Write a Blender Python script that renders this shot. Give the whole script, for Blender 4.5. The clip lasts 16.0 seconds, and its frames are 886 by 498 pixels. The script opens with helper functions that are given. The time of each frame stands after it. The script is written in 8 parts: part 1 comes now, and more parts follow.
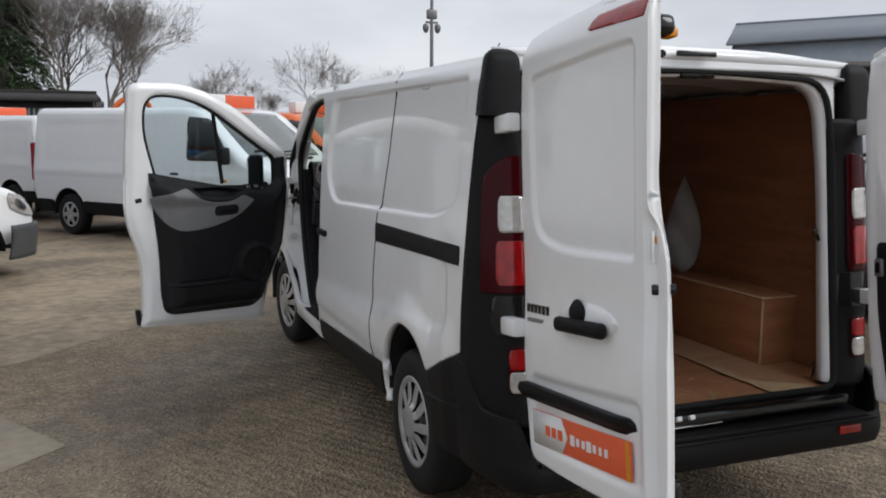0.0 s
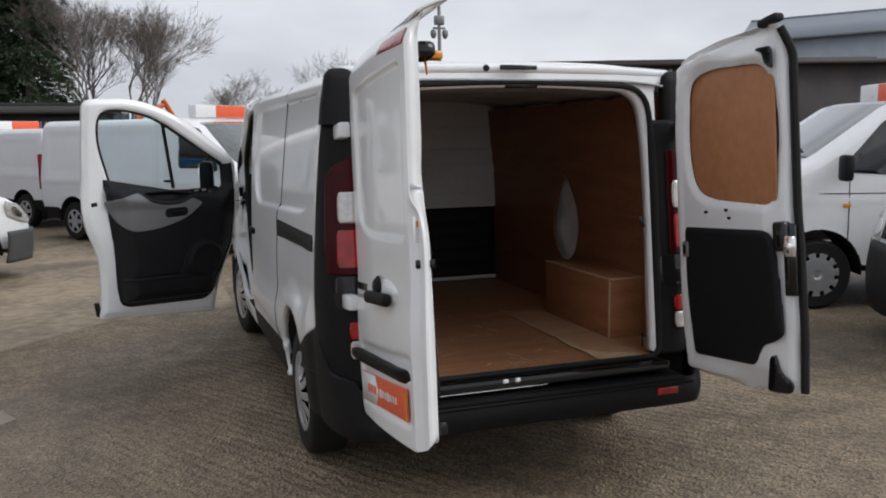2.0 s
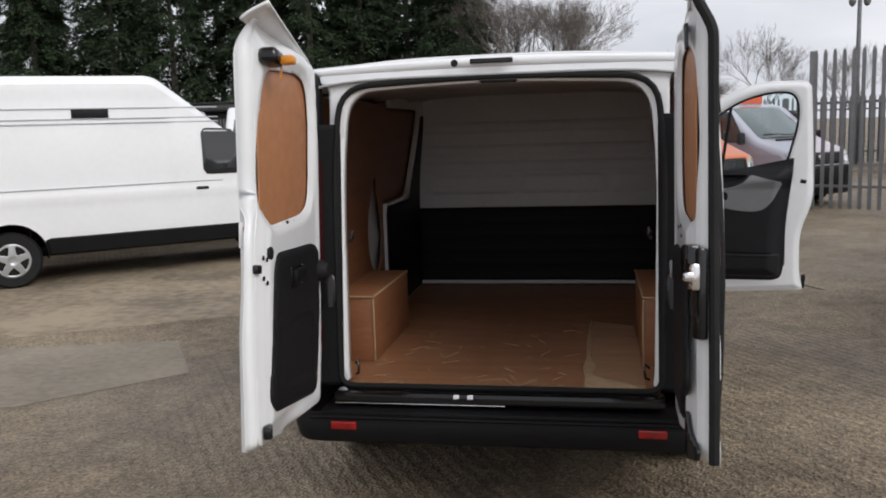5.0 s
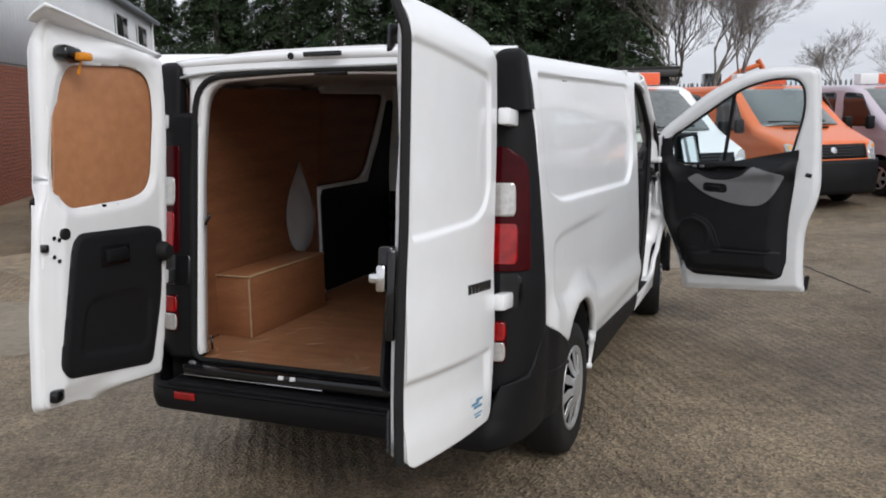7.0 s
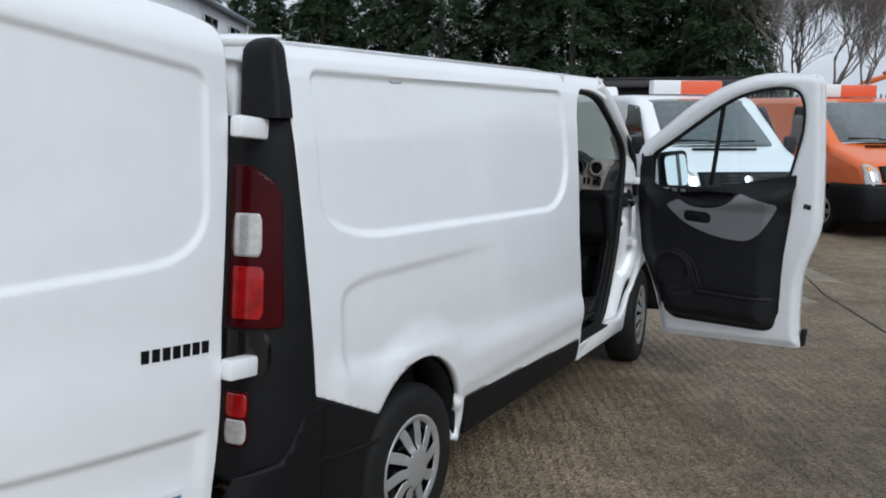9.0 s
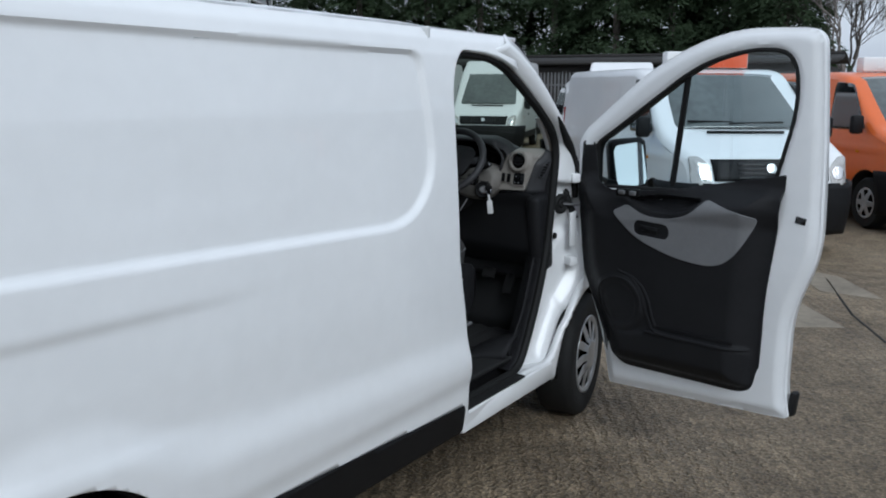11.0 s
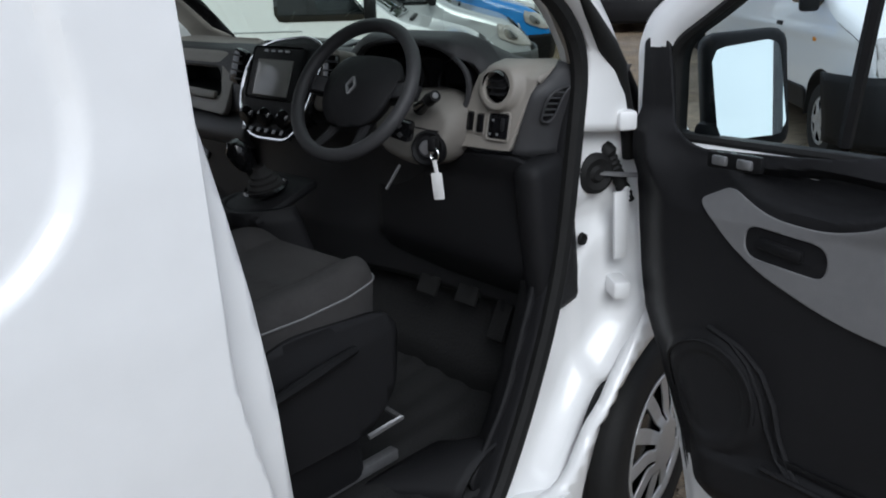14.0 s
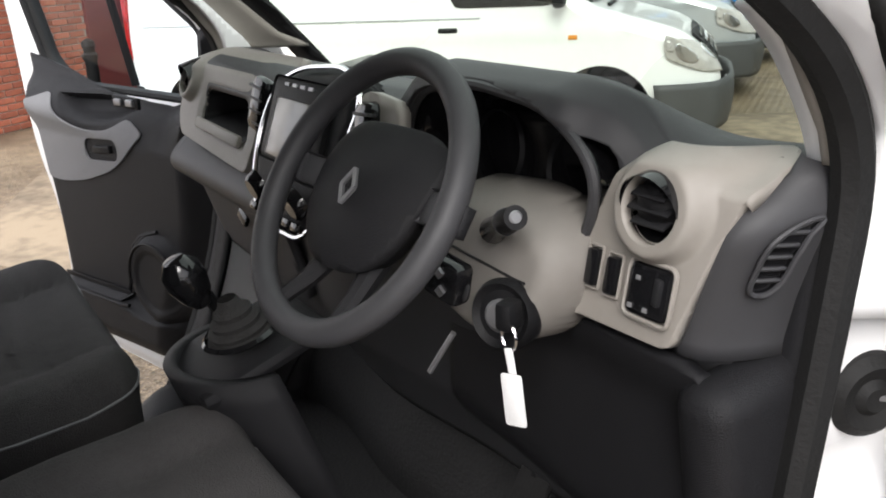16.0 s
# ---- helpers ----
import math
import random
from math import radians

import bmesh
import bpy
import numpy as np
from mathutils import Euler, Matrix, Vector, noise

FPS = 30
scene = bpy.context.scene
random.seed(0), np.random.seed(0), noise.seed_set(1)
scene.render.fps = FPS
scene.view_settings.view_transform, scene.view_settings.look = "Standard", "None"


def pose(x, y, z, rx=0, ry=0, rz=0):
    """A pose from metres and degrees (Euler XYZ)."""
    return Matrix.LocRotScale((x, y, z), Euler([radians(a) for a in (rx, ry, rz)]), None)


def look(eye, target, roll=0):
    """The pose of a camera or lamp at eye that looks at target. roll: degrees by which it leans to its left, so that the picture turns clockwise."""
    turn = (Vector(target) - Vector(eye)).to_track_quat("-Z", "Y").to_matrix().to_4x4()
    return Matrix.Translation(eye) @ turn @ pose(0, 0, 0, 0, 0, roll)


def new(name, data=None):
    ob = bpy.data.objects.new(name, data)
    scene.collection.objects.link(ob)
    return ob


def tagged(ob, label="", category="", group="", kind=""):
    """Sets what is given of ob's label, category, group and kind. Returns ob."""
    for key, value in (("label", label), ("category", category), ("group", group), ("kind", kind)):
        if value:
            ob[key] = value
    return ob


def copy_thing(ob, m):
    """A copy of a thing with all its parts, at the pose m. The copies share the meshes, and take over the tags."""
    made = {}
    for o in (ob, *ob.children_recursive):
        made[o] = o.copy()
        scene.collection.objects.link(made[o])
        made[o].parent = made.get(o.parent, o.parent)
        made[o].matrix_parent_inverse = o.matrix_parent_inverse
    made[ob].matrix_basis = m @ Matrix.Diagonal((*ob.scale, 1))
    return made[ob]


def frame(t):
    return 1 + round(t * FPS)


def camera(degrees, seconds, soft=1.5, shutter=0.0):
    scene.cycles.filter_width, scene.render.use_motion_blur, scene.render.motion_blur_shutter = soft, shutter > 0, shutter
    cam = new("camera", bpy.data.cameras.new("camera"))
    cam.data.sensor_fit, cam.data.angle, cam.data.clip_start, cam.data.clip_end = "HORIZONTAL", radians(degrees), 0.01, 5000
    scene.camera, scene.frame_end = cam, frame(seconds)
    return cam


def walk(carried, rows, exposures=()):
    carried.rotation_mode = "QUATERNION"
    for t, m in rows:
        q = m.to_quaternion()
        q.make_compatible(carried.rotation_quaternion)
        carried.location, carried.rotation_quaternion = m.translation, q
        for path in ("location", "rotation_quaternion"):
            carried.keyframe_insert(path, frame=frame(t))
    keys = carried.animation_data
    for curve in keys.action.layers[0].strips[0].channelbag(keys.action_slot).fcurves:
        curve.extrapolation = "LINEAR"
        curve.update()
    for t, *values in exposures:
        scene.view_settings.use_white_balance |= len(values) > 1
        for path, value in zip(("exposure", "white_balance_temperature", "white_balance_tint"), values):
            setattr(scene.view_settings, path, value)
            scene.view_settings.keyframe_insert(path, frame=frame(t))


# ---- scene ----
cam = camera(54.7, 16.0, soft=1.9)
PATH = [
    (0, (-2.189, -2.678, 1.671), (-1.479, -0.827, 1.401), 0.3),
    (0.5, (-2.089, -2.926, 1.671), (-1.357, -1.084, 1.398), 0.5),
    (1, (-1.876, -3.148, 1.666), (-1.175, -1.294, 1.397), -0.4),
    (1.5, (-1.747, -3.344, 1.677), (-1.082, -1.476, 1.412), -0.9),
    (2, (-1.654, -3.489, 1.677), (-1.012, -1.613, 1.415), -0.9),
    (2.5, (-1.399, -3.616, 1.672), (-0.853, -1.71, 1.416), -1.0),
    (3, (-1.122, -3.66, 1.677), (-0.653, -1.732, 1.427), -1.7),
    (3.5, (-0.78, -3.581, 1.682), (-0.452, -1.625, 1.424), -2.1),
    (5.8, (1.057, -3.487, 1.755), (0.488, -1.593, 1.461), -1.1),
    (6, (1.202, -3.494, 1.77), (0.619, -1.604, 1.473), -0.9),
    (6.5, (1.55, -3.325, 1.758), (0.938, -1.445, 1.457), -0.8),
    (7, (1.896, -3.135, 1.753), (1.158, -1.306, 1.423), -1.0),
    (7.5, (2.22, -2.914, 1.772), (1.364, -1.139, 1.433), -1.1),
    (8, (2.372, -2.589, 1.748), (1.468, -0.838, 1.41), -0.4),
    (8.5, (2.532, -2.228, 1.753), (1.591, -0.496, 1.413), 0.1),
    (9, (2.656, -1.832, 1.753), (1.683, -0.114, 1.437), 0.3),
    (9.5, (2.683, -1.388, 1.737), (1.7, 0.323, 1.409), 0.3),
    (12, (2.716, 0.712, 1.724), (1.557, 2.284, 1.291), -0.2),
    (12.5, (2.558, 1.109, 1.694), (1.365, 2.632, 1.186), -0.9),
    (13, (2.379, 1.447, 1.68), (1.158, 2.921, 1.102), -1.1),
    (13.5, (2.243, 1.78, 1.639), (0.949, 3.188, 1.053), -1.4),
    (14, (1.994, 2.075, 1.659), (0.69, 3.455, 1.032), -1.9),
    (14.5, (1.801, 2.326, 1.658), (0.45, 3.66, 1.029), -1.9),
    (15, (1.663, 2.587, 1.655), (0.192, 3.795, 1.042), -1.9),
    (15.5, (1.515, 2.786, 1.646), (-0.02, 3.908, 1.027), -2.0),
    (16, (1.334, 2.967, 1.651), (-0.261, 3.981, 0.996), -2.8),
]
walk(cam, [(t, look(eye, target, roll)) for t, eye, target, roll in PATH],
     exposures=[(0, 0.12, 6150, 8), (3.7, 0.15, 6200, 10), (6.0, 0.3, 6250, 10), (8.0, 0.3, 5950, 8), (9.5, 0.05, 5700, 6), (12.0, 0.02, 5550, 5), (13.0, 0.12, 5650, 6), (14.0, 0.35, 5800, 8), (15.0, 0.66, 5750, 6), (15.5, 1.26, 5950, 9), (16.0, 1.52, 6400, 12)])

# ---- sky, sun ----
SUN_AZ, SUN_EL = radians(125), radians(38)      # clockwise from +y, height
world = bpy.data.worlds.new("sky")
scene.world = world
world.use_nodes = True
wn, wl = world.node_tree.nodes, world.node_tree.links
bg = wn["Background"]
sky = wn.new("ShaderNodeTexSky")
sky.sky_type, sky.sun_disc = "NISHITA", False
sky.sun_elevation, sky.sun_rotation = SUN_EL, SUN_AZ
sky.dust_density, sky.ozone_density = 4.0, 1.0
wco = wn.new("ShaderNodeTexCoord")
wmap = wn.new("ShaderNodeMapping")
wmap.inputs["Scale"].default_value = (1.0, 1.0, 3.2)
clouds = wn.new("ShaderNodeTexNoise")
clouds.inputs["Scale"].default_value, clouds.inputs["Detail"].default_value = 2.2, 6.0
cramp = wn.new("ShaderNodeValToRGB")
cramp.color_ramp.elements[0].position, cramp.color_ramp.elements[0].color = 0.32, (5.6, 5.65, 6.0, 1)
cramp.color_ramp.elements[1].position, cramp.color_ramp.elements[1].color = 0.62, (8.2, 8.1, 8.2, 1)
wmix = wn.new("ShaderNodeMix")
wmix.data_type = "RGBA"
wmix.inputs["Factor"].default_value = 0.9
wl.new(wco.outputs["Generated"], wmap.inputs["Vector"])
wl.new(wmap.outputs["Vector"], clouds.inputs["Vector"])
wl.new(clouds.outputs["Fac"], cramp.inputs["Fac"])
wl.new(sky.outputs["Color"], wmix.inputs["A"])
wl.new(cramp.outputs["Color"], wmix.inputs["B"])
wl.new(wmix.outputs["Result"], bg.inputs["Color"])
bg.inputs["Strength"].default_value = 0.1
sun = new("sun", bpy.data.lights.new("sun", "SUN"))
sun.data.energy, sun.data.angle, sun.data.color = 1.3, radians(30), (1.0, 0.97, 0.92)
sun.matrix_world = look((20 * math.sin(SUN_AZ) * math.cos(SUN_EL), 20 * math.cos(SUN_AZ) * math.cos(SUN_EL), 20 * math.sin(SUN_EL)), (0, 0, 0))


# ---- materials ----
def material(name, color, rough=0.5, metal=0.0, vary=0.12, scale=8.0, bump=0.0, bump_scale=200.0, coat=0.0, stretch=(1, 1, 1), second=None, spread=(0.35, 0.65), per_piece=0.0, transmission=0.0, spec=0.5):
    """A surface with two scales of variation in colour, some roughness variation and fine relief."""
    m = bpy.data.materials.new(name)
    m.use_nodes = True
    nt = m.node_tree
    n, l = nt.nodes, nt.links
    b = n["Principled BSDF"]
    b.inputs["Roughness"].default_value, b.inputs["Metallic"].default_value = rough, metal
    b.inputs["Coat Weight"].default_value = coat
    b.inputs["Specular IOR Level"].default_value = spec
    b.inputs["Coat Roughness"].default_value = 0.04
    b.inputs["Transmission Weight"].default_value = transmission
    co = n.new("ShaderNodeTexCoord")
    mp = n.new("ShaderNodeMapping")
    mp.inputs["Scale"].default_value = stretch
    l.new(co.outputs["Object"], mp.inputs["Vector"])
    big = n.new("ShaderNodeTexNoise")
    big.inputs["Scale"].default_value, big.inputs["Detail"].default_value = scale, 5
    fine = n.new("ShaderNodeTexNoise")
    fine.inputs["Scale"].default_value, fine.inputs["Detail"].default_value = scale * 9, 4
    l.new(mp.outputs["Vector"], big.inputs["Vector"])
    l.new(mp.outputs["Vector"], fine.inputs["Vector"])
    add = n.new("ShaderNodeMath")
    add.operation = "MULTIPLY_ADD"
    add.inputs[1].default_value = 0.4
    l.new(fine.outputs["Fac"], add.inputs[0])
    half = n.new("ShaderNodeMath")
    half.operation = "MULTIPLY"
    half.inputs[1].default_value = 0.6
    l.new(big.outputs["Fac"], half.inputs[0])
    l.new(half.outputs["Value"], add.inputs[2])
    ramp = n.new("ShaderNodeValToRGB")
    second = second or tuple(c * (1 - vary) for c in color)
    ramp.color_ramp.elements[0].position, ramp.color_ramp.elements[0].color = spread[0], (*second, 1)
    ramp.color_ramp.elements[1].position, ramp.color_ramp.elements[1].color = spread[1], (*color, 1)
    l.new(add.outputs["Value"], ramp.inputs["Fac"])
    out = ramp.outputs["Color"]
    if per_piece:
        info = n.new("ShaderNodeObjectInfo")
        hsv = n.new("ShaderNodeHueSaturation")
        mr = n.new("ShaderNodeMapRange")
        mr.inputs["To Min"].default_value, mr.inputs["To Max"].default_value = 1 - per_piece, 1 + per_piece
        l.new(info.outputs["Random"], mr.inputs["Value"])
        l.new(mr.outputs["Result"], hsv.inputs["Value"])
        l.new(out, hsv.inputs["Color"])
        out = hsv.outputs["Color"]
    l.new(out, b.inputs["Base Color"])
    if bump:
        bt = n.new("ShaderNodeTexNoise")
        bt.inputs["Scale"].default_value, bt.inputs["Detail"].default_value = bump_scale, 3
        l.new(mp.outputs["Vector"], bt.inputs["Vector"])
        bp = n.new("ShaderNodeBump")
        bp.inputs["Strength"].default_value, bp.inputs["Distance"].default_value = bump, 0.004
        l.new(bt.outputs["Fac"], bp.inputs["Height"])
        l.new(bp.outputs["Normal"], b.inputs["Normal"])
    return m


def clear_glass(name, tint, rough=0.0):
    """Thin glass: sees through with a faint tint, with the gloss of a pane."""
    m = bpy.data.materials.new(name)
    m.use_nodes = True
    n, l = m.node_tree.nodes, m.node_tree.links
    n.remove(n["Principled BSDF"])
    tr, gl, mx, lw = n.new("ShaderNodeBsdfTransparent"), n.new("ShaderNodeBsdfGlossy"), n.new("ShaderNodeMixShader"), n.new("ShaderNodeLayerWeight")
    tr.inputs["Color"].default_value = (*tint, 1)
    gl.inputs["Roughness"].default_value = rough
    lw.inputs["Blend"].default_value = 0.5
    power = n.new("ShaderNodeMath")
    power.operation = "POWER"
    power.inputs[1].default_value = 4.0
    gain = n.new("ShaderNodeMath")
    gain.operation = "MULTIPLY_ADD"
    gain.inputs[1].default_value, gain.inputs[2].default_value = 0.6, 0.05
    l.new(lw.outputs["Facing"], power.inputs[0])
    l.new(power.outputs["Value"], gain.inputs[0])
    l.new(gain.outputs["Value"], mx.inputs["Fac"])
    l.new(tr.outputs["BSDF"], mx.inputs[1])
    l.new(gl.outputs["BSDF"], mx.inputs[2])
    l.new(mx.outputs["Shader"], n["Material Output"].inputs["Surface"])
    return m


WHITE = material("white_paint", (0.86, 0.865, 0.87), 0.28, coat=0.6, vary=0.05, scale=1.5)
WHITE_IN = material("white_primer_paint", (0.70, 0.71, 0.71), 0.42, vary=0.10, scale=3)
# Mid grey for the load space roof, darker than the inner white above.
SHELL_IN = material("mid_grey_inner_roof", (0.42, 0.43, 0.43), 0.5, vary=0.15, scale=3)
BLACK = material("grained_black_plastic", (0.010, 0.010, 0.011), 0.48, vary=0.25, scale=6, bump=0.3, bump_scale=500, spec=0.16)
TRIM = material("dark_grey_trim_plastic", (0.0145, 0.0145, 0.016), 0.50, vary=0.2, scale=6, bump=0.4, bump_scale=600, spec=0.18)
DASH = material("charcoal_dash_plastic", (0.042, 0.042, 0.045), 0.5, vary=0.15, scale=5, bump=0.18, bump_scale=900, spec=0.35)
# Greyer plastic than the dash panels, with some shade also mixed into its colour.
SHROUD_SHADED = material("shaded_grey_column_plastic", (0.195, 0.182, 0.166), 0.55, vary=0.12, scale=5, bump=0.18, bump_scale=900, spec=0.3)
BUMPER_GREY = material("grey_bumper_plastic", (0.075, 0.077, 0.080), 0.55, vary=0.2, scale=5, bump=0.3, bump_scale=300)
DASH_LIGHT = material("warm_grey_dash_plastic", (0.265, 0.245, 0.220), 0.5, vary=0.12, scale=5, bump=0.18, bump_scale=900)
GREY_TRIM = material("mid_grey_door_insert", (0.185, 0.185, 0.19), 0.6, vary=0.12, scale=6, bump=0.4, bump_scale=600)
GLOSS_BLACK = material("gloss_black", (0.008, 0.008, 0.009), 0.12, vary=0.2)
RUBBER = material("black_rubber", (0.012, 0.012, 0.012), 0.7, spec=0.3, vary=0.3, scale=12, bump=0.3, bump_scale=150)
HUB = material("silver_wheel_trim", (0.50, 0.505, 0.51), 0.28, 0.5, vary=0.15, scale=10)
CHROME = material("bright_metal", (0.75, 0.75, 0.76), 0.15, 1.0, vary=0.06)
DULL_STEEL = material("dull_zinc_steel", (0.35, 0.35, 0.36), 0.45, 0.8, vary=0.2)
PLY = material("plywood", (0.46, 0.225, 0.115), 0.30, second=(0.27, 0.125, 0.062), scale=2.2, stretch=(1, 7, 1), bump=0.15, bump_scale=60)
PLY_SIDE = material("plywood_panel", (0.47, 0.215, 0.10), 0.5, second=(0.34, 0.145, 0.064), scale=2.2, stretch=(1, 1, 7), bump=0.12, bump_scale=60)
# Lining plywood: the dimness of the load space is put into this darker colour.
PLY_SHADED = material("shaded_plywood_lining", (0.235, 0.095, 0.043), 0.45, second=(0.145, 0.057, 0.026), scale=2.2, stretch=(1, 1, 7), bump=0.12, bump_scale=60)
PLY_PALE = material("pale_worn_plywood", (0.50, 0.30, 0.175), 0.5, second=(0.36, 0.20, 0.11), scale=3.0, stretch=(1, 7, 1), bump=0.15, bump_scale=60)
PLY_BOX = material("plywood_boxing", (0.36, 0.155, 0.070), 0.5, second=(0.25, 0.102, 0.045), scale=2.2, stretch=(1, 1, 7), bump=0.12, bump_scale=60)
PLY_EDGE = material("raw_plywood_edge", (0.55, 0.38, 0.22), 0.7, scale=30, vary=0.3)
RED_LENS = material("red_lamp_lens", (0.40, 0.004, 0.006), 0.10, vary=0.5, scale=22, coat=0.4)
DARK_RED = material("smoked_red_lens", (0.050, 0.002, 0.004), 0.14, vary=0.3, scale=20, coat=0.0, spec=0.14)
CLEAR_LENS = material("clear_lamp_lens", (0.62, 0.60, 0.58), 0.08, 0.3, vary=0.3, scale=40, coat=1.0)
AMBER = material("amber_lens", (0.75, 0.28, 0.02), 0.2, vary=0.1)
GLASS = clear_glass("window_glass", (0.85, 0.95, 0.97))
TINTED_GLASS = clear_glass("tinted_windscreen_glass", (0.66, 0.74, 0.66))
DARK_GLASS = material("dark_window_glass", (0.012, 0.015, 0.017), 0.04, vary=0.4, scale=1.5, coat=1.0)
SCREEN_GLASS = material("van_windscreen_glass", (0.115, 0.13, 0.125), 0.05, vary=0.5, scale=1.2, coat=1.0)
MIRROR = material("mirror_glass", (0.92, 0.93, 0.93), 0.02, 1.0, vary=0.01)
FABRIC = material("black_seat_fabric", (0.042, 0.0395, 0.0395), 0.9, vary=0.3, scale=14, bump=0.8, bump_scale=420)
FABRIC_RIB = material("charcoal_seat_fabric", (0.023, 0.022, 0.022), 0.9, vary=0.3, scale=30, bump=0.8, bump_scale=300)
CARPET = material("black_rubber_mat", (0.012, 0.012, 0.0125), 0.8, vary=0.35, scale=9, bump=0.7, bump_scale=120)
ORANGE = material("orange_paint", (0.78, 0.155, 0.025), 0.3, coat=0.5, vary=0.08, scale=2)
BLUE = material("blue_paint", (0.02, 0.22, 0.62), 0.3, coat=0.5, vary=0.1, scale=2)
SILVER = material("silver_paint", (0.50, 0.52, 0.54), 0.3, 0.4, coat=0.5, vary=0.08, scale=2)
LILAC = material("pale_lilac_paint", (0.55, 0.48, 0.54), 0.3, coat=0.5, vary=0.08, scale=2)
PLATE_ORANGE = material("orange_sign_film", (0.80, 0.13, 0.05), 0.4, vary=0.06)
SIGN_WHITE = material("white_sign_film", (0.80, 0.80, 0.80), 0.4, vary=0.04)
SIGN_BLUE = material("blue_sign_board", (0.02, 0.03, 0.30), 0.4, vary=0.15)
STICKER_BLUE = material("pale_blue_print", (0.06, 0.24, 0.40), 0.4, vary=0.15)
PAPER = material("white_paper_tag", (0.80, 0.80, 0.80), 0.7, vary=0.08, scale=40)
BRICK = material("red_brick", (0.36, 0.115, 0.06), 0.85, second=(0.22, 0.07, 0.045), scale=14, bump=0.6, bump_scale=90, per_piece=0.25)
MORTAR = material("grey_mortar", (0.36, 0.33, 0.29), 0.95, scale=30, vary=0.3, bump=0.5, bump_scale=120)
CLADDING = material("white_profiled_cladding", (0.80, 0.805, 0.81), 0.45, vary=0.12, scale=0.8)
SHED_GREY = material("blue_grey_cladding", (0.29, 0.32, 0.36), 0.5, vary=0.15, scale=0.5)
SHED_DARK = material("dark_brown_cladding", (0.075, 0.066, 0.062), 0.6, vary=0.2, scale=0.7)
GALV = material("galvanised_steel", (0.25, 0.255, 0.26), 0.45, 0.5, vary=0.3, scale=5)
DARK_BOARD = material("dark_creosoted_boards", (0.03, 0.027, 0.025), 0.8, vary=0.4, scale=4, bump=0.4, bump_scale=60)
NEEDLES = material("dark_conifer_foliage", (0.105, 0.145, 0.082), 0.9, second=(0.062, 0.090, 0.052), scale=0.5, spec=0.05, spread=(0.35, 0.65))
NEEDLE_NODES, NEEDLE_LINKS = NEEDLES.node_tree.nodes, NEEDLES.node_tree.links
thin = NEEDLE_NODES.new("ShaderNodeBsdfTranslucent")
blend = NEEDLE_NODES.new("ShaderNodeMixShader")
blend.inputs["Fac"].default_value = 0.5
NEEDLE_LINKS.new(NEEDLE_NODES["Principled BSDF"].inputs["Base Color"].links[0].from_socket, thin.inputs["Color"])
NEEDLE_LINKS.new(NEEDLE_NODES["Principled BSDF"].outputs["BSDF"], blend.inputs[1])
NEEDLE_LINKS.new(thin.outputs["BSDF"], blend.inputs[2])
NEEDLE_LINKS.new(blend.outputs["Shader"], NEEDLE_NODES["Material Output"].inputs["Surface"])
BARK = material("grey_brown_bark", (0.23, 0.20, 0.18), 0.9, vary=0.4, scale=8, bump=0.8, bump_scale=60)


# ---- building helpers ----
def part(name, bm, mat, parent=None, label="", solid=0.0, offset=-1.0, angle=40):
    """Links a bmesh as one mesh object under parent; solid: the sheet's thickness."""
    me = bpy.data.meshes.new(name)
    bm.normal_update()
    bm.to_mesh(me)
    bm.free()
    me.materials.append(mat)
    me.polygons.foreach_set("use_smooth", [True] * len(me.polygons))
    me.set_sharp_from_angle(angle=radians(angle))
    ob = new(name, me)
    if parent is not None:
        ob.parent = parent
    if label:
        ob["label"] = label
    if solid:
        md = ob.modifiers.new("thickness", "SOLIDIFY")
        md.thickness, md.offset, md.use_even_offset = solid, offset, False
    return ob


def thing(name, label, category, m=None, group="", kind=""):
    ob = new(name)
    ob.empty_display_size = 0.1
    if m is not None:
        ob.matrix_basis = m
    return tagged(ob, label, category, group, kind)


def fillet(pts, r, steps=5):
    """A closed outline with its corners rounded; r: one radius, or one for each corner."""
    out, n = [], len(pts)
    for i, p in enumerate(pts):
        p, a, b = Vector(p), Vector(pts[i - 1]), Vector(pts[(i + 1) % n])
        ri = r[i] if isinstance(r, (list, tuple)) else r
        if ri <= 0:
            out.append(tuple(p))
            continue
        ra, rb = min(ri, (a - p).length * 0.48), min(ri, (b - p).length * 0.48)
        s, e = p + (a - p).normalized() * ra, p + (b - p).normalized() * rb
        for k in range(steps + 1):
            t = k / steps
            out.append(tuple(s * (1 - t) ** 2 + p * 2 * t * (1 - t) + e * t * t))
    return out


def inside(pts):
    """Signed distance to a closed outline, positive inside, for arrays."""
    P = np.array(pts, float)
    Q = np.roll(P, -1, 0)

    def f(u, v):
        u, v = np.asarray(u, float), np.asarray(v, float)
        d = np.full(u.shape, 1e9)
        odd = np.zeros(u.shape, bool)
        for (ax, ay), (bx, by) in zip(P, Q):
            ex, ey = bx - ax, by - ay
            h = np.clip(((u - ax) * ex + (v - ay) * ey) / (ex * ex + ey * ey + 1e-12), 0, 1)
            d = np.minimum(d, np.hypot(u - ax - h * ex, v - ay - h * ey))
            if ay != by:
                odd ^= ((ay > v) != (by > v)) & (u < ex * (v - ay) / ey + ax)
        return np.where(odd, d, -d)

    return f


def disc(cu, cv, r):
    return lambda u, v: r - np.hypot(np.asarray(u) - cu, np.asarray(v) - cv)


def less(f, *holes):
    """The outline f with holes taken out."""
    def g(u, v):
        d = f(u, v)
        for h in holes:
            d = np.minimum(d, -h(u, v))
        return d
    return g


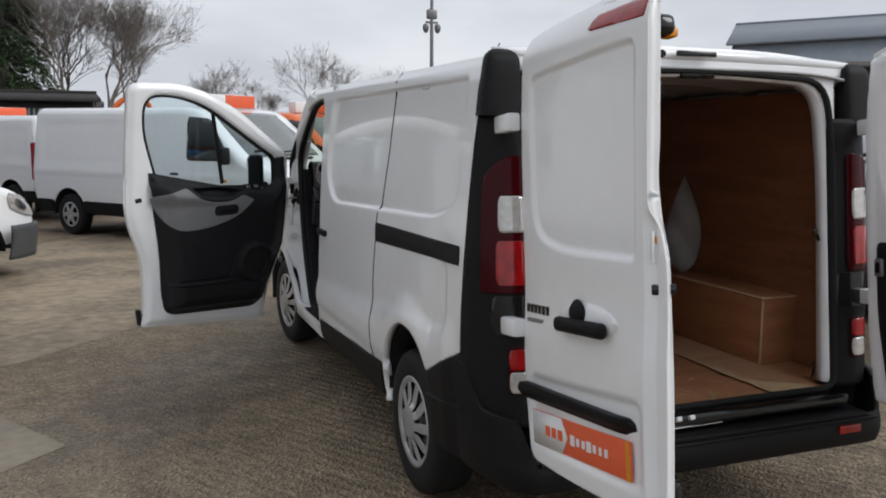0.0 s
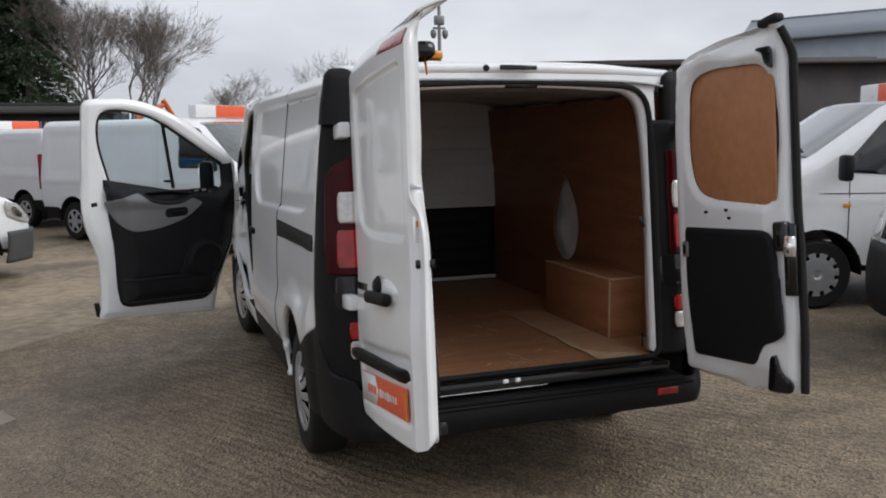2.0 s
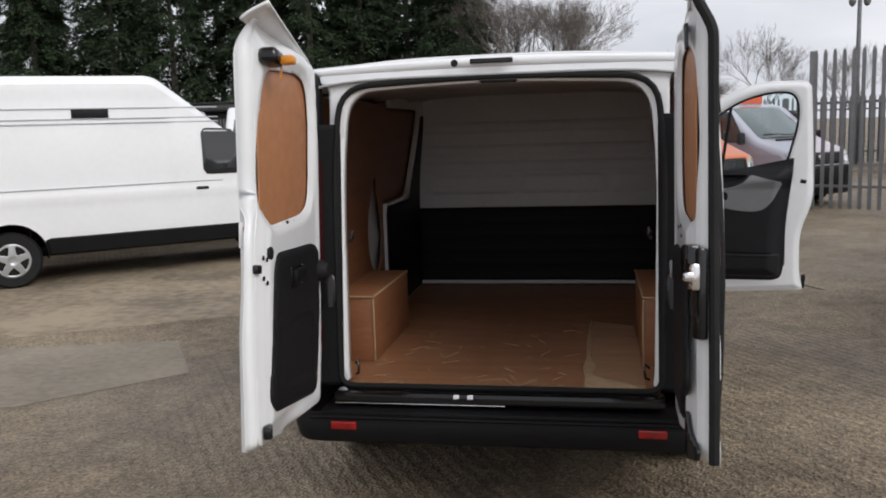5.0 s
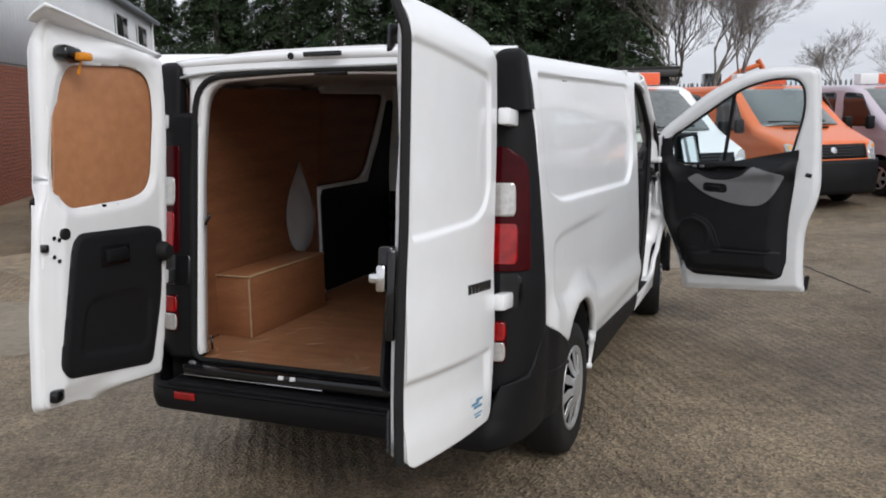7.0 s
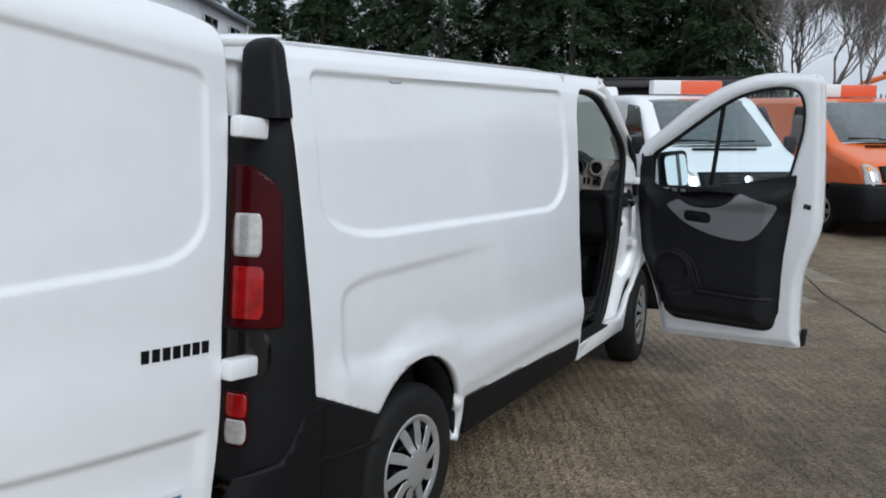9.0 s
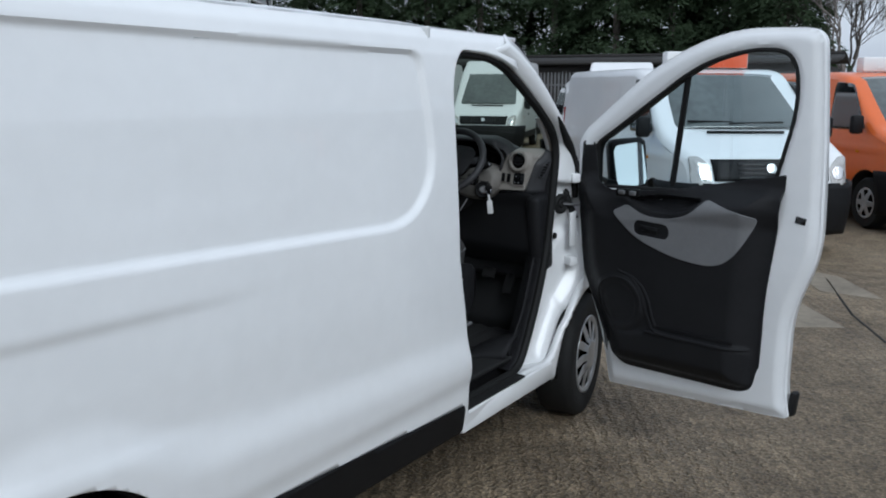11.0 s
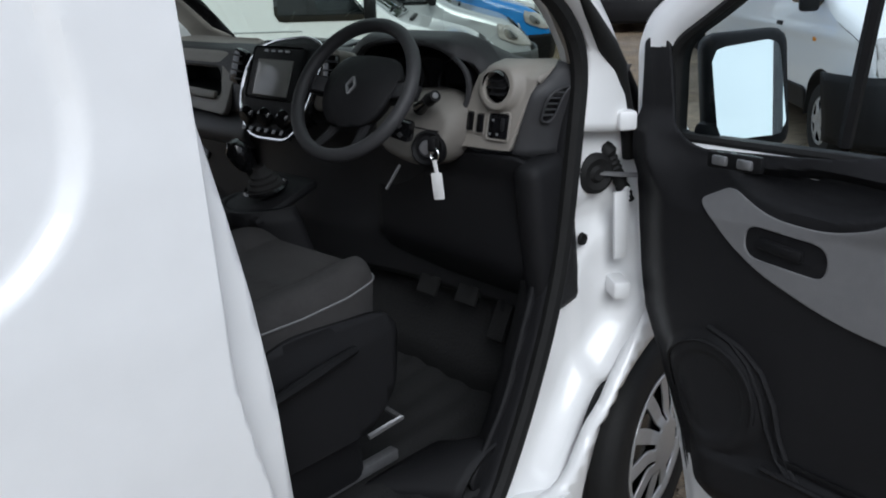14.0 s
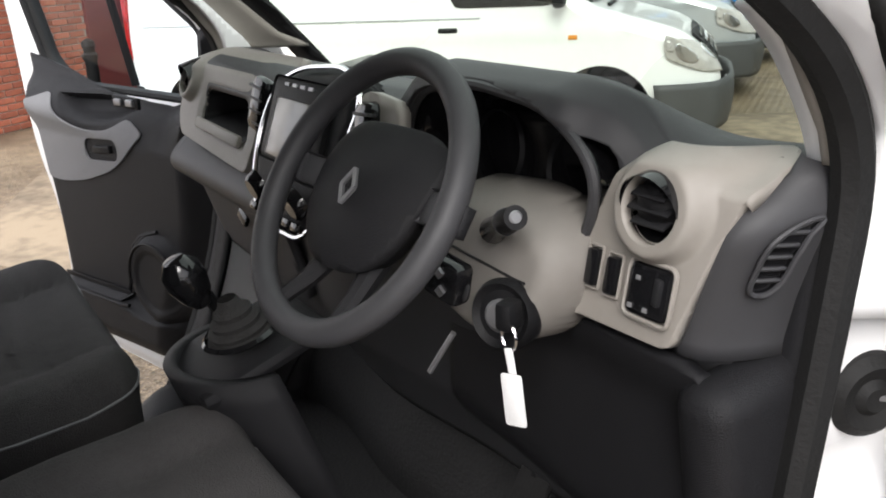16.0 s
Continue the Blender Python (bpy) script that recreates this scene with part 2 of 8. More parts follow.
def sheet(keep, place, us, vs, flip=False):
    """A sheet over the grid us x vs, cut cleanly along keep = 0; place(u, v) arrays to x, y, z."""
    U, V = np.meshgrid(np.array(us, float), np.array(vs, float), indexing="ij")
    F = keep(U, V) + 1e-7 if keep else np.ones_like(U)
    nu, nv = U.shape
    keys, uv, faces = {}, [], []

    def vert(key, u, v):
        if key not in keys:
            keys[key] = len(uv)
            uv.append((u, v))
        return keys[key]

    for i in range(nu - 1):
        for j in range(nv - 1):
            ring = [(i, j), (i + 1, j), (i + 1, j + 1), (i, j + 1)]
            f = [F[c] for c in ring]
            if max(f) <= 0:
                continue
            poly = []
            for k in range(4):
                a, b = ring[k], ring[(k + 1) % 4]
                if F[a] > 0:
                    poly.append(vert(a, U[a], V[a]))
                if (F[a] > 0) != (F[b] > 0):
                    t = F[a] / (F[a] - F[b])
                    poly.append(vert((min(a, b), max(a, b)), U[a] + t * (U[b] - U[a]), V[a] + t * (V[b] - V[a])))
            if len(poly) >= 3:
                faces.append(poly[::-1] if flip else poly)
    A = np.array(uv, float).reshape(-1, 2)
    x, y, z = place(A[:, 0], A[:, 1])
    x, y, z = (np.broadcast_to(c, A[:, 0].shape) for c in (x, y, z))
    bm = bmesh.new()
    vs_ = [bm.verts.new(p) for p in zip(x, y, z)]
    for fc in faces:
        if len(set(fc)) == len(fc):
            try:
                bm.faces.new([vs_[k] for k in fc])
            except ValueError:
                pass
    return bm


def steps(a, b, n):
    return np.linspace(a, b, n + 1)


def add_box(bm, sx, sy, sz, m=None, r=0.0, seg=2):
    """A box about the origin of m with rounded edges."""
    got = bmesh.ops.create_cube(bm, size=1.0)["verts"]
    for v in got:
        v.co = Vector((v.co.x * sx, v.co.y * sy, v.co.z * sz))
    if r:
        edges = list({e for v in got for e in v.link_edges})
        res = bmesh.ops.bevel(bm, geom=edges, offset=r, segments=seg, profile=0.5, affect="EDGES")
        got = list({v for f in res["faces"] for v in f.verts} | {v for v in got if v.is_valid})
        got = [v for v in got if v.is_valid]
    if m is not None:
        bmesh.ops.transform(bm, matrix=m, verts=got)
    return bm


def box(sx, sy, sz, m=None, r=0.0, seg=2):
    return add_box(bmesh.new(), sx, sy, sz, m, r, seg)


def lathe(profile, seg=40, m=None, bm=None, arc=(0, 360)):
    """Turns (radius, height) points round the z axis."""
    bm = bm or bmesh.new()
    whole = abs(arc[1] - arc[0]) >= 360
    count = seg if whole else seg + 1
    rings = []
    for k in range(count):
        a = radians(arc[0] + (arc[1] - arc[0]) * k / seg)
        ring = [bm.verts.new((m or Matrix()) @ Vector((r * math.cos(a), r * math.sin(a), h))) for r, h in profile]
        rings.append(ring)
    for k in range(seg):
        a, b = rings[k], rings[(k + 1) % count]
        for j in range(len(profile) - 1):
            try:
                bm.faces.new((a[j], b[j], b[j + 1], a[j + 1]))
            except ValueError:
                pass
    bmesh.ops.remove_doubles(bm, verts=bm.verts, dist=1e-5)
    return bm


def tube(points, radius, seg=8, closed=False, bm=None, caps=True):
    """A round bar along points; radius: one, or one for each point."""
    bm = bm or bmesh.new()
    P = [Vector(p) for p in points]
    n = len(P)
    rings, last = [], None
    for i, p in enumerate(P):
        a, b = (P[i - 1], P[(i + 1) % n]) if closed else (P[max(i - 1, 0)], P[min(i + 1, n - 1)])
        d = (b - a).normalized()
        side = last if last is not None and abs(last.dot(d)) < 0.95 else (Vector((0, 0, 1)) if abs(d.z) < 0.9 else Vector((1, 0, 0)))
        side = (side - d * side.dot(d)).normalized()
        last = side
        up = d.cross(side)
        r = radius[i] if isinstance(radius, (list, tuple)) else radius
        rings.append([bm.verts.new(p + r * (side * math.cos(2 * math.pi * k / seg) + up * math.sin(2 * math.pi * k / seg))) for k in range(seg)])
    for i in range(n if closed else n - 1):
        a, b = rings[i], rings[(i + 1) % n]
        for k in range(seg):
            bm.faces.new((a[k], a[(k + 1) % seg], b[(k + 1) % seg], b[k]))
    if caps and not closed:
        bm.faces.new(rings[0][::-1])
        bm.faces.new(rings[-1])
    return bm


def smooth(a, b, x):
    t = np.clip((np.asarray(x, float) - a) / (b - a), 0, 1)
    return t * t * (3 - 2 * t)


# ---- ground ----
def ground_material():
    m = material("worn_tamped_concrete", (0.275, 0.222, 0.153), 0.62, second=(0.120, 0.093, 0.063), scale=0.55, spread=(0.38, 0.62), bump=0.0)
    n, l = m.node_tree.nodes, m.node_tree.links
    b = n["Principled BSDF"]
    co = n.new("ShaderNodeTexCoord")
    stones = n.new("ShaderNodeTexVoronoi")
    stones.inputs["Scale"].default_value = 62
    l.new(co.outputs["Object"], stones.inputs["Vector"])
    sr = n.new("ShaderNodeValToRGB")
    sr.color_ramp.elements[0].color, sr.color_ramp.elements[1].color = (0.52, 0.50, 0.47, 1), (1.52, 1.48, 1.42, 1)
    sr.color_ramp.elements[0].position, sr.color_ramp.elements[1].position = 0.15, 0.75
    l.new(stones.outputs["Color"], sr.inputs["Fac"])
    small = n.new("ShaderNodeTexVoronoi")
    small.inputs["Scale"].default_value = 120
    l.new(co.outputs["Object"], small.inputs["Vector"])
    fr = n.new("ShaderNodeValToRGB")
    fr.color_ramp.elements[0].color, fr.color_ramp.elements[1].color = (0.80, 0.78, 0.75, 1), (1.9, 1.85, 1.75, 1)
    fr.color_ramp.elements[0].position, fr.color_ramp.elements[1].position = 0.62, 0.92
    l.new(small.outputs["Color"], fr.inputs["Fac"])
    fleck = n.new("ShaderNodeMix")
    fleck.data_type, fleck.blend_type = "RGBA", "MULTIPLY"
    fleck.inputs["Factor"].default_value = 0.6
    mul = n.new("ShaderNodeMix")
    mul.data_type, mul.blend_type = "RGBA", "MULTIPLY"
    mul.inputs["Factor"].default_value = 0.8
    old = b.inputs["Base Color"].links[0].from_socket
    l.new(old, mul.inputs["A"])
    l.new(sr.outputs["Color"], mul.inputs["B"])
    l.new(mul.outputs["Result"], fleck.inputs["A"])
    l.new(fr.outputs["Color"], fleck.inputs["B"])
    # a damp, dirtier stretch beside the parked vans
    far = n.new("ShaderNodeVectorMath")
    far.operation = "DISTANCE"
    far.inputs[1].default_value = (5.6, 5.0, 0)
    l.new(co.outputs["Object"], far.inputs[0])
    blot = n.new("ShaderNodeTexNoise")
    blot.inputs["Scale"].default_value, blot.inputs["Detail"].default_value = 0.9, 5
    l.new(co.outputs["Object"], blot.inputs["Vector"])
    edge = n.new("ShaderNodeMath")
    edge.operation = "MULTIPLY_ADD"
    edge.inputs[1].default_value = 3.0
    l.new(blot.outputs["Fac"], edge.inputs[0])
    l.new(far.outputs["Value"], edge.inputs[2])
    damp = n.new("ShaderNodeMapRange")
    damp.inputs["From Min"].default_value, damp.inputs["From Max"].default_value = 5.0, 6.4
    damp.inputs["To Min"].default_value, damp.inputs["To Max"].default_value = 0.74, 1.0
    l.new(edge.outputs["Value"], damp.inputs["Value"])
    soak = n.new("ShaderNodeVectorMath")
    soak.operation = "SCALE"
    l.new(fleck.outputs["Result"], soak.inputs[0])
    l.new(damp.outputs["Result"], soak.inputs["Scale"])
    l.new(soak.outputs["Vector"], b.inputs["Base Color"])
    # tamping ridges across the yard and wet patches
    mp = n.new("ShaderNodeMapping")
    mp.inputs["Rotation"].default_value = (0, 0, radians(-32))
    l.new(co.outputs["Object"], mp.inputs["Vector"])
    wave = n.new("ShaderNodeTexWave")
    wave.inputs["Scale"].default_value, wave.inputs["Distortion"].default_value, wave.inputs["Detail"].default_value = 4.2, 2.2, 3
    wave.inputs["Detail Scale"].default_value = 2.0
    l.new(mp.outputs["Vector"], wave.inputs["Vector"])
    grit = n.new("ShaderNodeMath")
    grit.operation = "MULTIPLY_ADD"
    grit.inputs[1].default_value = 1.7
    calm = n.new("ShaderNodeMath")
    calm.operation = "MULTIPLY"
    calm.inputs[1].default_value = 1.0
    l.new(wave.outputs["Fac"], calm.inputs[0])
    l.new(stones.outputs["Distance"], grit.inputs[0])
    l.new(calm.outputs["Value"], grit.inputs[2])
    bp = n.new("ShaderNodeBump")
    bp.inputs["Strength"].default_value, bp.inputs["Distance"].default_value = 0.75, 0.011
    l.new(grit.outputs["Value"], bp.inputs["Height"])
    l.new(bp.outputs["Normal"], b.inputs["Normal"])
    wet = n.new("ShaderNodeTexNoise")
    wet.inputs["Scale"].default_value, wet.inputs["Detail"].default_value = 0.35, 4
    l.new(co.outputs["Object"], wet.inputs["Vector"])
    wr = n.new("ShaderNodeMapRange")
    wr.inputs["From Min"].default_value, wr.inputs["From Max"].default_value = 0.4, 0.65
    wr.inputs["To Min"].default_value, wr.inputs["To Max"].default_value = 0.75, 0.38
    l.new(wet.outputs["Fac"], wr.inputs["Value"])
    l.new(wr.outputs["Result"], b.inputs["Roughness"])
    return m


GROUND = ground_material()


g = bmesh.new()
xs = [-900, -300, -100, -50] + list(range(-30, 31, 2)) + [50, 100, 300, 900]
grid = [[g.verts.new((x, y + 8, 0)) for y in xs] for x in xs]
for i in range(len(xs) - 1):
    for j in range(len(xs) - 1):
        g.faces.new((grid[i][j], grid[i + 1][j], grid[i + 1][j + 1], grid[i][j + 1]))
tagged(part("ground", g, GROUND), "worn brown tamped concrete yard with damp patches", "ground", kind="structure")


# ---- the white panel van: body ----
van = thing("panel_van", "white panel van with black rear corners, front and rear doors open", "van", pose(0, 0, 0))
SIDE_Z = [0.28, 0.45, 0.70, 1.00, 1.20, 1.40, 1.65, 1.86, 1.92, 1.955]
SIDE_X = [0.930, 0.955, 0.970, 0.975, 0.970, 0.960, 0.944, 0.920, 0.900, 0.870]


def side_x(y, z):
    """Half the van's width at y and z."""
    x = np.interp(z, SIDE_Z, SIDE_X)
    y, z = np.asarray(y, float), np.asarray(z, float)
    return x - 0.30 * np.clip((y - 4.05) / 0.9, 0, 1) ** 2.2 - 0.032 * np.clip((y - 3.50) / 0.22, 0, 1) * np.clip((z - 1.22) / 0.16, 0, 1)


def rear_y(z):
    """The rear face leans forward towards the roof."""
    return 0.065 + 0.107 * (np.asarray(z) - 0.55)


ARCH_R, ARCH_F = disc(0.93, 0.43, 0.375), disc(4.066, 0.36, 0.385)
APERTURE = fillet([(2.79, 0.405), (2.758, 0.80), (2.695, 1.05), (2.690, 1.74), (2.76, 1.89), (3.12, 1.875), (3.50, 1.668), (3.663, 1.563), (3.733, 1.45), (3.705, 1.25), (3.655, 0.94), (3.53, 0.65), (3.38, 0.405)],
                  [0.02, 0.1, 0.1, 0.1, 0.08, 0.15, 0.12, 0.08, 0.08, 0.12, 0.15, 0.15, 0.10])
OUTLINE = [(0.292, 0.850), (0.303, 0.833), (0.645, 0.668), (0.645, 0.345), (1.27, 0.345), (1.322, 0.328), (1.338, 0.525), (2.76, 0.455), (2.79, 0.335), (3.62, 0.335), (3.62, 0.30), (4.50, 0.30), (4.60, 0.62), (4.93, 0.72),
           (4.90, 0.86), (4.72, 1.04), (4.34, 1.165), (4.02, 1.235), (3.855, 1.335), (3.72, 1.40), (3.60, 1.55), (3.40, 1.69), (3.24, 1.78), (3.20, 1.955), (0.258, 1.955), (0.264, 1.72)]
SHUT_WELL = fillet([(3.20, 0.43), (3.20, 1.30), (3.58, 1.36), (3.69, 1.49), (3.77, 1.51), (3.94, 1.33), (3.94, 0.84), (3.72, 0.58), (3.60, 0.40)], [0, 0, 0.02, 0.02, 0.02, 0.03, 0.1, 0.1, 0.03])
PRESS = inside(fillet([(0.37, 1.40), (0.37, 1.885), (2.50, 1.870), (2.56, 1.42), (2.38, 1.245), (0.60, 1.315)], [0.1, 0.05, 0.06, 0.16, 0.16, 0.14]))
PRESS_LOW = inside(fillet([(0.44, 0.86), (0.44, 1.165), (0.60, 1.195), (2.2, 1.17), (2.2, 0.86), (1.5, 0.80)], 0.07))


RIDGE_Y = [0.30, 0.42, 0.52, 0.62, 0.70, 0.80, 0.90, 1.00, 1.10, 1.20, 1.30, 1.40, 1.60, 2.60, 3.00]
RIDGE_Z = [0.87, 0.855, 0.80, 0.762, 0.772, 0.812, 0.835, 0.838, 0.822, 0.775, 0.722, 0.700, 0.690, 0.640, 0.62]


def side_relief(y, z, left):
    d = PRESS(y, z)
    out = -0.020 * smooth(-0.003, 0.021, d)
    out = out - 0.009 * smooth(0.0, 0.04, PRESS_LOW(y, z)) * smooth(1.75, 1.05, y)
    ridge = np.interp(y, RIDGE_Y, RIDGE_Z)
    out = out + 0.024 * smooth(ridge + 0.13, ridge - 0.012, z) * smooth(0.33, 0.46, y) * smooth(3.4, 2.7, y)
    dist = np.hypot(np.asarray(y) - 4.066, np.asarray(z) - 0.36)
    out = out + 0.012 * (1 - smooth(0.415, 0.50, dist))
    out = out - 0.012 * smooth(0.60, 0.52, z) * (np.asarray(y) > 1.3)
    return out


def side_place(sign, off=0.0):
    return lambda y, z: (sign * (side_x(y, z) + side_relief(y, z, sign < 0) + off), y, z)


for sign in (1, -1):
    keep = less(inside(OUTLINE), inside(APERTURE), inside(SHUT_WELL), ARCH_R, ARCH_F)
    part("body_side", sheet(keep, side_place(sign), np.concatenate([steps(0.25, 2.80, 232), steps(2.81, 4.96, 72)]), np.concatenate([steps(0.28, 1.14, 44), steps(1.15, 1.96, 90)]), flip=sign < 0), WHITE, van, solid=0.035)
    part("sill_cladding", sheet(inside(fillet([(1.341, 0.345), (1.341, 0.525), (2.76, 0.455), (2.76, 0.335)], 0.01)), side_place(sign, 0.004), steps(1.33, 2.78, 44), steps(0.32, 0.54, 8), flip=sign < 0), BLACK, van, "black plastic sill cladding", solid=0.02)
    # black lining of the wheel arches
    for cy, cz, lr in ((0.93, 0.43, 0.374), (4.066, 0.36, 0.384)):
        bm = bmesh.new()
        prev = None
        for k in range(25):
            a = radians(-10 + 200 * k / 24)
            ring = [bm.verts.new((sign * x, cy + lr * math.cos(a), cz + lr * math.sin(a))) for x in (0.945, 0.70)]
            if prev:
                bm.faces.new((prev[0], prev[1], ring[1], ring[0]))
            prev = ring
        part("arch_liner", bm, BLACK, van, solid=0.01)
        part("arch_back", sheet(disc(cy, cz, lr), lambda y, z, s=sign: (s * 0.70, y, z), steps(cy - 0.42, cy + 0.42, 12), steps(0.25, 0.78, 8)), BLACK, van, solid=0.01)

# roof, with pressed ribs
def roof_place(s, y):
    x = 0.872 * s
    rib = 0.006 * np.clip(np.cos(s * 3.5 * math.pi) * 3, -1, 1) * smooth(0.45, 0.7, y) * smooth(3.1, 2.8, y) * (np.abs(s) < 0.86)
    z = 1.955 + 0.062 * (1 - np.abs(s) ** 3.2) - 0.03 * smooth(2.8, 3.30, y) * (1 - np.abs(s)) + rib
    return x, y, z


part("roof", sheet(None, roof_place, steps(-1, 1, 84), steps(0.27, 3.30, 44)), WHITE, van, solid=0.02)
# windscreen, cowl, bonnet, front
def screen_place(s, v):
    y = 3.30 + (4.34 - 3.30) * v + (0.10 - 0.32 * s * s) * v
    z = 1.955 + (1.18 - 1.955) * v + 0.03 * (1 - np.abs(s) ** 3) * (1 - v) + 0.085 * np.sin(v * math.pi)
    return s * (0.865 + 0.02 * v), y, z


pane = part("windscreen", sheet(None, screen_place, steps(-0.95, 0.95, 24), steps(0.04, 0.96, 16)), TINTED_GLASS, van)
pane.visible_shadow = False
part("windscreen_surround", sheet(lambda s, v: -np.minimum(0.92 - np.abs(s), np.minimum(v - 0.07, 0.94 - v)), screen_place, steps(-1.0, 1.0, 50), steps(0, 1, 40)), BLACK, van, solid=0.012)
part("bonnet", sheet(None, lambda s, v: (s * (0.90 - 0.22 * v ** 2), 4.34 + 0.10 * (1 - s * s) + v * (0.54 - 0.12 * s * s), 1.18 - 0.06 * np.abs(s) ** 3 - 0.14 * v - 0.14 * v ** 3), steps(-1, 1, 30), steps(0, 1, 16)), WHITE, van, solid=0.015)
part("front_panel", sheet(None, lambda s, v: (s * (0.72 + 0.06 * v), 4.98 - 0.22 * s * s - 0.02 * v, 0.92 - 0.36 * v), steps(-1, 1, 24), steps(0, 1, 8), flip=True), WHITE, van, solid=0.02)
part("grille", sheet(None, lambda s, v: (s * 0.42, 4.995 - 0.22 * (s * 0.56) ** 2, 0.86 - 0.1 * v), steps(-1, 1, 12), steps(0, 1, 3), flip=True), GLOSS_BLACK, van, solid=0.02)
part("front_bumper", sheet(None, lambda s, v: (s * 0.93, 5.0 - 0.42 * np.abs(s) ** 2.6, 0.60 - 0.34 * v), steps(-1, 1, 30), steps(0, 1, 8), flip=True), BLACK, van, solid=0.04)
for sign in (1, -1):
    part("headlamp", sheet(None, lambda u, v, s=sign: (s * (0.60 + 0.24 * u), 4.90 - 0.28 * u * u + 0.02, 0.98 - 0.20 * v + 0.06 * u), steps(0, 1, 8), steps(0, 1, 5), flip=sign > 0), CLEAR_LENS, van, "clear front headlamp", solid=0.02)
part("underbody", box(1.60, 4.3, 0.10, pose(0, 2.6, 0.38), 0.02), BLACK, van)


# rear corners: side edge (s = 0) round to the door opening (s = 1)
def corner_place(sign, off=0.0):
    def f(s, z):
        s, z = np.asarray(s, float), np.asarray(z, float)
        top = np.clip((z - 1.80) / 0.175, 0, 1) ** 2.5
        sx, ry = side_x(0.3, z) + off - 0.05 * top, rear_y(z) - off + 0.05 * top
        a = np.clip(s / 0.72, 0, 1) * math.pi / 2
        x = 0.80 + (sx - 0.80) * np.cos(a)
        y = 0.32 + (ry - 0.32) * np.sin(a)
        k = np.clip((s - 0.72) / 0.28, 0, 1)
        return sign * (x - 0.115 * k), y + 0.025 * k, z
    return f


def cap_block(sign):
    """Closed cap on the upper rear corner, rounded over at the top."""
    bm, prev = bmesh.new(), None
    rows = [(z, 0.0) for z in (1.733, 1.78, 1.83, 1.88, 1.925)] + [(1.925 + 0.052 * math.sin(radians(a)), 0.052 * (1 - math.cos(radians(a)))) for a in (20, 40, 60, 75, 90)]
    for z, inset in rows:
        outer = float(side_x(0.3, min(z, 1.90))) + 0.006 - inset
        inner, back, ahead = 0.775 + inset, float(rear_y(min(z, 1.93))) - 0.006 + inset, 0.278 - 0.5 * inset
        cx, cy, hx, hy = (outer + inner) / 2, (back + ahead) / 2, (outer - inner) / 2, (ahead - back) / 2
        ring = []
        for k in range(40):
            a = 2 * math.pi * k / 40
            c, s = math.cos(a), math.sin(a)
            ring.append(bm.verts.new((sign * (cx + hx * math.copysign(abs(c) ** 0.5, c)), cy + hy * math.copysign(abs(s) ** 0.5, s), z)))
        if prev:
            for k in range(40):
                bm.faces.new((prev[k], prev[(k + 1) % 40], ring[(k + 1) % 40], ring[k]))
        prev = ring
    bm.faces.new(prev)
    bmesh.ops.recalc_face_normals(bm, faces=bm.faces)
    return bm


def patch(name, sign, pts, r, mat, off, parent, label="", solid=0.02, n=18):
    us, vs = [p[0] for p in pts], [p[1] for p in pts]
    return part(name, sheet(inside(fillet(pts, r)), corner_place(sign, off), steps(min(us) - 0.01, max(us) + 0.01, n), steps(min(vs) - 0.01, max(vs) + 0.01, n * 2), flip=sign > 0), mat, parent, label, solid=solid)


for sign in (1, -1):
    pillar = patch("corner_cover", sign, [(0.040, 0.84), (0.175, 1.738), (1.0, 1.738), (1.0, 0.58), (0.2, 0.60), (0.040, 0.62)], 0.005, BLACK, 0.004, van, "black plastic rear corner cover")
    part("corner_cap", cap_block(sign), BLACK, van, "black plastic upper corner cap", angle=60)
    lamp = patch("tail_lamp", sign, [(0.315, 1.085), (0.32, 1.50), (0.40, 1.545), (0.58, 1.585), (0.80, 1.59), (0.80, 1.085)], 0.03, DARK_RED, 0.012, van, "smoked red tail lamp")
    patch("brake_lens", sign, [(0.465, 1.115), (0.465, 1.278), (0.745, 1.278), (0.73, 1.115)], 0.02, RED_LENS, 0.0145, lamp, "bright red brake lens", n=8)
    patch("indicator_lens", sign, [(0.485, 1.308), (0.485, 1.442), (0.75, 1.442), (0.75, 1.308)], 0.03, CLEAR_LENS, 0.0145, lamp, "clear indicator lens", n=8)
    low = patch("lower_lamp", sign, [(0.555, 0.712), (0.555, 0.885), (0.78, 0.885), (0.78, 0.712)], 0.01, DARK_RED, 0.010, van, "red and clear lower rear lamp", n=8)
    patch("reversing_lens", sign, [(0.565, 0.718), (0.565, 0.795), (0.77, 0.795), (0.77, 0.718)], 0.01, CLEAR_LENS, 0.0125, low, "clear reversing lens", n=6)
    patch("fog_lens", sign, [(0.565, 0.803), (0.565, 0.878), (0.77, 0.878), (0.77, 0.803)], 0.01, RED_LENS, 0.0125, low, n=6)
    patch("lamp_recess", sign, [(0.40, 0.93), (0.40, 1.075), (0.95, 1.075), (0.95, 0.93)], 0.04, GLOSS_BLACK, 0.006, van, n=8)
    for z in (1.702, 0.972):
        part("door_hinge", box(0.050, 0.150, 0.066, pose(sign * 0.858, float(rear_y(z)) - 0.022, z, -6, 0, 0), 0.010), WHITE, van, "white steel door hinge")

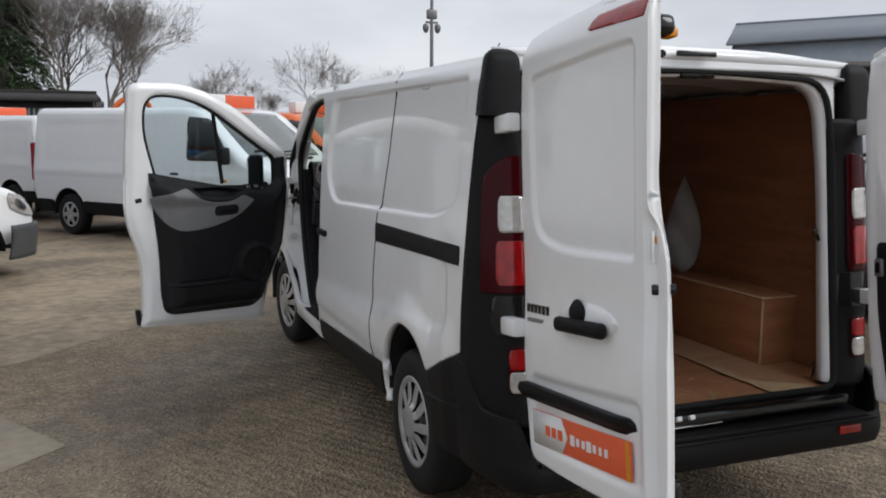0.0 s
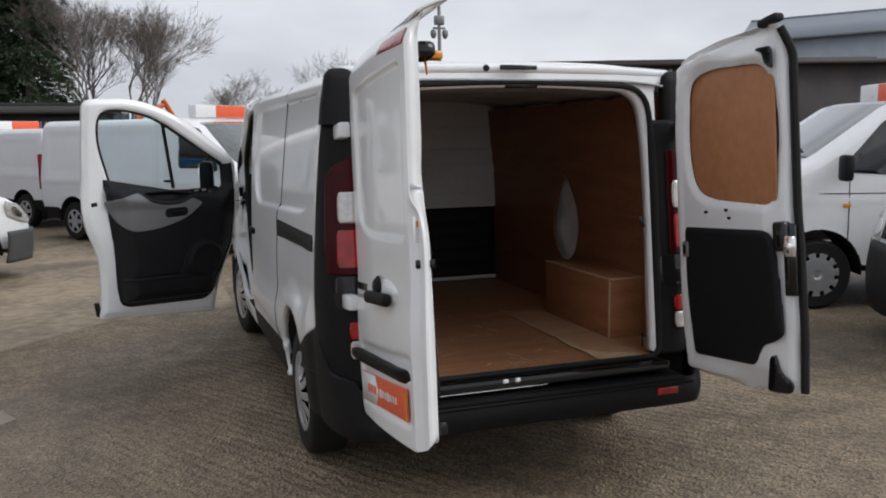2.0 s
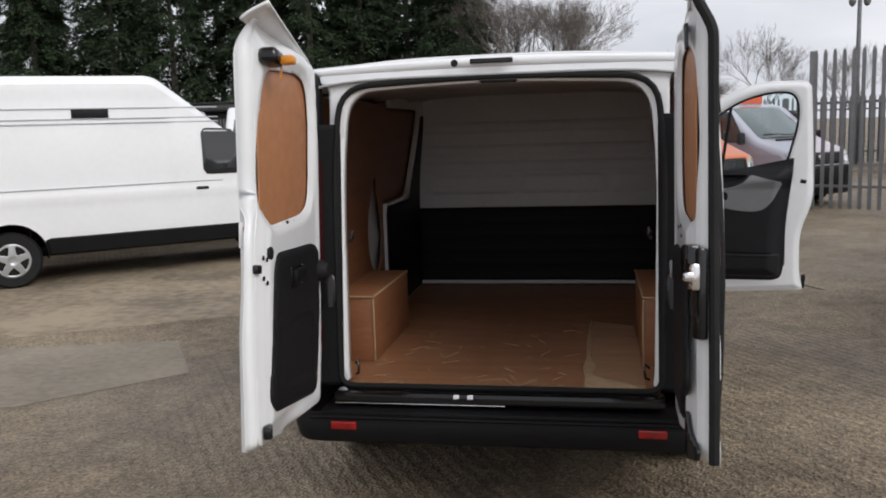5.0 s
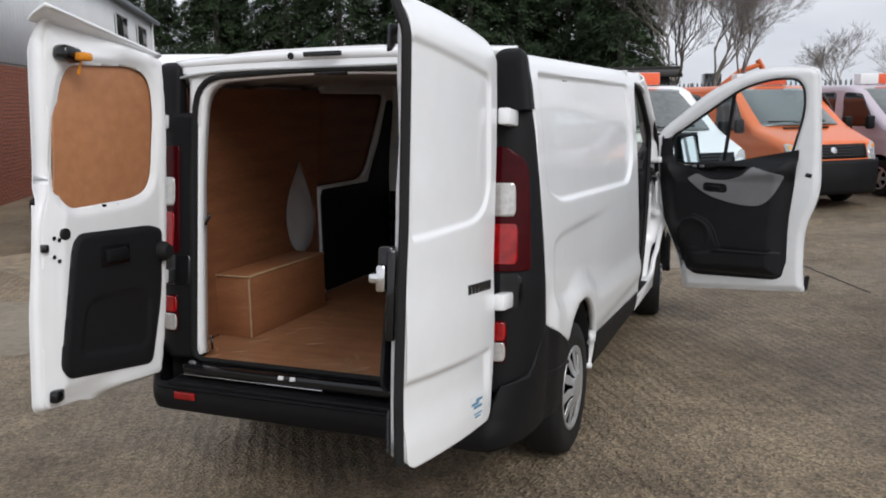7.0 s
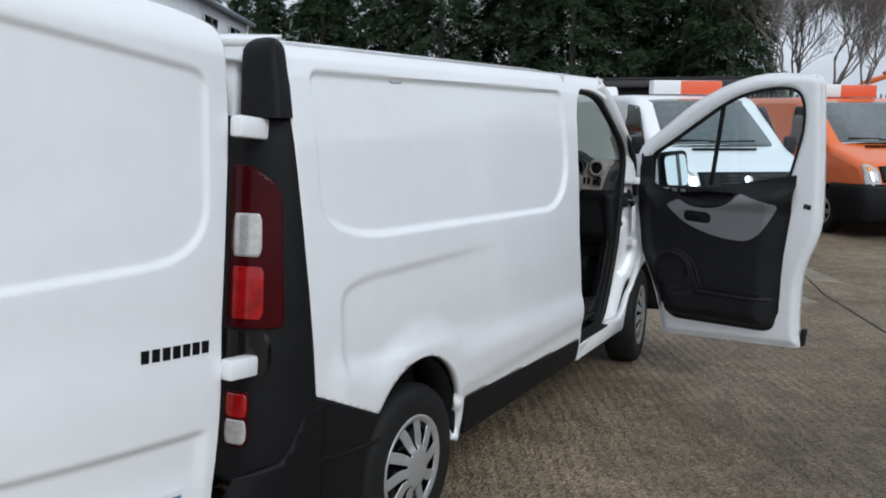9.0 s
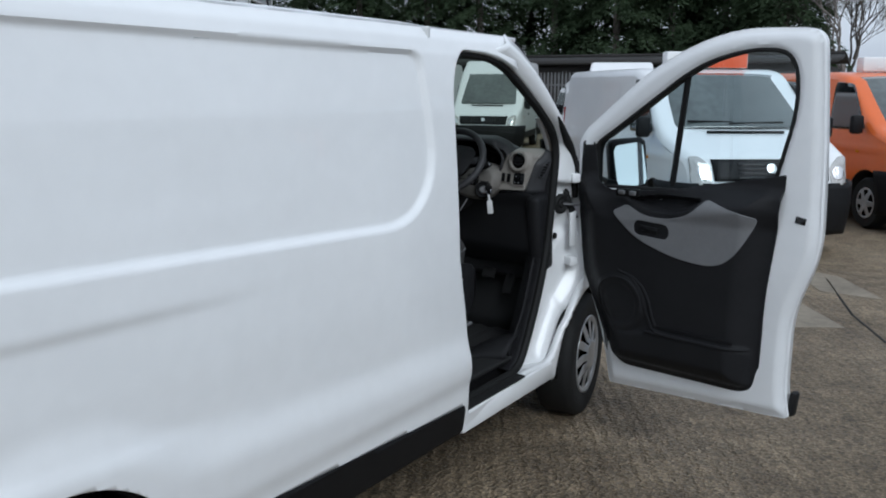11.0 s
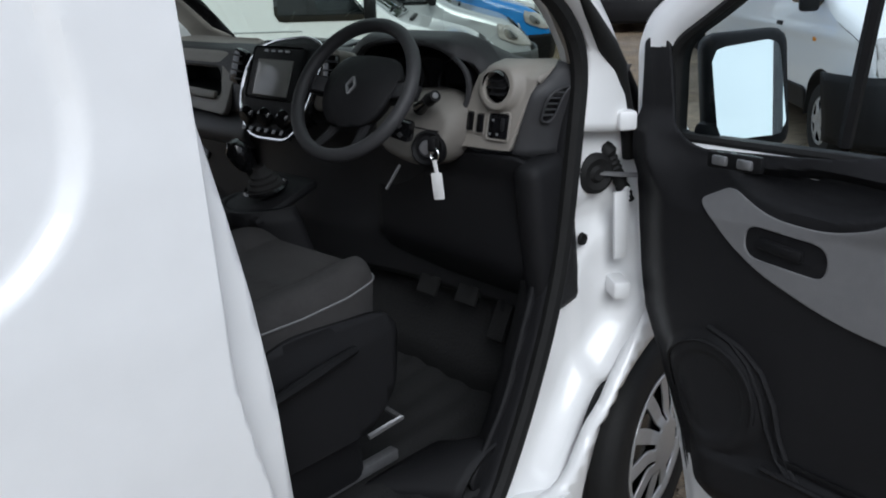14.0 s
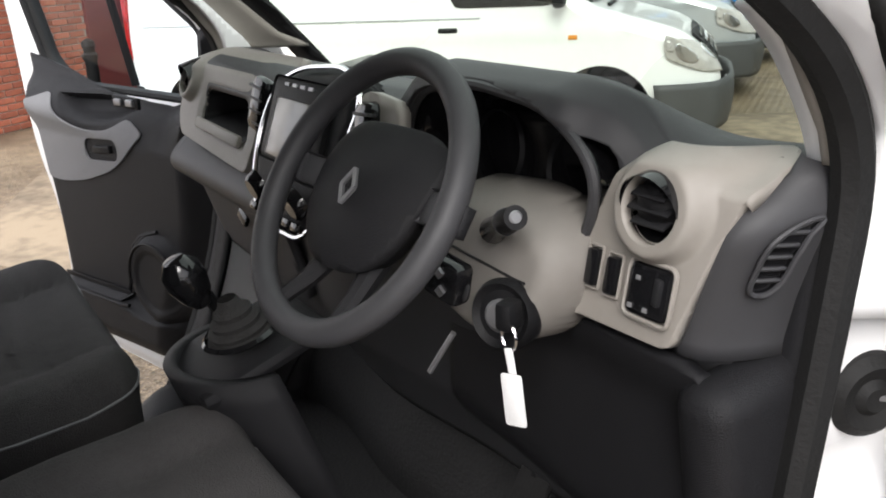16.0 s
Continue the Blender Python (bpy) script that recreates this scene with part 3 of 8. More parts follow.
def side_line(sign, pts, r=0.0045):
    full = []
    for a, b in zip(pts, pts[1:]):
        for k in range(8):
            full.append((a[0] + (b[0] - a[0]) * k / 8, a[1] + (b[1] - a[1]) * k / 8))
    full.append(pts[-1])
    out = []
    for y, z in full:
        x = float(side_x(y, z) + side_relief(np.array([y]), np.array([z]), sign < 0)[0])
        out.append((sign * (x - 0.001), y, z))
    return tube(out, r, 6)


# bumper: wrapped strip, side pieces, step and reflectors
def bumper_place(s, z):
    a = np.abs(s)
    ang = np.clip((a - 0.74) / 0.26, 0, 1) * math.pi / 2
    z = np.asarray(z, float)
    bulge = 0.020 * np.sin(np.clip((z - 0.36) / 0.14, 0, 1) * math.pi)
    inward = 0.09 * np.clip((z - 0.52) / 0.28, 0, 1)
    x = 0.80 * np.clip(a / 0.74, 0, 1) + (side_x(0.3, z) + 0.006 - 0.80) * np.sin(ang)
    y = (-0.035 - bulge + inward) + (0.34 + 0.035 + bulge - inward) * (1 - np.cos(ang))
    return np.sign(s) * x, y, z


bump_keep = inside([(-1.0, 0.385), (-1.0, 0.80), (-0.95, 0.79), (-0.91, 0.65), (-0.80, 0.63), (-0.76, 0.50), (0.76, 0.50), (0.80, 0.63), (0.91, 0.65), (0.95, 0.79), (1.0, 0.80), (1.0, 0.385), (0.70, 0.365), (-0.70, 0.365)])
for sign in (1, -1):
    part("bumper_side", sheet(less(inside([(0.285, 0.385), (0.285, 0.842), (0.303, 0.829), (0.645, 0.664), (0.66, 0.385)]), ARCH_R), side_place(sign, 0.002), steps(0.27, 0.68, 26), steps(0.37, 0.85, 30), flip=sign < 0), BLACK, van, "black plastic bumper side", solid=0.03)
    part("bumper_crease", side_line(sign, [(0.28, 0.606), (0.65, 0.568)], 0.010), BLACK, van)
    part("inner_quarter", sheet(None, lambda y, z, s=sign: (s * 0.86, y, z), steps(0.12, 1.10, 4), steps(0.40, 0.80, 4), flip=sign < 0), BLACK, van, solid=0.01)
bumper = part("rear_bumper", sheet(bump_keep, bumper_place, steps(-1, 1, 120), steps(0.29, 0.81, 26), flip=False), BLACK, van, "black plastic rear bumper", solid=0.025)
part("bumper_step", box(1.52, 0.20, 0.03, pose(0, 0.055, 0.492), 0.010), BLACK, bumper, "ribbed black step on the bumper")
part("bumper_lip", sheet(None, lambda s, v: (0.80 * s, -0.050 - 0.012 * np.sin(v * math.pi), 0.472 + 0.018 * v), steps(-1, 1, 30), steps(0, 1, 4)), BLACK, bumper, solid=0.015)
for sign in (1, -1):
    part("reflector", box(0.115, 0.012, 0.036, pose(sign * 0.652, -0.056, 0.446, 0, 0, 0), 0.005), RED_LENS, bumper, "red bumper reflector")
part("towing_cap", lathe([(0.0, 0.012), (0.019, 0.012), (0.024, 0.008), (0.024, 0)], 20, pose(-0.68, 0.055, 0.56, 90)), DULL_STEEL, bumper)

# frame round the rear opening and the header above it
OPENING = fillet([(-0.670, 0.58), (-0.685, 1.50), (-0.655, 1.878), (0, 1.906), (0.655, 1.878), (0.685, 1.50), (0.670, 0.58)], [0.06, 0.2, 0.13, 0.3, 0.13, 0.2, 0.06])
FRAME_OUT = fillet([(-0.725, 0.60), (-0.735, 1.5), (-0.735, 1.90), (-0.78, 1.92), (-0.78, 1.965), (0, 1.99), (0.78, 1.965), (0.78, 1.92), (0.735, 1.90), (0.735, 1.5), (0.725, 0.60)], [0.02, 0.1, 0.02, 0.01, 0.02, 0.3, 0.02, 0.01, 0.02, 0.1, 0.02])
part("rear_frame", sheet(less(inside(FRAME_OUT), inside(OPENING)), lambda x, z: (x, rear_y(z) + 0.03, z), steps(-0.82, 0.82, 66), steps(0.53, 2.0, 60)), WHITE, van, "white painted frame of the rear opening", solid=0.06, offset=-1.0)
part("door_seal", tube([(x * 1.045, float(rear_y(z)) + 0.022, 0.60 + (z - 0.60) * 1.016) for x, z in OPENING], 0.014, 8, closed=True), RUBBER, van, "black rubber door seal")
part("roof_edge", sheet(None, lambda s, v: (s * (0.80 + 0.05 * v), rear_y(1.96) + 0.03 + 0.075 * v ** 2 - 0.012 * np.sin(v * math.pi), 1.945 + 0.018 * (1 - s * s) + (0.055 - 0.01 * s * s) * np.sqrt(v)), steps(-1, 1, 40), steps(0, 1, 6)), WHITE, van, solid=0.015)
slot = part("roof_lamp_slot", box(0.185, 0.02, 0.022, pose(-0.005, 0.212, 1.985, -6, 0, 0), 0.005), GLOSS_BLACK, van, "dark slot in the rear header")
part("header_plug", lathe([(0, 0.006), (0.014, 0.006), (0.016, 0)], 16, pose(-0.165, 0.214, 1.981, 90)), RUBBER, van)
part("header_catch", box(0.16, 0.05, 0.022, pose(0.02, 0.25, 1.905), 0.006), GLOSS_BLACK, van)
for sign in (-1, 1):
    part("opening_hook", tube([(sign * 0.662, 0.22, 1.24), (sign * 0.648, 0.20, 1.26), (sign * 0.645, 0.185, 1.24), (sign * 0.658, 0.185, 1.215)], 0.007, 8), GLOSS_BLACK, van)
    part("lashing_ring", tube([(sign * 0.650, 0.17, 0.66), (sign * 0.635, 0.15, 0.68), (sign * 0.630, 0.14, 0.65), (sign * 0.635, 0.15, 0.62), (sign * 0.650, 0.17, 0.61)], 0.006, 8), GLOSS_BLACK, van)
part("roof_antenna", tube([(0.10, 2.6, 2.0), (0.16, 2.45, 2.24)], 0.004, 6), RUBBER, van)

# ---- load space ----
floor_y = steps(0.10, 2.60, 30)
part("load_floor", sheet(less(inside([(-0.70, 0.10), (0.70, 0.10), (0.70, 0.26), (0.88, 0.26), (0.88, 2.62), (-0.88, 2.62), (-0.88, 0.26), (-0.70, 0.26)]), inside([(0.69, 0.53), (0.69, 1.41), (0.95, 1.41), (0.95, 0.53)]), inside([(-0.69, 0.53), (-0.69, 1.41), (-0.95, 1.41), (-0.95, 0.53)])), lambda x, y: (x, y, 0.578 + 0.0015 * np.sin(x * 40 + y * 3)), steps(-0.89, 0.89, 40), steps(0.05, 2.63, 40)), PLY, van, "worn plywood load floor", solid=0.02)
part("floor_board", sheet(inside([(0.398, 0.112), (0.402, 0.50), (0.396, 1.42), (0.640, 1.30), (0.640, 0.112)]), lambda x, y: (x, y, 0.5835 + 0 * x), steps(0.39, 0.65, 16), steps(0.1, 1.45, 30)), PLY_PALE, van, "paler plywood floor board", solid=0.003)
WORN = inside(fillet([(0.372, 0.112), (0.378, 0.26), (0.366, 0.42), (0.384, 0.60), (0.380, 0.90), (0.394, 1.30), (0.404, 1.30), (0.408, 0.90), (0.404, 0.60), (0.432, 0.44), (0.412, 0.33), (0.470, 0.24), (0.56, 0.20), (0.61, 0.112)], 0.02))
part("worn_edge", sheet(WORN, lambda x, y: (x, y, 0.5868 + 0 * x), steps(0.36, 0.62, 40), steps(0.1, 1.32, 60)), PLY_EDGE, van, "pale splintered edge of the floor board", solid=0.001)
rng = random.Random(5)
for k in range(64):
    cx, cy, ln, an = rng.uniform(-0.62, 0.36), 0.14 + rng.random() ** 2 * 1.3, rng.uniform(0.015, 0.11), rng.uniform(20, 160)
    part("floor_scuff", box(ln, rng.uniform(0.003, 0.011), 0.0016, pose(cx, cy, 0.5815, 0, 0, an), 0.0), PLY_EDGE, van)
part("threshold", box(1.42, 0.13, 0.05, pose(0, 0.075, 0.545, -4, 0, 0), 0.012), GLOSS_BLACK, van, "black plastic loading threshold")
for x in (-0.166, -0.105):
    part("floor_catch", box(0.028, 0.022, 0.02, pose(x, 0.010, 0.562, -25, 0, 10), 0.006), WHITE, van, "white door catch")
part("threshold_trim", box(0.75, 0.008, 0.006, pose(-0.33, 0.008, 0.527), 0.002), CHROME, van)
# bulkhead: black below, pressed white steel above
part("bulkhead_lower", sheet(None, lambda x, z: (x, 2.60 - 0.008 * (np.sin(z * 62) > 0.6), z), steps(-0.88, 0.88, 20), steps(0.57, 1.145, 40), flip=True), TRIM, van, "black lower bulkhead", solid=0.02)
def bulk_relief(x, z):
    ribs = sum(0.013 * smooth(0.035, 0.015, np.abs(z - c)) for c in (1.43, 1.545, 1.705))
    boxes = sum(0.014 * smooth(-0.008, 0.012, inside(fillet([(a, 1.245), (a, 1.36), (b, 1.36), (b, 1.245)], 0.025))(x, z)) for a, b in ((-0.725, -0.146), (-0.083, 0.49), (0.55, 0.78)))
    return x, 2.585 - ribs - boxes, z


part("bulkhead_upper", sheet(None, bulk_relief, steps(-0.90, 0.90, 60), steps(1.14, 1.96, 90), flip=True), WHITE_IN, van, "white pressed steel upper bulkhead", solid=0.015)
part("bulkhead_foot", box(1.70, 0.03, 0.025, pose(0, 2.572, 0.60), 0.006), WHITE_IN, van)
part("roof_lining", sheet(None, lambda x, y: (x, y, 1.925 - 0.05 * np.abs(x / 0.88) ** 5 - 0.016 * (np.abs((y % 0.6) - 0.3) < 0.05)), steps(-0.90, 0.90, 24), steps(0.22, 2.60, 80), flip=True), SHELL_IN, van, "bare grey roof inside the load space", solid=0.01)
LEAF = fillet([(1.385, 1.455), (1.245, 1.23), (1.215, 1.09), (1.265, 0.93), (1.40, 0.862), (1.525, 0.93), (1.575, 1.09), (1.53, 1.23)], [0.015, 0.08, 0.08, 0.08, 0.05, 0.08, 0.08, 0.08])
WALL_R = [(0.17, 0.58), (0.29, 1.86), (2.58, 1.86), (2.58, 0.58)]
part("side_lining", sheet(less(inside(WALL_R), inside(LEAF), disc(0.966, 0.36, 0.43)), lambda y, z: (0.845 - 0.05 * smooth(1.2, 1.9, z), y, z), steps(0.15, 2.60, 100), steps(0.57, 1.88, 60)), PLY_SHADED, van, "plywood side lining with a leaf-shaped cutout, its colour darkened for shade", solid=0.012, offset=1)
WALL_L = fillet([(0.17, 0.58), (0.29, 1.86), (1.555, 1.86), (1.555, 0.58)], [0, 0, 0.02, 0.0])
LEAF_L = [(y - 0.035, z) for y, z in LEAF]
part("side_lining", sheet(less(inside(WALL_L), inside(LEAF_L), disc(0.966, 0.36, 0.43)), lambda y, z: (-0.845 + 0.05 * smooth(1.2, 1.9, z), y, z), steps(0.15, 1.57, 66), steps(0.57, 1.88, 60), flip=True), PLY_SHADED, van, "plywood side lining with a leaf-shaped cutout, its colour darkened for shade", solid=0.012, offset=1)
for sign, shift in ((1, 0.03), (-1, -0.005)):
    part("cutout_back", sheet(inside([(1.05 + shift, 0.80), (1.05 + shift, 1.55), (1.60 + shift, 1.55), (1.60 + shift, 0.80)]), lambda y, z, s=sign, h=shift: (s * (0.90 + 0.012 * np.sin(z * 25) * np.cos((y - h) * 22)), y, z), steps(1.04 + shift, 1.62 + shift, 20), steps(0.79, 1.56, 24), flip=sign < 0), WHITE_IN, van, "white steel behind the lining cutout", solid=0.004)
    a, b = 0.49, 1.26
    ends = pose(sign * 0.745, a + 0.006, 0.737)
    part("arch_box_end", box(0.205, 0.012, 0.316, ends, 0.002), PLY_BOX, van, "plywood end of the wheel arch box")
    part("arch_box_front", box(0.012, b - a - 0.0125, 0.312, pose(sign * 0.648, (a + b) / 2 + 0.0065, 0.737), 0.002), PLY_BOX, van)
    part("arch_box_top", box(0.210, b - a, 0.012, pose(sign * 0.745, (a + b) / 2, 0.900), 0.002), PLY_BOX, van)
    part("arch_box_edge", box(0.010, b - a, 0.010, pose(sign * 0.6415, (a + b) / 2 - 0.002, 0.9035), 0.002), PLY_EDGE, van)
    part("arch_box_edge", box(0.20, 0.008, 0.008, pose(sign * 0.745, a - 0.004, 0.9035), 0.002), PLY_EDGE, van)
    part("arch_box_edge", box(0.009, 0.009, 0.31, pose(sign * 0.6435, a - 0.002, 0.737), 0.002), PLY_EDGE, van)
# the sliding door from inside: black lower trim, plywood in its window
part("slide_door_frame", sheet(less(inside([(1.557, 0.58), (1.557, 1.90), (2.58, 1.90), (2.58, 0.58)]), inside(fillet([(1.30, 1.265), (1.30, 1.84), (2.45, 1.84), (2.36, 1.62), (2.20, 1.265)], [0.0, 0.0, 0.05, 0.15, 0.16]))), lambda y, z: (-0.855 + 0.05 * smooth(1.2, 1.9, z), y, z), steps(1.55, 2.6, 48), steps(0.57, 1.92, 50), flip=True), WHITE_IN, van, "white inner frame of the sliding door", solid=0.03)
part("slide_door_panel", sheet(None, lambda y, z: (-0.872 + 0.05 * smooth(1.2, 1.9, z), y, z), steps(1.57, 2.48, 10), steps(1.24, 1.86, 10), flip=True), PLY_SHADED, van, "plywood panel in the sliding door", solid=0.006)
part("slide_door_trim", sheet(inside(fillet([(1.559, 0.59), (1.559, 1.245), (2.22, 1.240), (2.36, 1.50), (2.46, 1.80), (2.56, 1.80), (2.56, 0.59)], 0.01)), lambda y, z: (-0.835 + 0.05 * smooth(1.2, 1.9, z), y, z), steps(1.55, 2.58, 26), steps(0.58, 1.82, 28), flip=True), TRIM, van, "black sliding door trim", solid=0.015)
# outside of the sliding door: shut lines, rail, handle
part("slide_rail", sheet(inside(fillet([(0.325, 1.165), (0.325, 1.240), (1.45, 1.222), (1.45, 1.125)], 0.008)), side_place(-1, 0.003), steps(0.31, 1.46, 50), steps(1.11, 1.25, 10), flip=True), BLACK, van, "black sliding door rail", solid=0.02)
part("shut_line", side_line(-1, [(1.30, 1.952), (1.33, 1.6), (1.44, 1.22), (1.50, 0.90), (1.50, 0.48)]), RUBBER, van)
handle = part("slide_handle", box(0.03, 0.20, 0.04, pose(-0.985, 2.60, 1.045, 0, 0, 0), 0.012), BLACK, van, "black sliding door handle")
part("handle_cup", lathe([(0, 0.004), (0.04, 0.004), (0.045, 0)], 20, pose(-0.962, 2.62, 1.06, 0, -90, 0)), WHITE_IN, handle)


# ---- wheels ----
def wheel_meshes():
    prof = [(0.205, -0.10), (0.225, -0.105), (0.30, -0.105), (0.325, -0.09), (0.335, -0.06), (0.336, 0.06), (0.325, 0.088), (0.30, 0.102), (0.225, 0.100), (0.205, 0.09)]
    tyre = lathe(prof, 48)
    def slots(a, r):
        k = np.round((a - 0.2 * (r - 0.1) * 6) / (math.pi / 5))
        local = a - 0.2 * (r - 0.1) * 6 - k * math.pi / 5
        wide = 0.09 + 0.10 * smooth(0.07, 0.19, r)
        d = np.minimum((wide - np.abs(local)) * r, np.minimum(r - 0.075, 0.185 - r))
        return np.minimum(-d, 0.212 - r)
    cap = sheet(slots, lambda a, r: (r * np.cos(a), r * np.sin(a), 0.092 + 0.026 * np.cos(r / 0.212 * math.pi / 2) + 0.014 * smooth(0.185, 0.206, r) - 0.012 * smooth(0.07, 0.10, r)), steps(0, 2 * math.pi, 160), steps(0.0, 0.212, 22))
    bmesh.ops.remove_doubles(cap, verts=cap.verts, dist=1e-4)
    boss = lathe([(0, 0.124), (0.022, 0.123), (0.028, 0.116), (0.028, 0.10)], 24)
    back = lathe([(0.0, 0.045), (0.19, 0.045), (0.207, 0.06), (0.207, -0.09)], 40)
    return tyre, cap, boss, back


t_, c_, b_, k_ = wheel_meshes()
wheel = new("wheel")
wheel.parent = van
for bm, nm, mt, lb, th in ((t_, "tyre", RUBBER, "", 0), (c_, "wheel_trim", HUB, "silver ten-spoke wheel trim", 0.006), (b_, "centre_cap", CHROME, "", 0), (k_, "steel_rim", GLOSS_BLACK, "", 0)):
    part(nm, bm, mt, wheel, lb, solid=th)
wheel.matrix_basis = pose(0.84, 0.966, 0.335, 0, 90, 0)
copy_thing(wheel, pose(0.84, 4.066, 0.325, 0, 0, -6) @ pose(0, 0, 0, 0, 90, 14))
copy_thing(wheel, pose(-0.84, 0.966, 0.335, 0, -90, 0))
copy_thing(wheel, pose(-0.84, 4.066, 0.335, 0, -90, 6))


# ---- rear doors, hung at their hinges and opened square ----
def rear_door(sign):
    """u runs from the hinge to the free edge, v up the leaning hinge line; outside is +w."""
    door = new("rear_door")
    door.parent = van
    left = sign < 0
    ax = Vector((0, math.sin(radians(6)), math.cos(radians(6))))
    u = Vector((-sign * 0.040, -math.cos(radians(6)), math.sin(radians(6)))).normalized()
    w = u.cross(ax) if left else ax.cross(u)
    m = Matrix((u, ax, w)).transposed().to_4x4()
    m.translation = (sign * 0.820, 0.035, 0.520)
    door.matrix_basis = m
    if left:
        free = [(0.812, 1.515), (0.812, 1.38), (0.792, 0.95), (0.794, 0.85), (0.830, 0.74), (0.836, 0.35), (0.824, 0.0), (0.78, -0.02)]
        free_r = [0.02, 0.1, 0.08, 0.06, 0.06, 0.1, 0.03, 0.02]
        press = inside(fillet([(0.14, 0.86), (0.145, 1.335), (0.755, 1.352), (0.735, 0.715), (0.34, 0.735), (0.19, 0.775)], [0.08, 0.05, 0.04, 0.03, 0.1, 0.07]))
    else:
        free = [(0.828, 1.515), (0.838, 1.38), (0.832, 0.95), (0.828, 0.75), (0.838, 0.60), (0.844, 0.30), (0.832, 0.02), (0.79, -0.005)]
        free_r = [0.03, 0.1, 0.1, 0.06, 0.06, 0.1, 0.03, 0.02]
        press = inside(fillet([(0.132, 0.88), (0.165, 1.335), (0.832, 1.372), (0.81, 0.728), (0.25, 0.783)], [0.09, 0.06, 0.03, 0.02, 0.12]))
    out = fillet([(0.105, 0.0), (0.072, 0.25), (0.062, 0.75), (0.070, 1.20), (0.098, 1.42), (0.105, 1.475), (0.20, 1.495), (0.45, 1.512)] + free, [0.05, 0.1, 0.2, 0.1, 0.05, 0.02, 0.05, 0.1] + free_r)
    f_out = inside(out)
    recess = inside(fillet([(0.11, 0.045), (0.11, 0.31), (0.765, 0.325), (0.765, 0.045)], 0.05))

    def skin_w(a, b):
        a, b = np.asarray(a, float), np.asarray(b, float)
        out_w = 0.034 - 0.020 * ((a - 0.45) / 0.40) ** 2 + 0.012 * smooth(0.62, 0.36, b)
        out_w = out_w - 0.075 * np.clip((b - 1.385) / 0.125, 0, 1) ** 1.8 - 0.012 * smooth(-0.003, 0.016, press(a, b))
        if left:
            return out_w - 0.012 * smooth(-0.005, 0.03, recess(a, b)) - 0.028 * smooth(0.772, 0.792, a) * smooth(0.88, 0.80, b)
        return out_w - 0.016 * smooth(0.292, 0.262, b) * smooth(0.05, 0.20, b) * smooth(0.11, 0.17, a)

    part("skin", sheet(f_out, lambda a, b: (a, b, skin_w(a, b)), steps(0.04, 0.87, 118), steps(-0.03, 1.53, 190)), WHITE, door, "white outer door skin", solid=0.004)
    if left:
        hole = fillet([(0.192, 0.90), (0.172, 1.24), (0.212, 1.375), (0.33, 1.395), (0.685, 1.352), (0.720, 1.28), (0.756, 0.92), (0.700, 0.785), (0.275, 0.835)], [0.08, 0.1, 0.08, 0.06, 0.06, 0.1, 0.10, 0.06, 0.10])
        trim = inside(fillet([(0.20, 0.085), (0.135, 0.40), (0.135, 0.69), (0.22, 0.712), (0.655, 0.690), (0.690, 0.640), (0.748, 0.16), (0.71, 0.112)], [0.04, 0.1, 0.03, 0.04, 0.03, 0.04, 0.04, 0.03]))
    else:
        hole = fillet([(0.225, 0.88), (0.185, 1.06), (0.215, 1.375), (0.38, 1.40), (0.750, 1.362), (0.790, 1.22), (0.800, 1.03), (0.760, 0.780), (0.34, 0.822)], [0.08, 0.1, 0.08, 0.06, 0.08, 0.1, 0.12, 0.05, 0.12])
        trim = inside(fillet([(0.20, 0.105), (0.155, 0.40), (0.155, 0.70), (0.76, 0.680), (0.795, 0.62), (0.838, 0.26), (0.78, 0.225), (0.70, 0.205), (0.65, 0.112)], [0.03, 0.1, 0.03, 0.05, 0.1, 0.03, 0.03, 0.05, 0.03]))
    f_hole = inside(hole)

    def inner_w(a, b):
        """The inner pressing: flat, rolled at the window, sloping to the closing edge."""
        d = f_out(a, b)
        lean = 0.45 * smooth(0.115, 0.035, d) * smooth(0.35, 0.60, a) + smooth(0.04, 0.0, d) * smooth(0.60, 0.35, a)
        ww = -0.072 + 0.066 * lean + 0.016 * smooth(0.035, 0.0, -f_hole(a, b)) - 0.006 * smooth(0.02, 0.045, d) * smooth(0.09, 0.06, d)
        return np.minimum(ww, skin_w(a, b) - 0.014)

    tuck = lambda a: 0.022 * smooth(0.50, 0.66, a)
    part("inner_frame", sheet(less(lambda a, b: f_out(a, b) - tuck(a), f_hole), lambda a, b: (a, b, inner_w(a, b)), steps(0.04, 0.87, 84), steps(-0.03, 1.53, 120), flip=True), WHITE, door, "white inner door frame", solid=0.004)
    # edge band between skin and frame
    bm = bmesh.new()
    pa, pb = np.array([p[0] for p in out]), np.array([p[1] for p in out])
    a_ = [bm.verts.new((x, y, z - 0.001)) for x, y, z in zip(pa, pb, skin_w(pa, pb))]
    b_ = [bm.verts.new((x, y, z + 0.001)) for x, y, z in zip(pa - tuck(pa), pb + tuck(pa) * np.where(pb > 0.9, -0.4, np.where(pb < 0.1, 1.0, 0.0)), inner_w(pa - tuck(pa), pb))]
    for k in range(len(out)):
        j = (k + 1) % len(out)
        bm.faces.new((a_[k], a_[j], b_[j], b_[k]))
    bmesh.ops.recalc_face_normals(bm, faces=bm.faces)
    part("edge", bm, WHITE, door, solid=0.002)
    part("window_panel", sheet(lambda a, b: np.minimum(f_hole(a, b) + 0.035, f_out(a, b) - 0.045), lambda a, b: (a, b, -0.044), steps(0.14, 0.93, 30), steps(0.72, 1.45, 24), flip=True), PLY_SIDE, door, "plywood panel in the door window", solid=0.006)
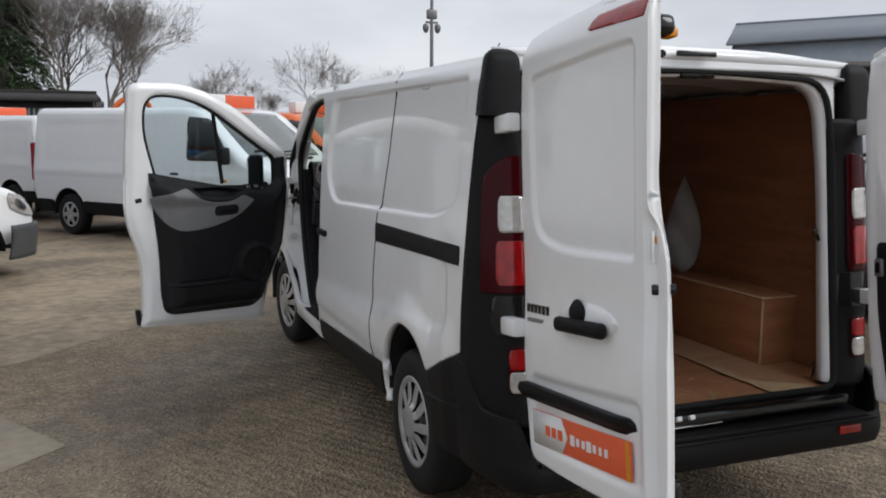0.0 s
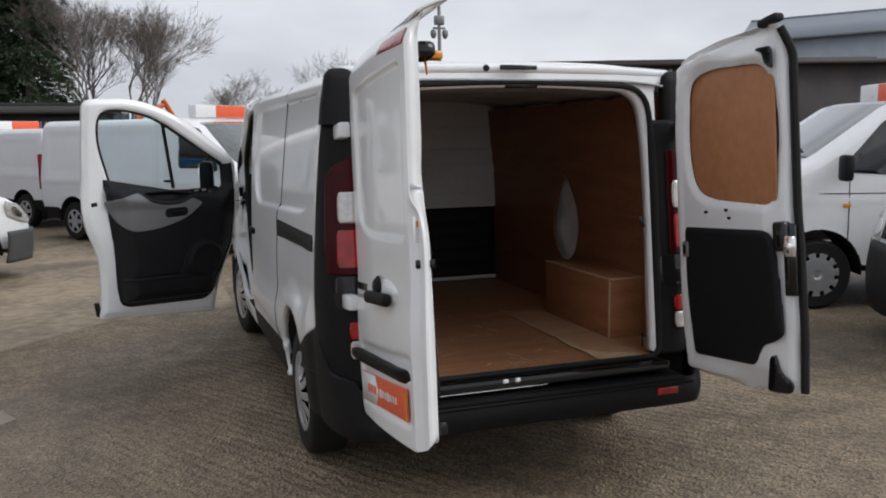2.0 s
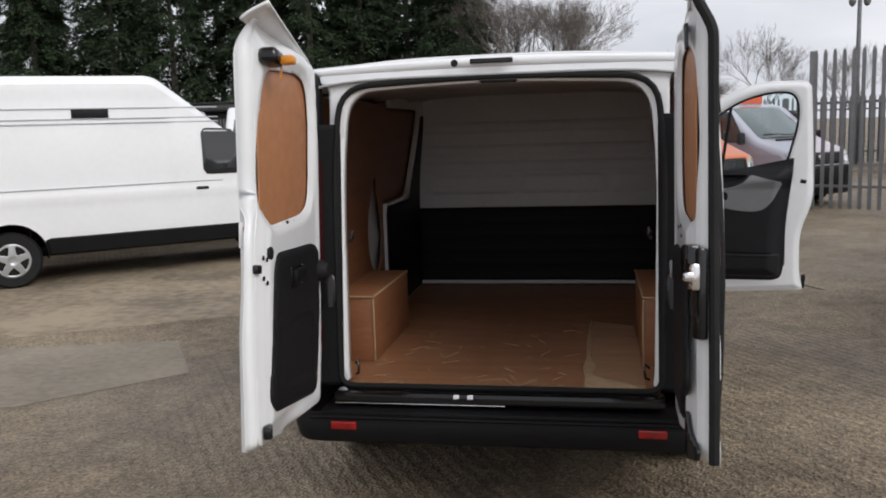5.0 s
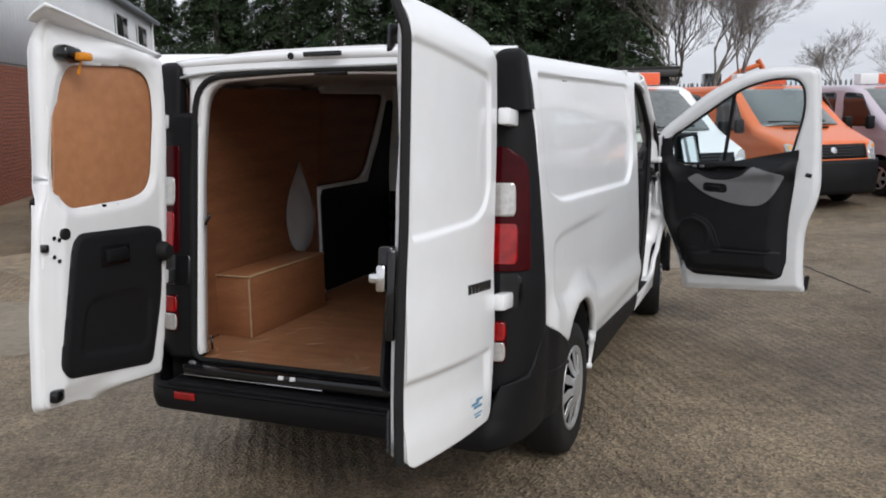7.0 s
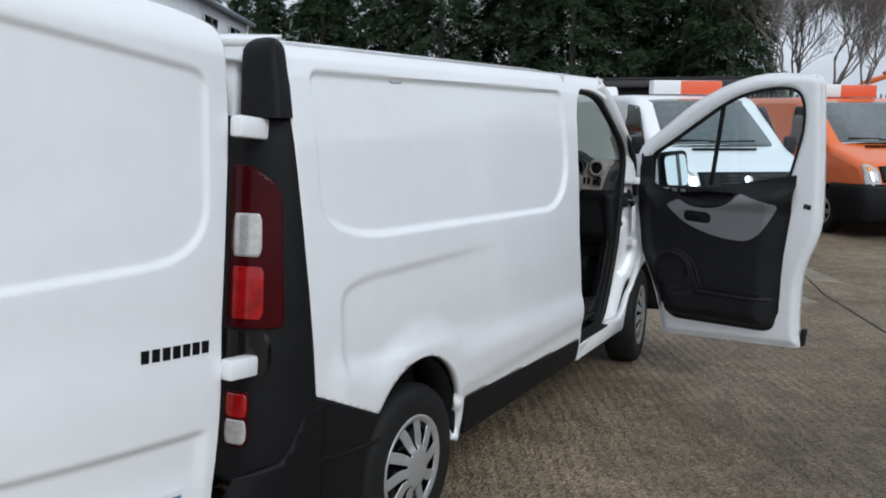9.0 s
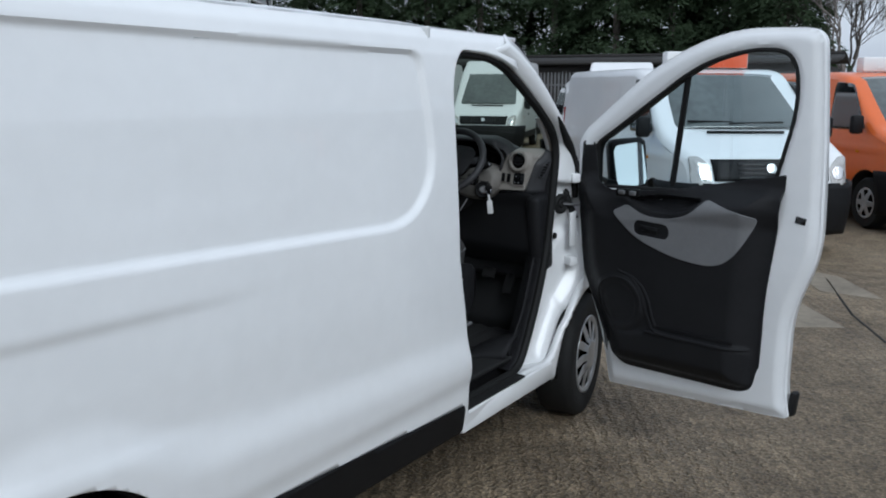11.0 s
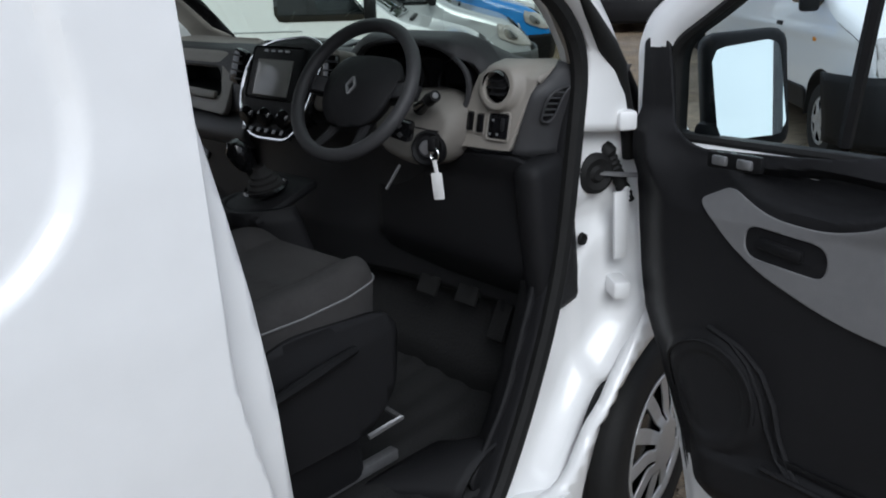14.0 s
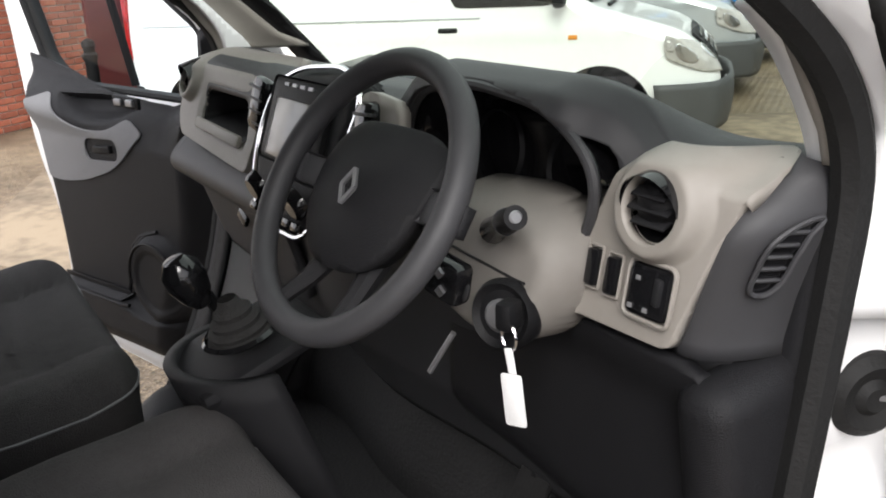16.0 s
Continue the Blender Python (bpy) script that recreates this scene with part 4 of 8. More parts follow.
    pocket = inside(fillet([(0.23, 0.16), (0.21, 0.40), (0.30, 0.445), (0.62, 0.42), (0.66, 0.19)], 0.06))
    part("door_trim", sheet(trim, lambda a, b: (a, b, -0.086 + 0.010 * smooth(0.02, 0.0, trim(a, b)) + (0.009 * smooth(0.0, 0.02, pocket(a, b)) if left else 0.0 * a)), steps(0.12, 0.86, 60), steps(0.07, 0.73, 56), flip=True), TRIM, door, "black plastic inner door trim", solid=0.012)
    if left:
        part("inner_handle", box(0.13, 0.055, 0.03, pose(0.455, 0.595, -0.094, 0, 0, -4), 0.012), BLACK, door, "black inner pull handle")
        part("handle_recess", box(0.17, 0.085, 0.008, pose(0.455, 0.595, -0.088, 0, 0, -4), 0.003), GLOSS_BLACK, door)
        part("round_stop", lathe([(0, 0.05), (0.030, 0.046), (0.044, 0.02), (0.046, 0)], 24, pose(0.148, 0.592, -0.080, 180)), RUBBER, door, "black rubber door stop")
        part("round_plug", lathe([(0, 0.010), (0.022, 0.008), (0.029, 0)], 20, pose(0.715, 0.690, -0.066, 180)), RUBBER, door)
        part("top_latch", box(0.10, 0.06, 0.075, pose(0.715, 1.388, -0.085, 0, 0, 5), 0.022, 3), GLOSS_BLACK, door, "black upper latch")
        part("latch_arm", box(0.05, 0.030, 0.055, pose(0.690, 1.380, -0.138), 0.008), AMBER, door, "yellow latch arm")
        part("latch_tag", box(0.014, 0.055, 0.004, pose(0.678, 1.340, -0.110, 0, 0, 15), 0.001), AMBER, door)
        part("edge_latch", box(0.07, 0.032, 0.03, pose(0.792, 0.637, -0.030, 0, 60, 0), 0.006), GLOSS_BLACK, door, "black edge latch")
        for a, b in ((0.765, 0.675), (0.765, 0.602), (0.745, 0.668), (0.745, 0.585)):
            part("edge_screw", lathe([(0, 0.004), (0.008, 0.003), (0.009, 0)], 12, pose(a, b, float(inner_w(a, b)) - 0.002, 180)), GLOSS_BLACK, door)
        part("bottom_latch", box(0.07, 0.05, 0.035, pose(0.757, 0.055, -0.060, 0, 20, 0), 0.010), GLOSS_BLACK, door)
        part("warning_sticker", box(0.050, 0.090, 0.0012, pose(0.791, 0.757, -0.008, 0, 120, 0)), SIGN_WHITE, door, "small white and yellow warning sticker")
        part("sticker_print", box(0.020, 0.020, 0.0012, pose(0.7925, 0.777, -0.0088, 0, 120, 0)), AMBER, door)
        for a in (0.40, 0.49):
            part("panel_clip", box(0.022, 0.012, 0.005, pose(a, 0.800, -0.060)), GLOSS_BLACK, door)
        # outside: handle, bar over the plate, plate, badge, high brake light
        part("handle_cup", sheet(disc(0.0, 0.0, 1.0), lambda a, b: (0.49 + 0.165 * a, 0.522 + 0.058 * b, 0.034 + 0.014 * np.sqrt(np.clip(1 - a * a - b * b, 0, 1))), steps(-1, 1, 16), steps(-1, 1, 10)), WHITE, door, "white raised handle surround", solid=0.004)
        part("door_handle", box(0.275, 0.050, 0.036, pose(0.492, 0.505, 0.064, 0, 0, 0), 0.018, 3), BLACK, door, "black outer door handle")
        part("key_dome", lathe([(0, 0.02), (0.03, 0.016), (0.045, 0)], 20, pose(0.46, 0.545, 0.046)), BLACK, door)
        part("light_bar", sheet(inside(fillet([(0.072, 0.212), (0.078, 0.272), (0.72, 0.258), (0.735, 0.205)], 0.02)), lambda a, b: (a, b, 0.036 + 0.028 * smooth(0.205, 0.245, b) - 0.03 * np.clip((a - 0.62) / 0.115, 0, 1) ** 2), steps(0.06, 0.745, 40), steps(0.20, 0.28, 10)), BLACK, door, "black plate light bar", solid=0.030, offset=-1)
        base = pose(0.428, 0.128, 0.037, 0, 0, 1.2)
        plate = part("sign_plate", box(0.572, 0.118, 0.006, base, 0.002), PLATE_ORANGE, door, "orange and white dealer sign plate")
        arrow = bmesh.new()
        pts = [(-0.285, -0.058), (-0.285, 0.058), (-0.095, 0.058), (-0.060, 0.0), (-0.095, -0.058)]
        arrow.faces.new([arrow.verts.new(base @ Vector((x, y, 0.0038))) for x, y in pts])
        part("sign_arrow", arrow, SIGN_WHITE, plate, "white arrow on the sign", solid=0.0006)
        for k in range(3):
            part("sign_mark", box(0.030, 0.034, 0.001, base @ pose(-0.185 + 0.040 * k, 0.0, 0.0048)), PLATE_ORANGE, plate)
        for k, wd in enumerate((0.026, 0.018, 0.018, 0.026, 0.018, 0.014, 0.018)):
            part("sign_mark", box(wd, 0.034 if k in (0, 3) else 0.025, 0.001, base @ pose(-0.030 + 0.032 * k, -0.002, 0.0042)), SIGN_WHITE, plate)
        part("sign_edge", box(0.020, 0.116, 0.001, base @ pose(0.274, 0, 0.0042)), AMBER, plate)
        for k in range(6):
            part("badge_bar", box(0.019, 0.030, 0.005, pose(0.100 + 0.030 * k, 0.532, float(skin_w(0.1 + 0.03 * k, 0.532)) + 0.001, 0, 0, 0)), GLOSS_BLACK, door)
        part("badge_strip", box(0.14, 0.014, 0.003, pose(0.175, 0.492, float(skin_w(0.175, 0.49)) + 0.001)), DULL_STEEL, door)
        part("high_brake_lamp", sheet(inside(fillet([(0.525, 1.408), (0.56, 1.452), (0.795, 1.458), (0.80, 1.398)], 0.012)), lambda a, b: (a, b, skin_w(a, b) + 0.004), steps(0.51, 0.81, 16), steps(1.38, 1.47, 8)), RED_LENS, door, "red high-level brake lamp", solid=0.01, offset=-1)
        part("top_lip", sheet(None, lambda a, b: (0.10 + 0.745 * a + 0.03 * b * a, 1.47 + 0.03 * a + 0.05 * b * (0.3 + 0.7 * a), -0.020 - 0.115 * b ** 1.4 * (0.2 + 0.8 * a)), steps(0, 1, 20), steps(0, 1, 8)), WHITE, door, "flared spoiler lip", solid=0.012)
    else:
        part("lock_plate", box(0.050, 0.29, 0.030, pose(0.845, 0.560, -0.036, 0, -30, 0), 0.008), GLOSS_BLACK, door, "black door lock")
        part("lock_body", box(0.060, 0.12, 0.050, pose(0.828, 0.655, -0.062, 0, -20, 0), 0.012), GLOSS_BLACK, door)
        part("lock_catch", box(0.045, 0.085, 0.030, pose(0.868, 0.615, -0.058, 0, -20, 0), 0.008), CHROME, door, "bright metal lock catch")
        part("catch_tongue", box(0.030, 0.030, 0.045, pose(0.880, 0.615, -0.070, 0, -20, 0), 0.006), CHROME, door)
        part("top_latch", sheet(inside(fillet([(0.70, 1.425), (0.815, 1.415), (0.820, 1.32), (0.775, 1.355), (0.765, 1.395)], 0.012)), lambda a, b: (a, b, -0.079), steps(0.69, 0.83, 10), steps(1.31, 1.44, 10), flip=True), GLOSS_BLACK, door, "black upper latch cover", solid=0.012)
        part("bottom_latch", sheet(inside(fillet([(0.725, 0.02), (0.745, 0.16), (0.775, 0.175), (0.80, 0.10), (0.84, 0.06), (0.835, 0.02)], 0.01)), lambda a, b: (a, b, -0.077 + 0.03 * smooth(0.77, 0.84, a)), steps(0.72, 0.85, 10), steps(0.01, 0.18, 10), flip=True), GLOSS_BLACK, door, "black lower latch cover", solid=0.012)
        part("inner_catch", box(0.045, 0.075, 0.016, pose(0.185, 0.596, -0.094), 0.010), DULL_STEEL, door)
        part("catch_hole", box(0.024, 0.045, 0.012, pose(0.185, 0.596, -0.099), 0.005), GLOSS_BLACK, door)
        seal = [(0.842, -0.005), (0.856, 0.24), (0.850, 0.60), (0.840, 0.76), (0.842, 1.20), (0.846, 1.40), (0.832, 1.51)]
        part("edge_seal", tube([(a + 0.004, b, 0.006 - 0.055 * float(smooth(1.36, 1.52, b))) for a, b in fillet(seal, 0.05)[3:-3]], 0.017, 8), RUBBER, door, "black rubber edge seal")
        part("seal_top", box(0.12, 0.035, 0.050, pose(0.800, 1.518, -0.058, 0, 0, 4), 0.014), RUBBER, door)
        for k in range(7):
            part("badge_bar", box(0.026, 0.036, 0.005, pose(0.138 + 0.0375 * k, 0.534, float(skin_w(0.138 + 0.0375 * k, 0.534)) + 0.001)), GLOSS_BLACK, door)
        stk = pose(0.276, 0.080, float(skin_w(0.276, 0.08)) + 0.001)
        part("dealer_sticker", box(0.118, 0.10, 0.0012, stk), SIGN_WHITE, door, "small dealer sticker")
        for a, b, l_, h_ in ((-0.022, 0.030, 0.062, 0.010), (0.016, 0.018, 0.070, 0.010), (-0.010, 0.004, 0.080, 0.010), (0.0, -0.022, 0.095, 0.006), (0.0, -0.034, 0.080, 0.006)):
            part("sticker_print", box(l_, h_, 0.0012, stk @ pose(a, b, 0.001)), STICKER_BLUE, door)
        for a, b in ((0.33, 0.765), (0.48, 0.770), (0.50, 0.735)):
            part("screw_cap", box(0.02, 0.012, 0.004, pose(a, b, -0.074)), GLOSS_BLACK, door)
    return door


rear_door(-1)
rear_door(1)


# ---- front doors ----
def front_door(sign):
    """u runs from the hinge to the free edge, z is height; outside is +w."""
    door = new("front_door")
    door.parent = van
    ang = radians(78.4 if sign > 0 else 71.5)
    u = Vector((sign * math.sin(ang), -math.cos(ang), 0))
    up = Vector((0, 0, 1))
    w = Vector((sign * math.cos(ang), math.sin(ang), 0))
    m = Matrix((u, up, w)).transposed().to_4x4()
    m.translation = (0.955, 3.93, 0) if sign > 0 else (-1.0, 3.815, 0)
    door.matrix_basis = m
    fl = m.to_3x3().determinant() < 0
    out = fillet([(0.03, 0.84), (-0.01, 1.10), (-0.015, 1.47), (0.02, 1.54), (0.38, 1.82), (0.62, 1.94), (0.83, 1.995), (1.12, 1.985), (1.165, 1.95), (1.185, 1.55), (1.20, 1.06), (1.10, 0.80), (1.105, 0.46), (1.135, 0.34), (0.23, 0.285), (0.165, 0.54)],
                 [0.1, 0.1, 0.03, 0.03, 0.1, 0.1, 0.1, 0.03, 0.03, 0.1, 0.12, 0.12, 0.1, 0.02, 0.02, 0.15])
    win = fillet([(0.085, 1.27), (0.09, 1.475), (0.20, 1.545), (0.63, 1.845), (0.86, 1.905), (1.02, 1.90), (1.07, 1.83), (1.075, 1.66), (1.0, 1.37), (0.9, 1.29)], [0.02, 0.05, 0.04, 0.15, 0.1, 0.06, 0.06, 0.1, 0.03, 0.02])
    f_out, f_win = inside(out), inside(win)
    tum = lambda z: -0.05 * np.clip((z - 1.25) / 0.7, 0, 1) ** 1.5 - 0.02 * np.clip((0.7 - z) / 0.4, 0, 1)
    for nm, w0, fp in (("skin", 0.02, False), ("inner_frame", -0.055, True)):
        edge = (lambda a, b: 0.020 * smooth(0.045, 0.0, f_out(a, b))) if nm == "inner_frame" else (lambda a, b: 0.0)
        rim = (lambda a, b: 0.018 * smooth(0.02, 0.0, -f_win(a, b))) if nm == "inner_frame" else (lambda a, b: 0.0)
        part(nm, sheet(less(f_out, f_win), lambda a, b, w0=w0, edge=edge, rim=rim: (a, b, w0 + tum(b) + edge(a, b) + rim(a, b)), steps(-0.03, 1.22, 90), steps(0.27, 2.01, 120), flip=fp), WHITE, door, solid=0.004)
    for ring, nm in ((out, "edge"), (win, "window_reveal")):
        bm = bmesh.new()
        a_ = [bm.verts.new((p[0], p[1], 0.019 + float(tum(p[1])))) for p in ring]
        b_ = [bm.verts.new((p[0], p[1], -0.036 + float(tum(p[1])))) for p in ring]
        for k in range(len(ring)):
            j = (k + 1) % len(ring)
            bm.faces.new((a_[k], a_[j], b_[j], b_[k]))
        part(nm, bm, WHITE if nm == "edge" else RUBBER, door, solid=0.002)
    pane = part("window_glass", sheet(f_win, lambda a, b: (a, b, -0.008 + tum(b)), steps(0.06, 1.09, 60), steps(1.25, 1.92, 40)), GLASS, door)
    pane.visible_shadow = False
    part("window_seal", tube([(p[0], p[1], -0.040 + float(tum(p[1]))) for p in win], 0.010, 6, closed=True), RUBBER, door, "black window seal")
    part("window_bar", tube([(0.575, 1.825, -0.02 + float(tum(1.825))), (0.50, 1.30, -0.02)], 0.014, 6), BLACK, door, "black quarter-light bar")
    part("hinge_seal", tube([(a, b, -0.045) for a, b in [(0.05, 1.50), (0.02, 1.46), (0.015, 1.15), (0.055, 0.84), (0.185, 0.55), (0.245, 0.31)]], 0.012, 6), RUBBER, door)
    trim_out = fillet([(0.05, 0.84), (0.02, 1.10), (0.02, 1.38), (0.02, 1.490), (0.090, 1.490), (0.115, 1.32), (0.19, 1.262), (0.50, 1.282), (1.05, 1.392), (1.045, 1.30), (0.995, 0.85), (0.995, 0.43), (0.93, 0.385), (0.30, 0.375), (0.22, 0.44), (0.18, 0.60)],
                      [0.1, 0.05, 0.02, 0.02, 0.02, 0.02, 0.04, 0.1, 0.01, 0.05, 0.1, 0.05, 0.05, 0.06, 0.06, 0.1])
    f_trim = inside(trim_out)
    du, dz, dw = (0.0, 0.0, 0.0) if sign > 0 else (0.065, 0.018, 0.02)
    rec = inside(fillet([(a + du, b + dz) for a, b in [(0.28, 1.235), (0.40, 1.185), (0.56, 1.175), (0.66, 1.205), (0.73, 1.265), (0.50, 1.268)]], 0.05))
    pock = inside(fillet([(0.24, 0.44), (0.24, 0.60), (0.40, 0.60), (0.52, 0.625), (0.96, 0.625), (0.96, 0.44)], 0.035))
    spk, cone = disc(0.31, 0.725, 0.155), disc(0.31, 0.725, 0.105)

    def trim_w(a, b):
        belly = 0.070 * smooth(0.0, 0.14, f_trim(a, b)) * (1 - 0.8 * smooth(1.24, 1.34, b))
        bump = np.maximum((0.014 + dw) * smooth(0.0, 0.03, spk(a, b)) - 0.008 * smooth(0.0, 0.012, cone(a, b)), (0.020 + dw) * smooth(-0.01, 0.022, pock(a, b)))
        arm = 0.028 * smooth(1.14, 1.24, b) * smooth(1.34, 1.28, b)
        return -0.063 - dw * smooth(0.0, 0.05, f_trim(a, b)) - belly - bump - arm + 0.055 * smooth(0.0, 0.03, rec(a, b))

    part("trim_panel", sheet(f_trim, lambda a, b: (a, b, trim_w(a, b)), steps(0.0, 1.07, 130), steps(0.36, 1.51, 150), flip=True), TRIM, door, "black moulded inner trim panel", solid=0.010)
    ins = [(0.225, 1.150), (0.30, 1.190), (0.40, 1.145), (0.53, 1.140), (0.64, 1.175), (0.71, 1.250), (0.945, 1.185), (0.865, 1.02), (0.77, 0.950), (0.57, 0.965), (0.36, 1.035)]
    grey = less(inside(fillet([((a + 0.024 - 0.3) * (1 + 0.6 * du) + 0.3 + du, b + 0.016 + dz) for a, b in ins], [0.02, 0.02, 0.05, 0.05, 0.05, 0.02, 0.02, 0.08, 0.08, 0.1, 0.08])), inside(fillet([(0.375 + du, 1.07 + dz), (0.375 + du, 1.14 + dz), (0.56 + du, 1.13 + dz), (0.56 + du, 1.06 + dz)], 0.035)))
    part("trim_insert", sheet(grey, lambda a, b: (a, b, trim_w(a, b) - 0.006), steps(0.24, 1.09, 160), steps(0.93, 1.30, 90), flip=True), GREY_TRIM, door, "grey trim insert", solid=0.008)
    part("release_bowl", sheet(disc(0, 0, 1), lambda a, b: (0.468 + du + 0.09 * a, 1.100 + dz + 0.038 * b, -0.128 - dw + 0.03 * (1 - a * a - b * b)), steps(-1, 1, 14), steps(-1, 1, 10), flip=True), GLOSS_BLACK, door, solid=0.004)
    part("release_lever", box(0.10, 0.025, 0.014, pose(0.458 + du, 1.102 + dz, -0.138 - dw, 0, 0, -5), 0.006), BLACK, door, "black door release lever")
    part("switch_pad", box(0.13, 0.035, 0.014, pose(0.34, 1.262 + dz, -0.140 - dw, 0, 0, 2), 0.005), BLACK, door)
    for k in range(2):
        part("window_switch", box(0.035, 0.02, 0.012, pose(0.31 + 0.06 * k, 1.262 + dz, -0.149 - dw), 0.004), DULL_STEEL, door)
    part("speaker_ring", tube([(0.31 + 0.128 * math.cos(radians(t)), 0.725 + 0.128 * math.sin(radians(t)), float(trim_w(np.array(0.31 + 0.128 * math.cos(radians(t))), np.array(0.725 + 0.128 * math.sin(radians(t))))) - 0.002) for t in range(-10, 200, 8)], 0.005, 6), TRIM, door)
    for k in range(2):
        part("pocket_ridge", tube([(p[0] + 0.03 * k, p[1] - 0.008 * k, float(trim_w(np.array(p[0] + 0.03 * k), np.array(p[1]))) - 0.001) for p in ((0.30, 0.885), (0.36, 0.868), (0.41, 0.83), (0.445, 0.77), (0.465, 0.70), (0.495, 0.64), (0.54, 0.615))], 0.007, 6), TRIM, door)
    part("pocket_lip", tube([(a_, 0.618, float(trim_w(np.array(a_), np.array(0.600))) - 0.003) for a_ in np.linspace(0.47, 0.955, 14)], 0.007, 6), TRIM, door, "rounded pocket lip")
    part("pocket_slot", box(0.40, 0.016, 0.004, pose(0.70, 0.644, -0.138 - dw), 0.001), BLACK, door)
    # closing edge: lock, plate, plugs
    part("door_lock", box(0.045, 0.03, 0.012, pose(1.12, 1.205, -0.052, 0, 0, -10), 0.003), GLOSS_BLACK, door, "black lock slot")
    part("lock_label", box(0.03, 0.055, 0.002, pose(1.145, 1.335, -0.050)), GLOSS_BLACK, door)
    part("label_face", box(0.018, 0.03, 0.002, pose(1.147, 1.33, -0.0515)), SIGN_WHITE, door)
    for a, b in ((1.12, 1.945), (1.055, 0.372), (1.085, 0.365), (1.135, 1.17), (1.125, 1.165), (1.13, 0.98)):
        part("edge_plug", lathe([(0, 0.004), (0.009, 0.003), (0.011, 0)], 12, pose(a, b, -0.0395 + float(tum(b)), 180)), RUBBER, door)
    part("corner_boot", box(0.03, 0.11, 0.05, pose(1.135, 0.40, -0.01, 0, 0, -6), 0.01), RUBBER, door)
    # mirror on the outside, its glass facing the rear
    mm = pose(0.165, 1.365, 0.112, 0, 42 if sign > 0 else -25, 7 if sign > 0 else 0)
    mirror = part("mirror", box(0.11, 0.27, 0.19, mm, 0.035, 3), BLACK, door, "black door mirror housing")
    part("mirror_arm", box(0.08, 0.06, 0.10, pose(0.15, 1.27, 0.055), 0.02), BLACK, mirror)
    glass_bm = sheet(inside(fillet([(-0.072, -0.105), (-0.078, 0.10), (0.070, 0.112), (0.078, -0.10)], 0.03)), lambda a, b: (0.067 - 0.08 * b, b, a), steps(-0.08, 0.08, 10), steps(-0.12, 0.12, 10))
    bmesh.ops.transform(glass_bm, matrix=mm, verts=glass_bm.verts)
    part("mirror_glass", glass_bm, MIRROR, mirror, "bright mirror glass")
    part("outer_handle", box(0.20, 0.04, 0.035, pose(1.02, 1.12, 0.035), 0.014), BLACK, door, "black outer door handle")
    return door


WELL = inside(SHUT_WELL)
PAD = inside(fillet([(3.755, 0.64), (3.735, 0.92), (3.80, 1.02), (3.90, 1.06), (3.95, 0.98), (3.95, 0.80), (3.84, 0.62)], 0.04))
DENT = inside(fillet([(3.70, 1.02), (3.70, 1.10), (3.80, 1.11), (3.88, 1.22), (3.92, 1.15), (3.86, 1.05)], 0.03))
right_door = front_door(1)
left_door = front_door(-1)
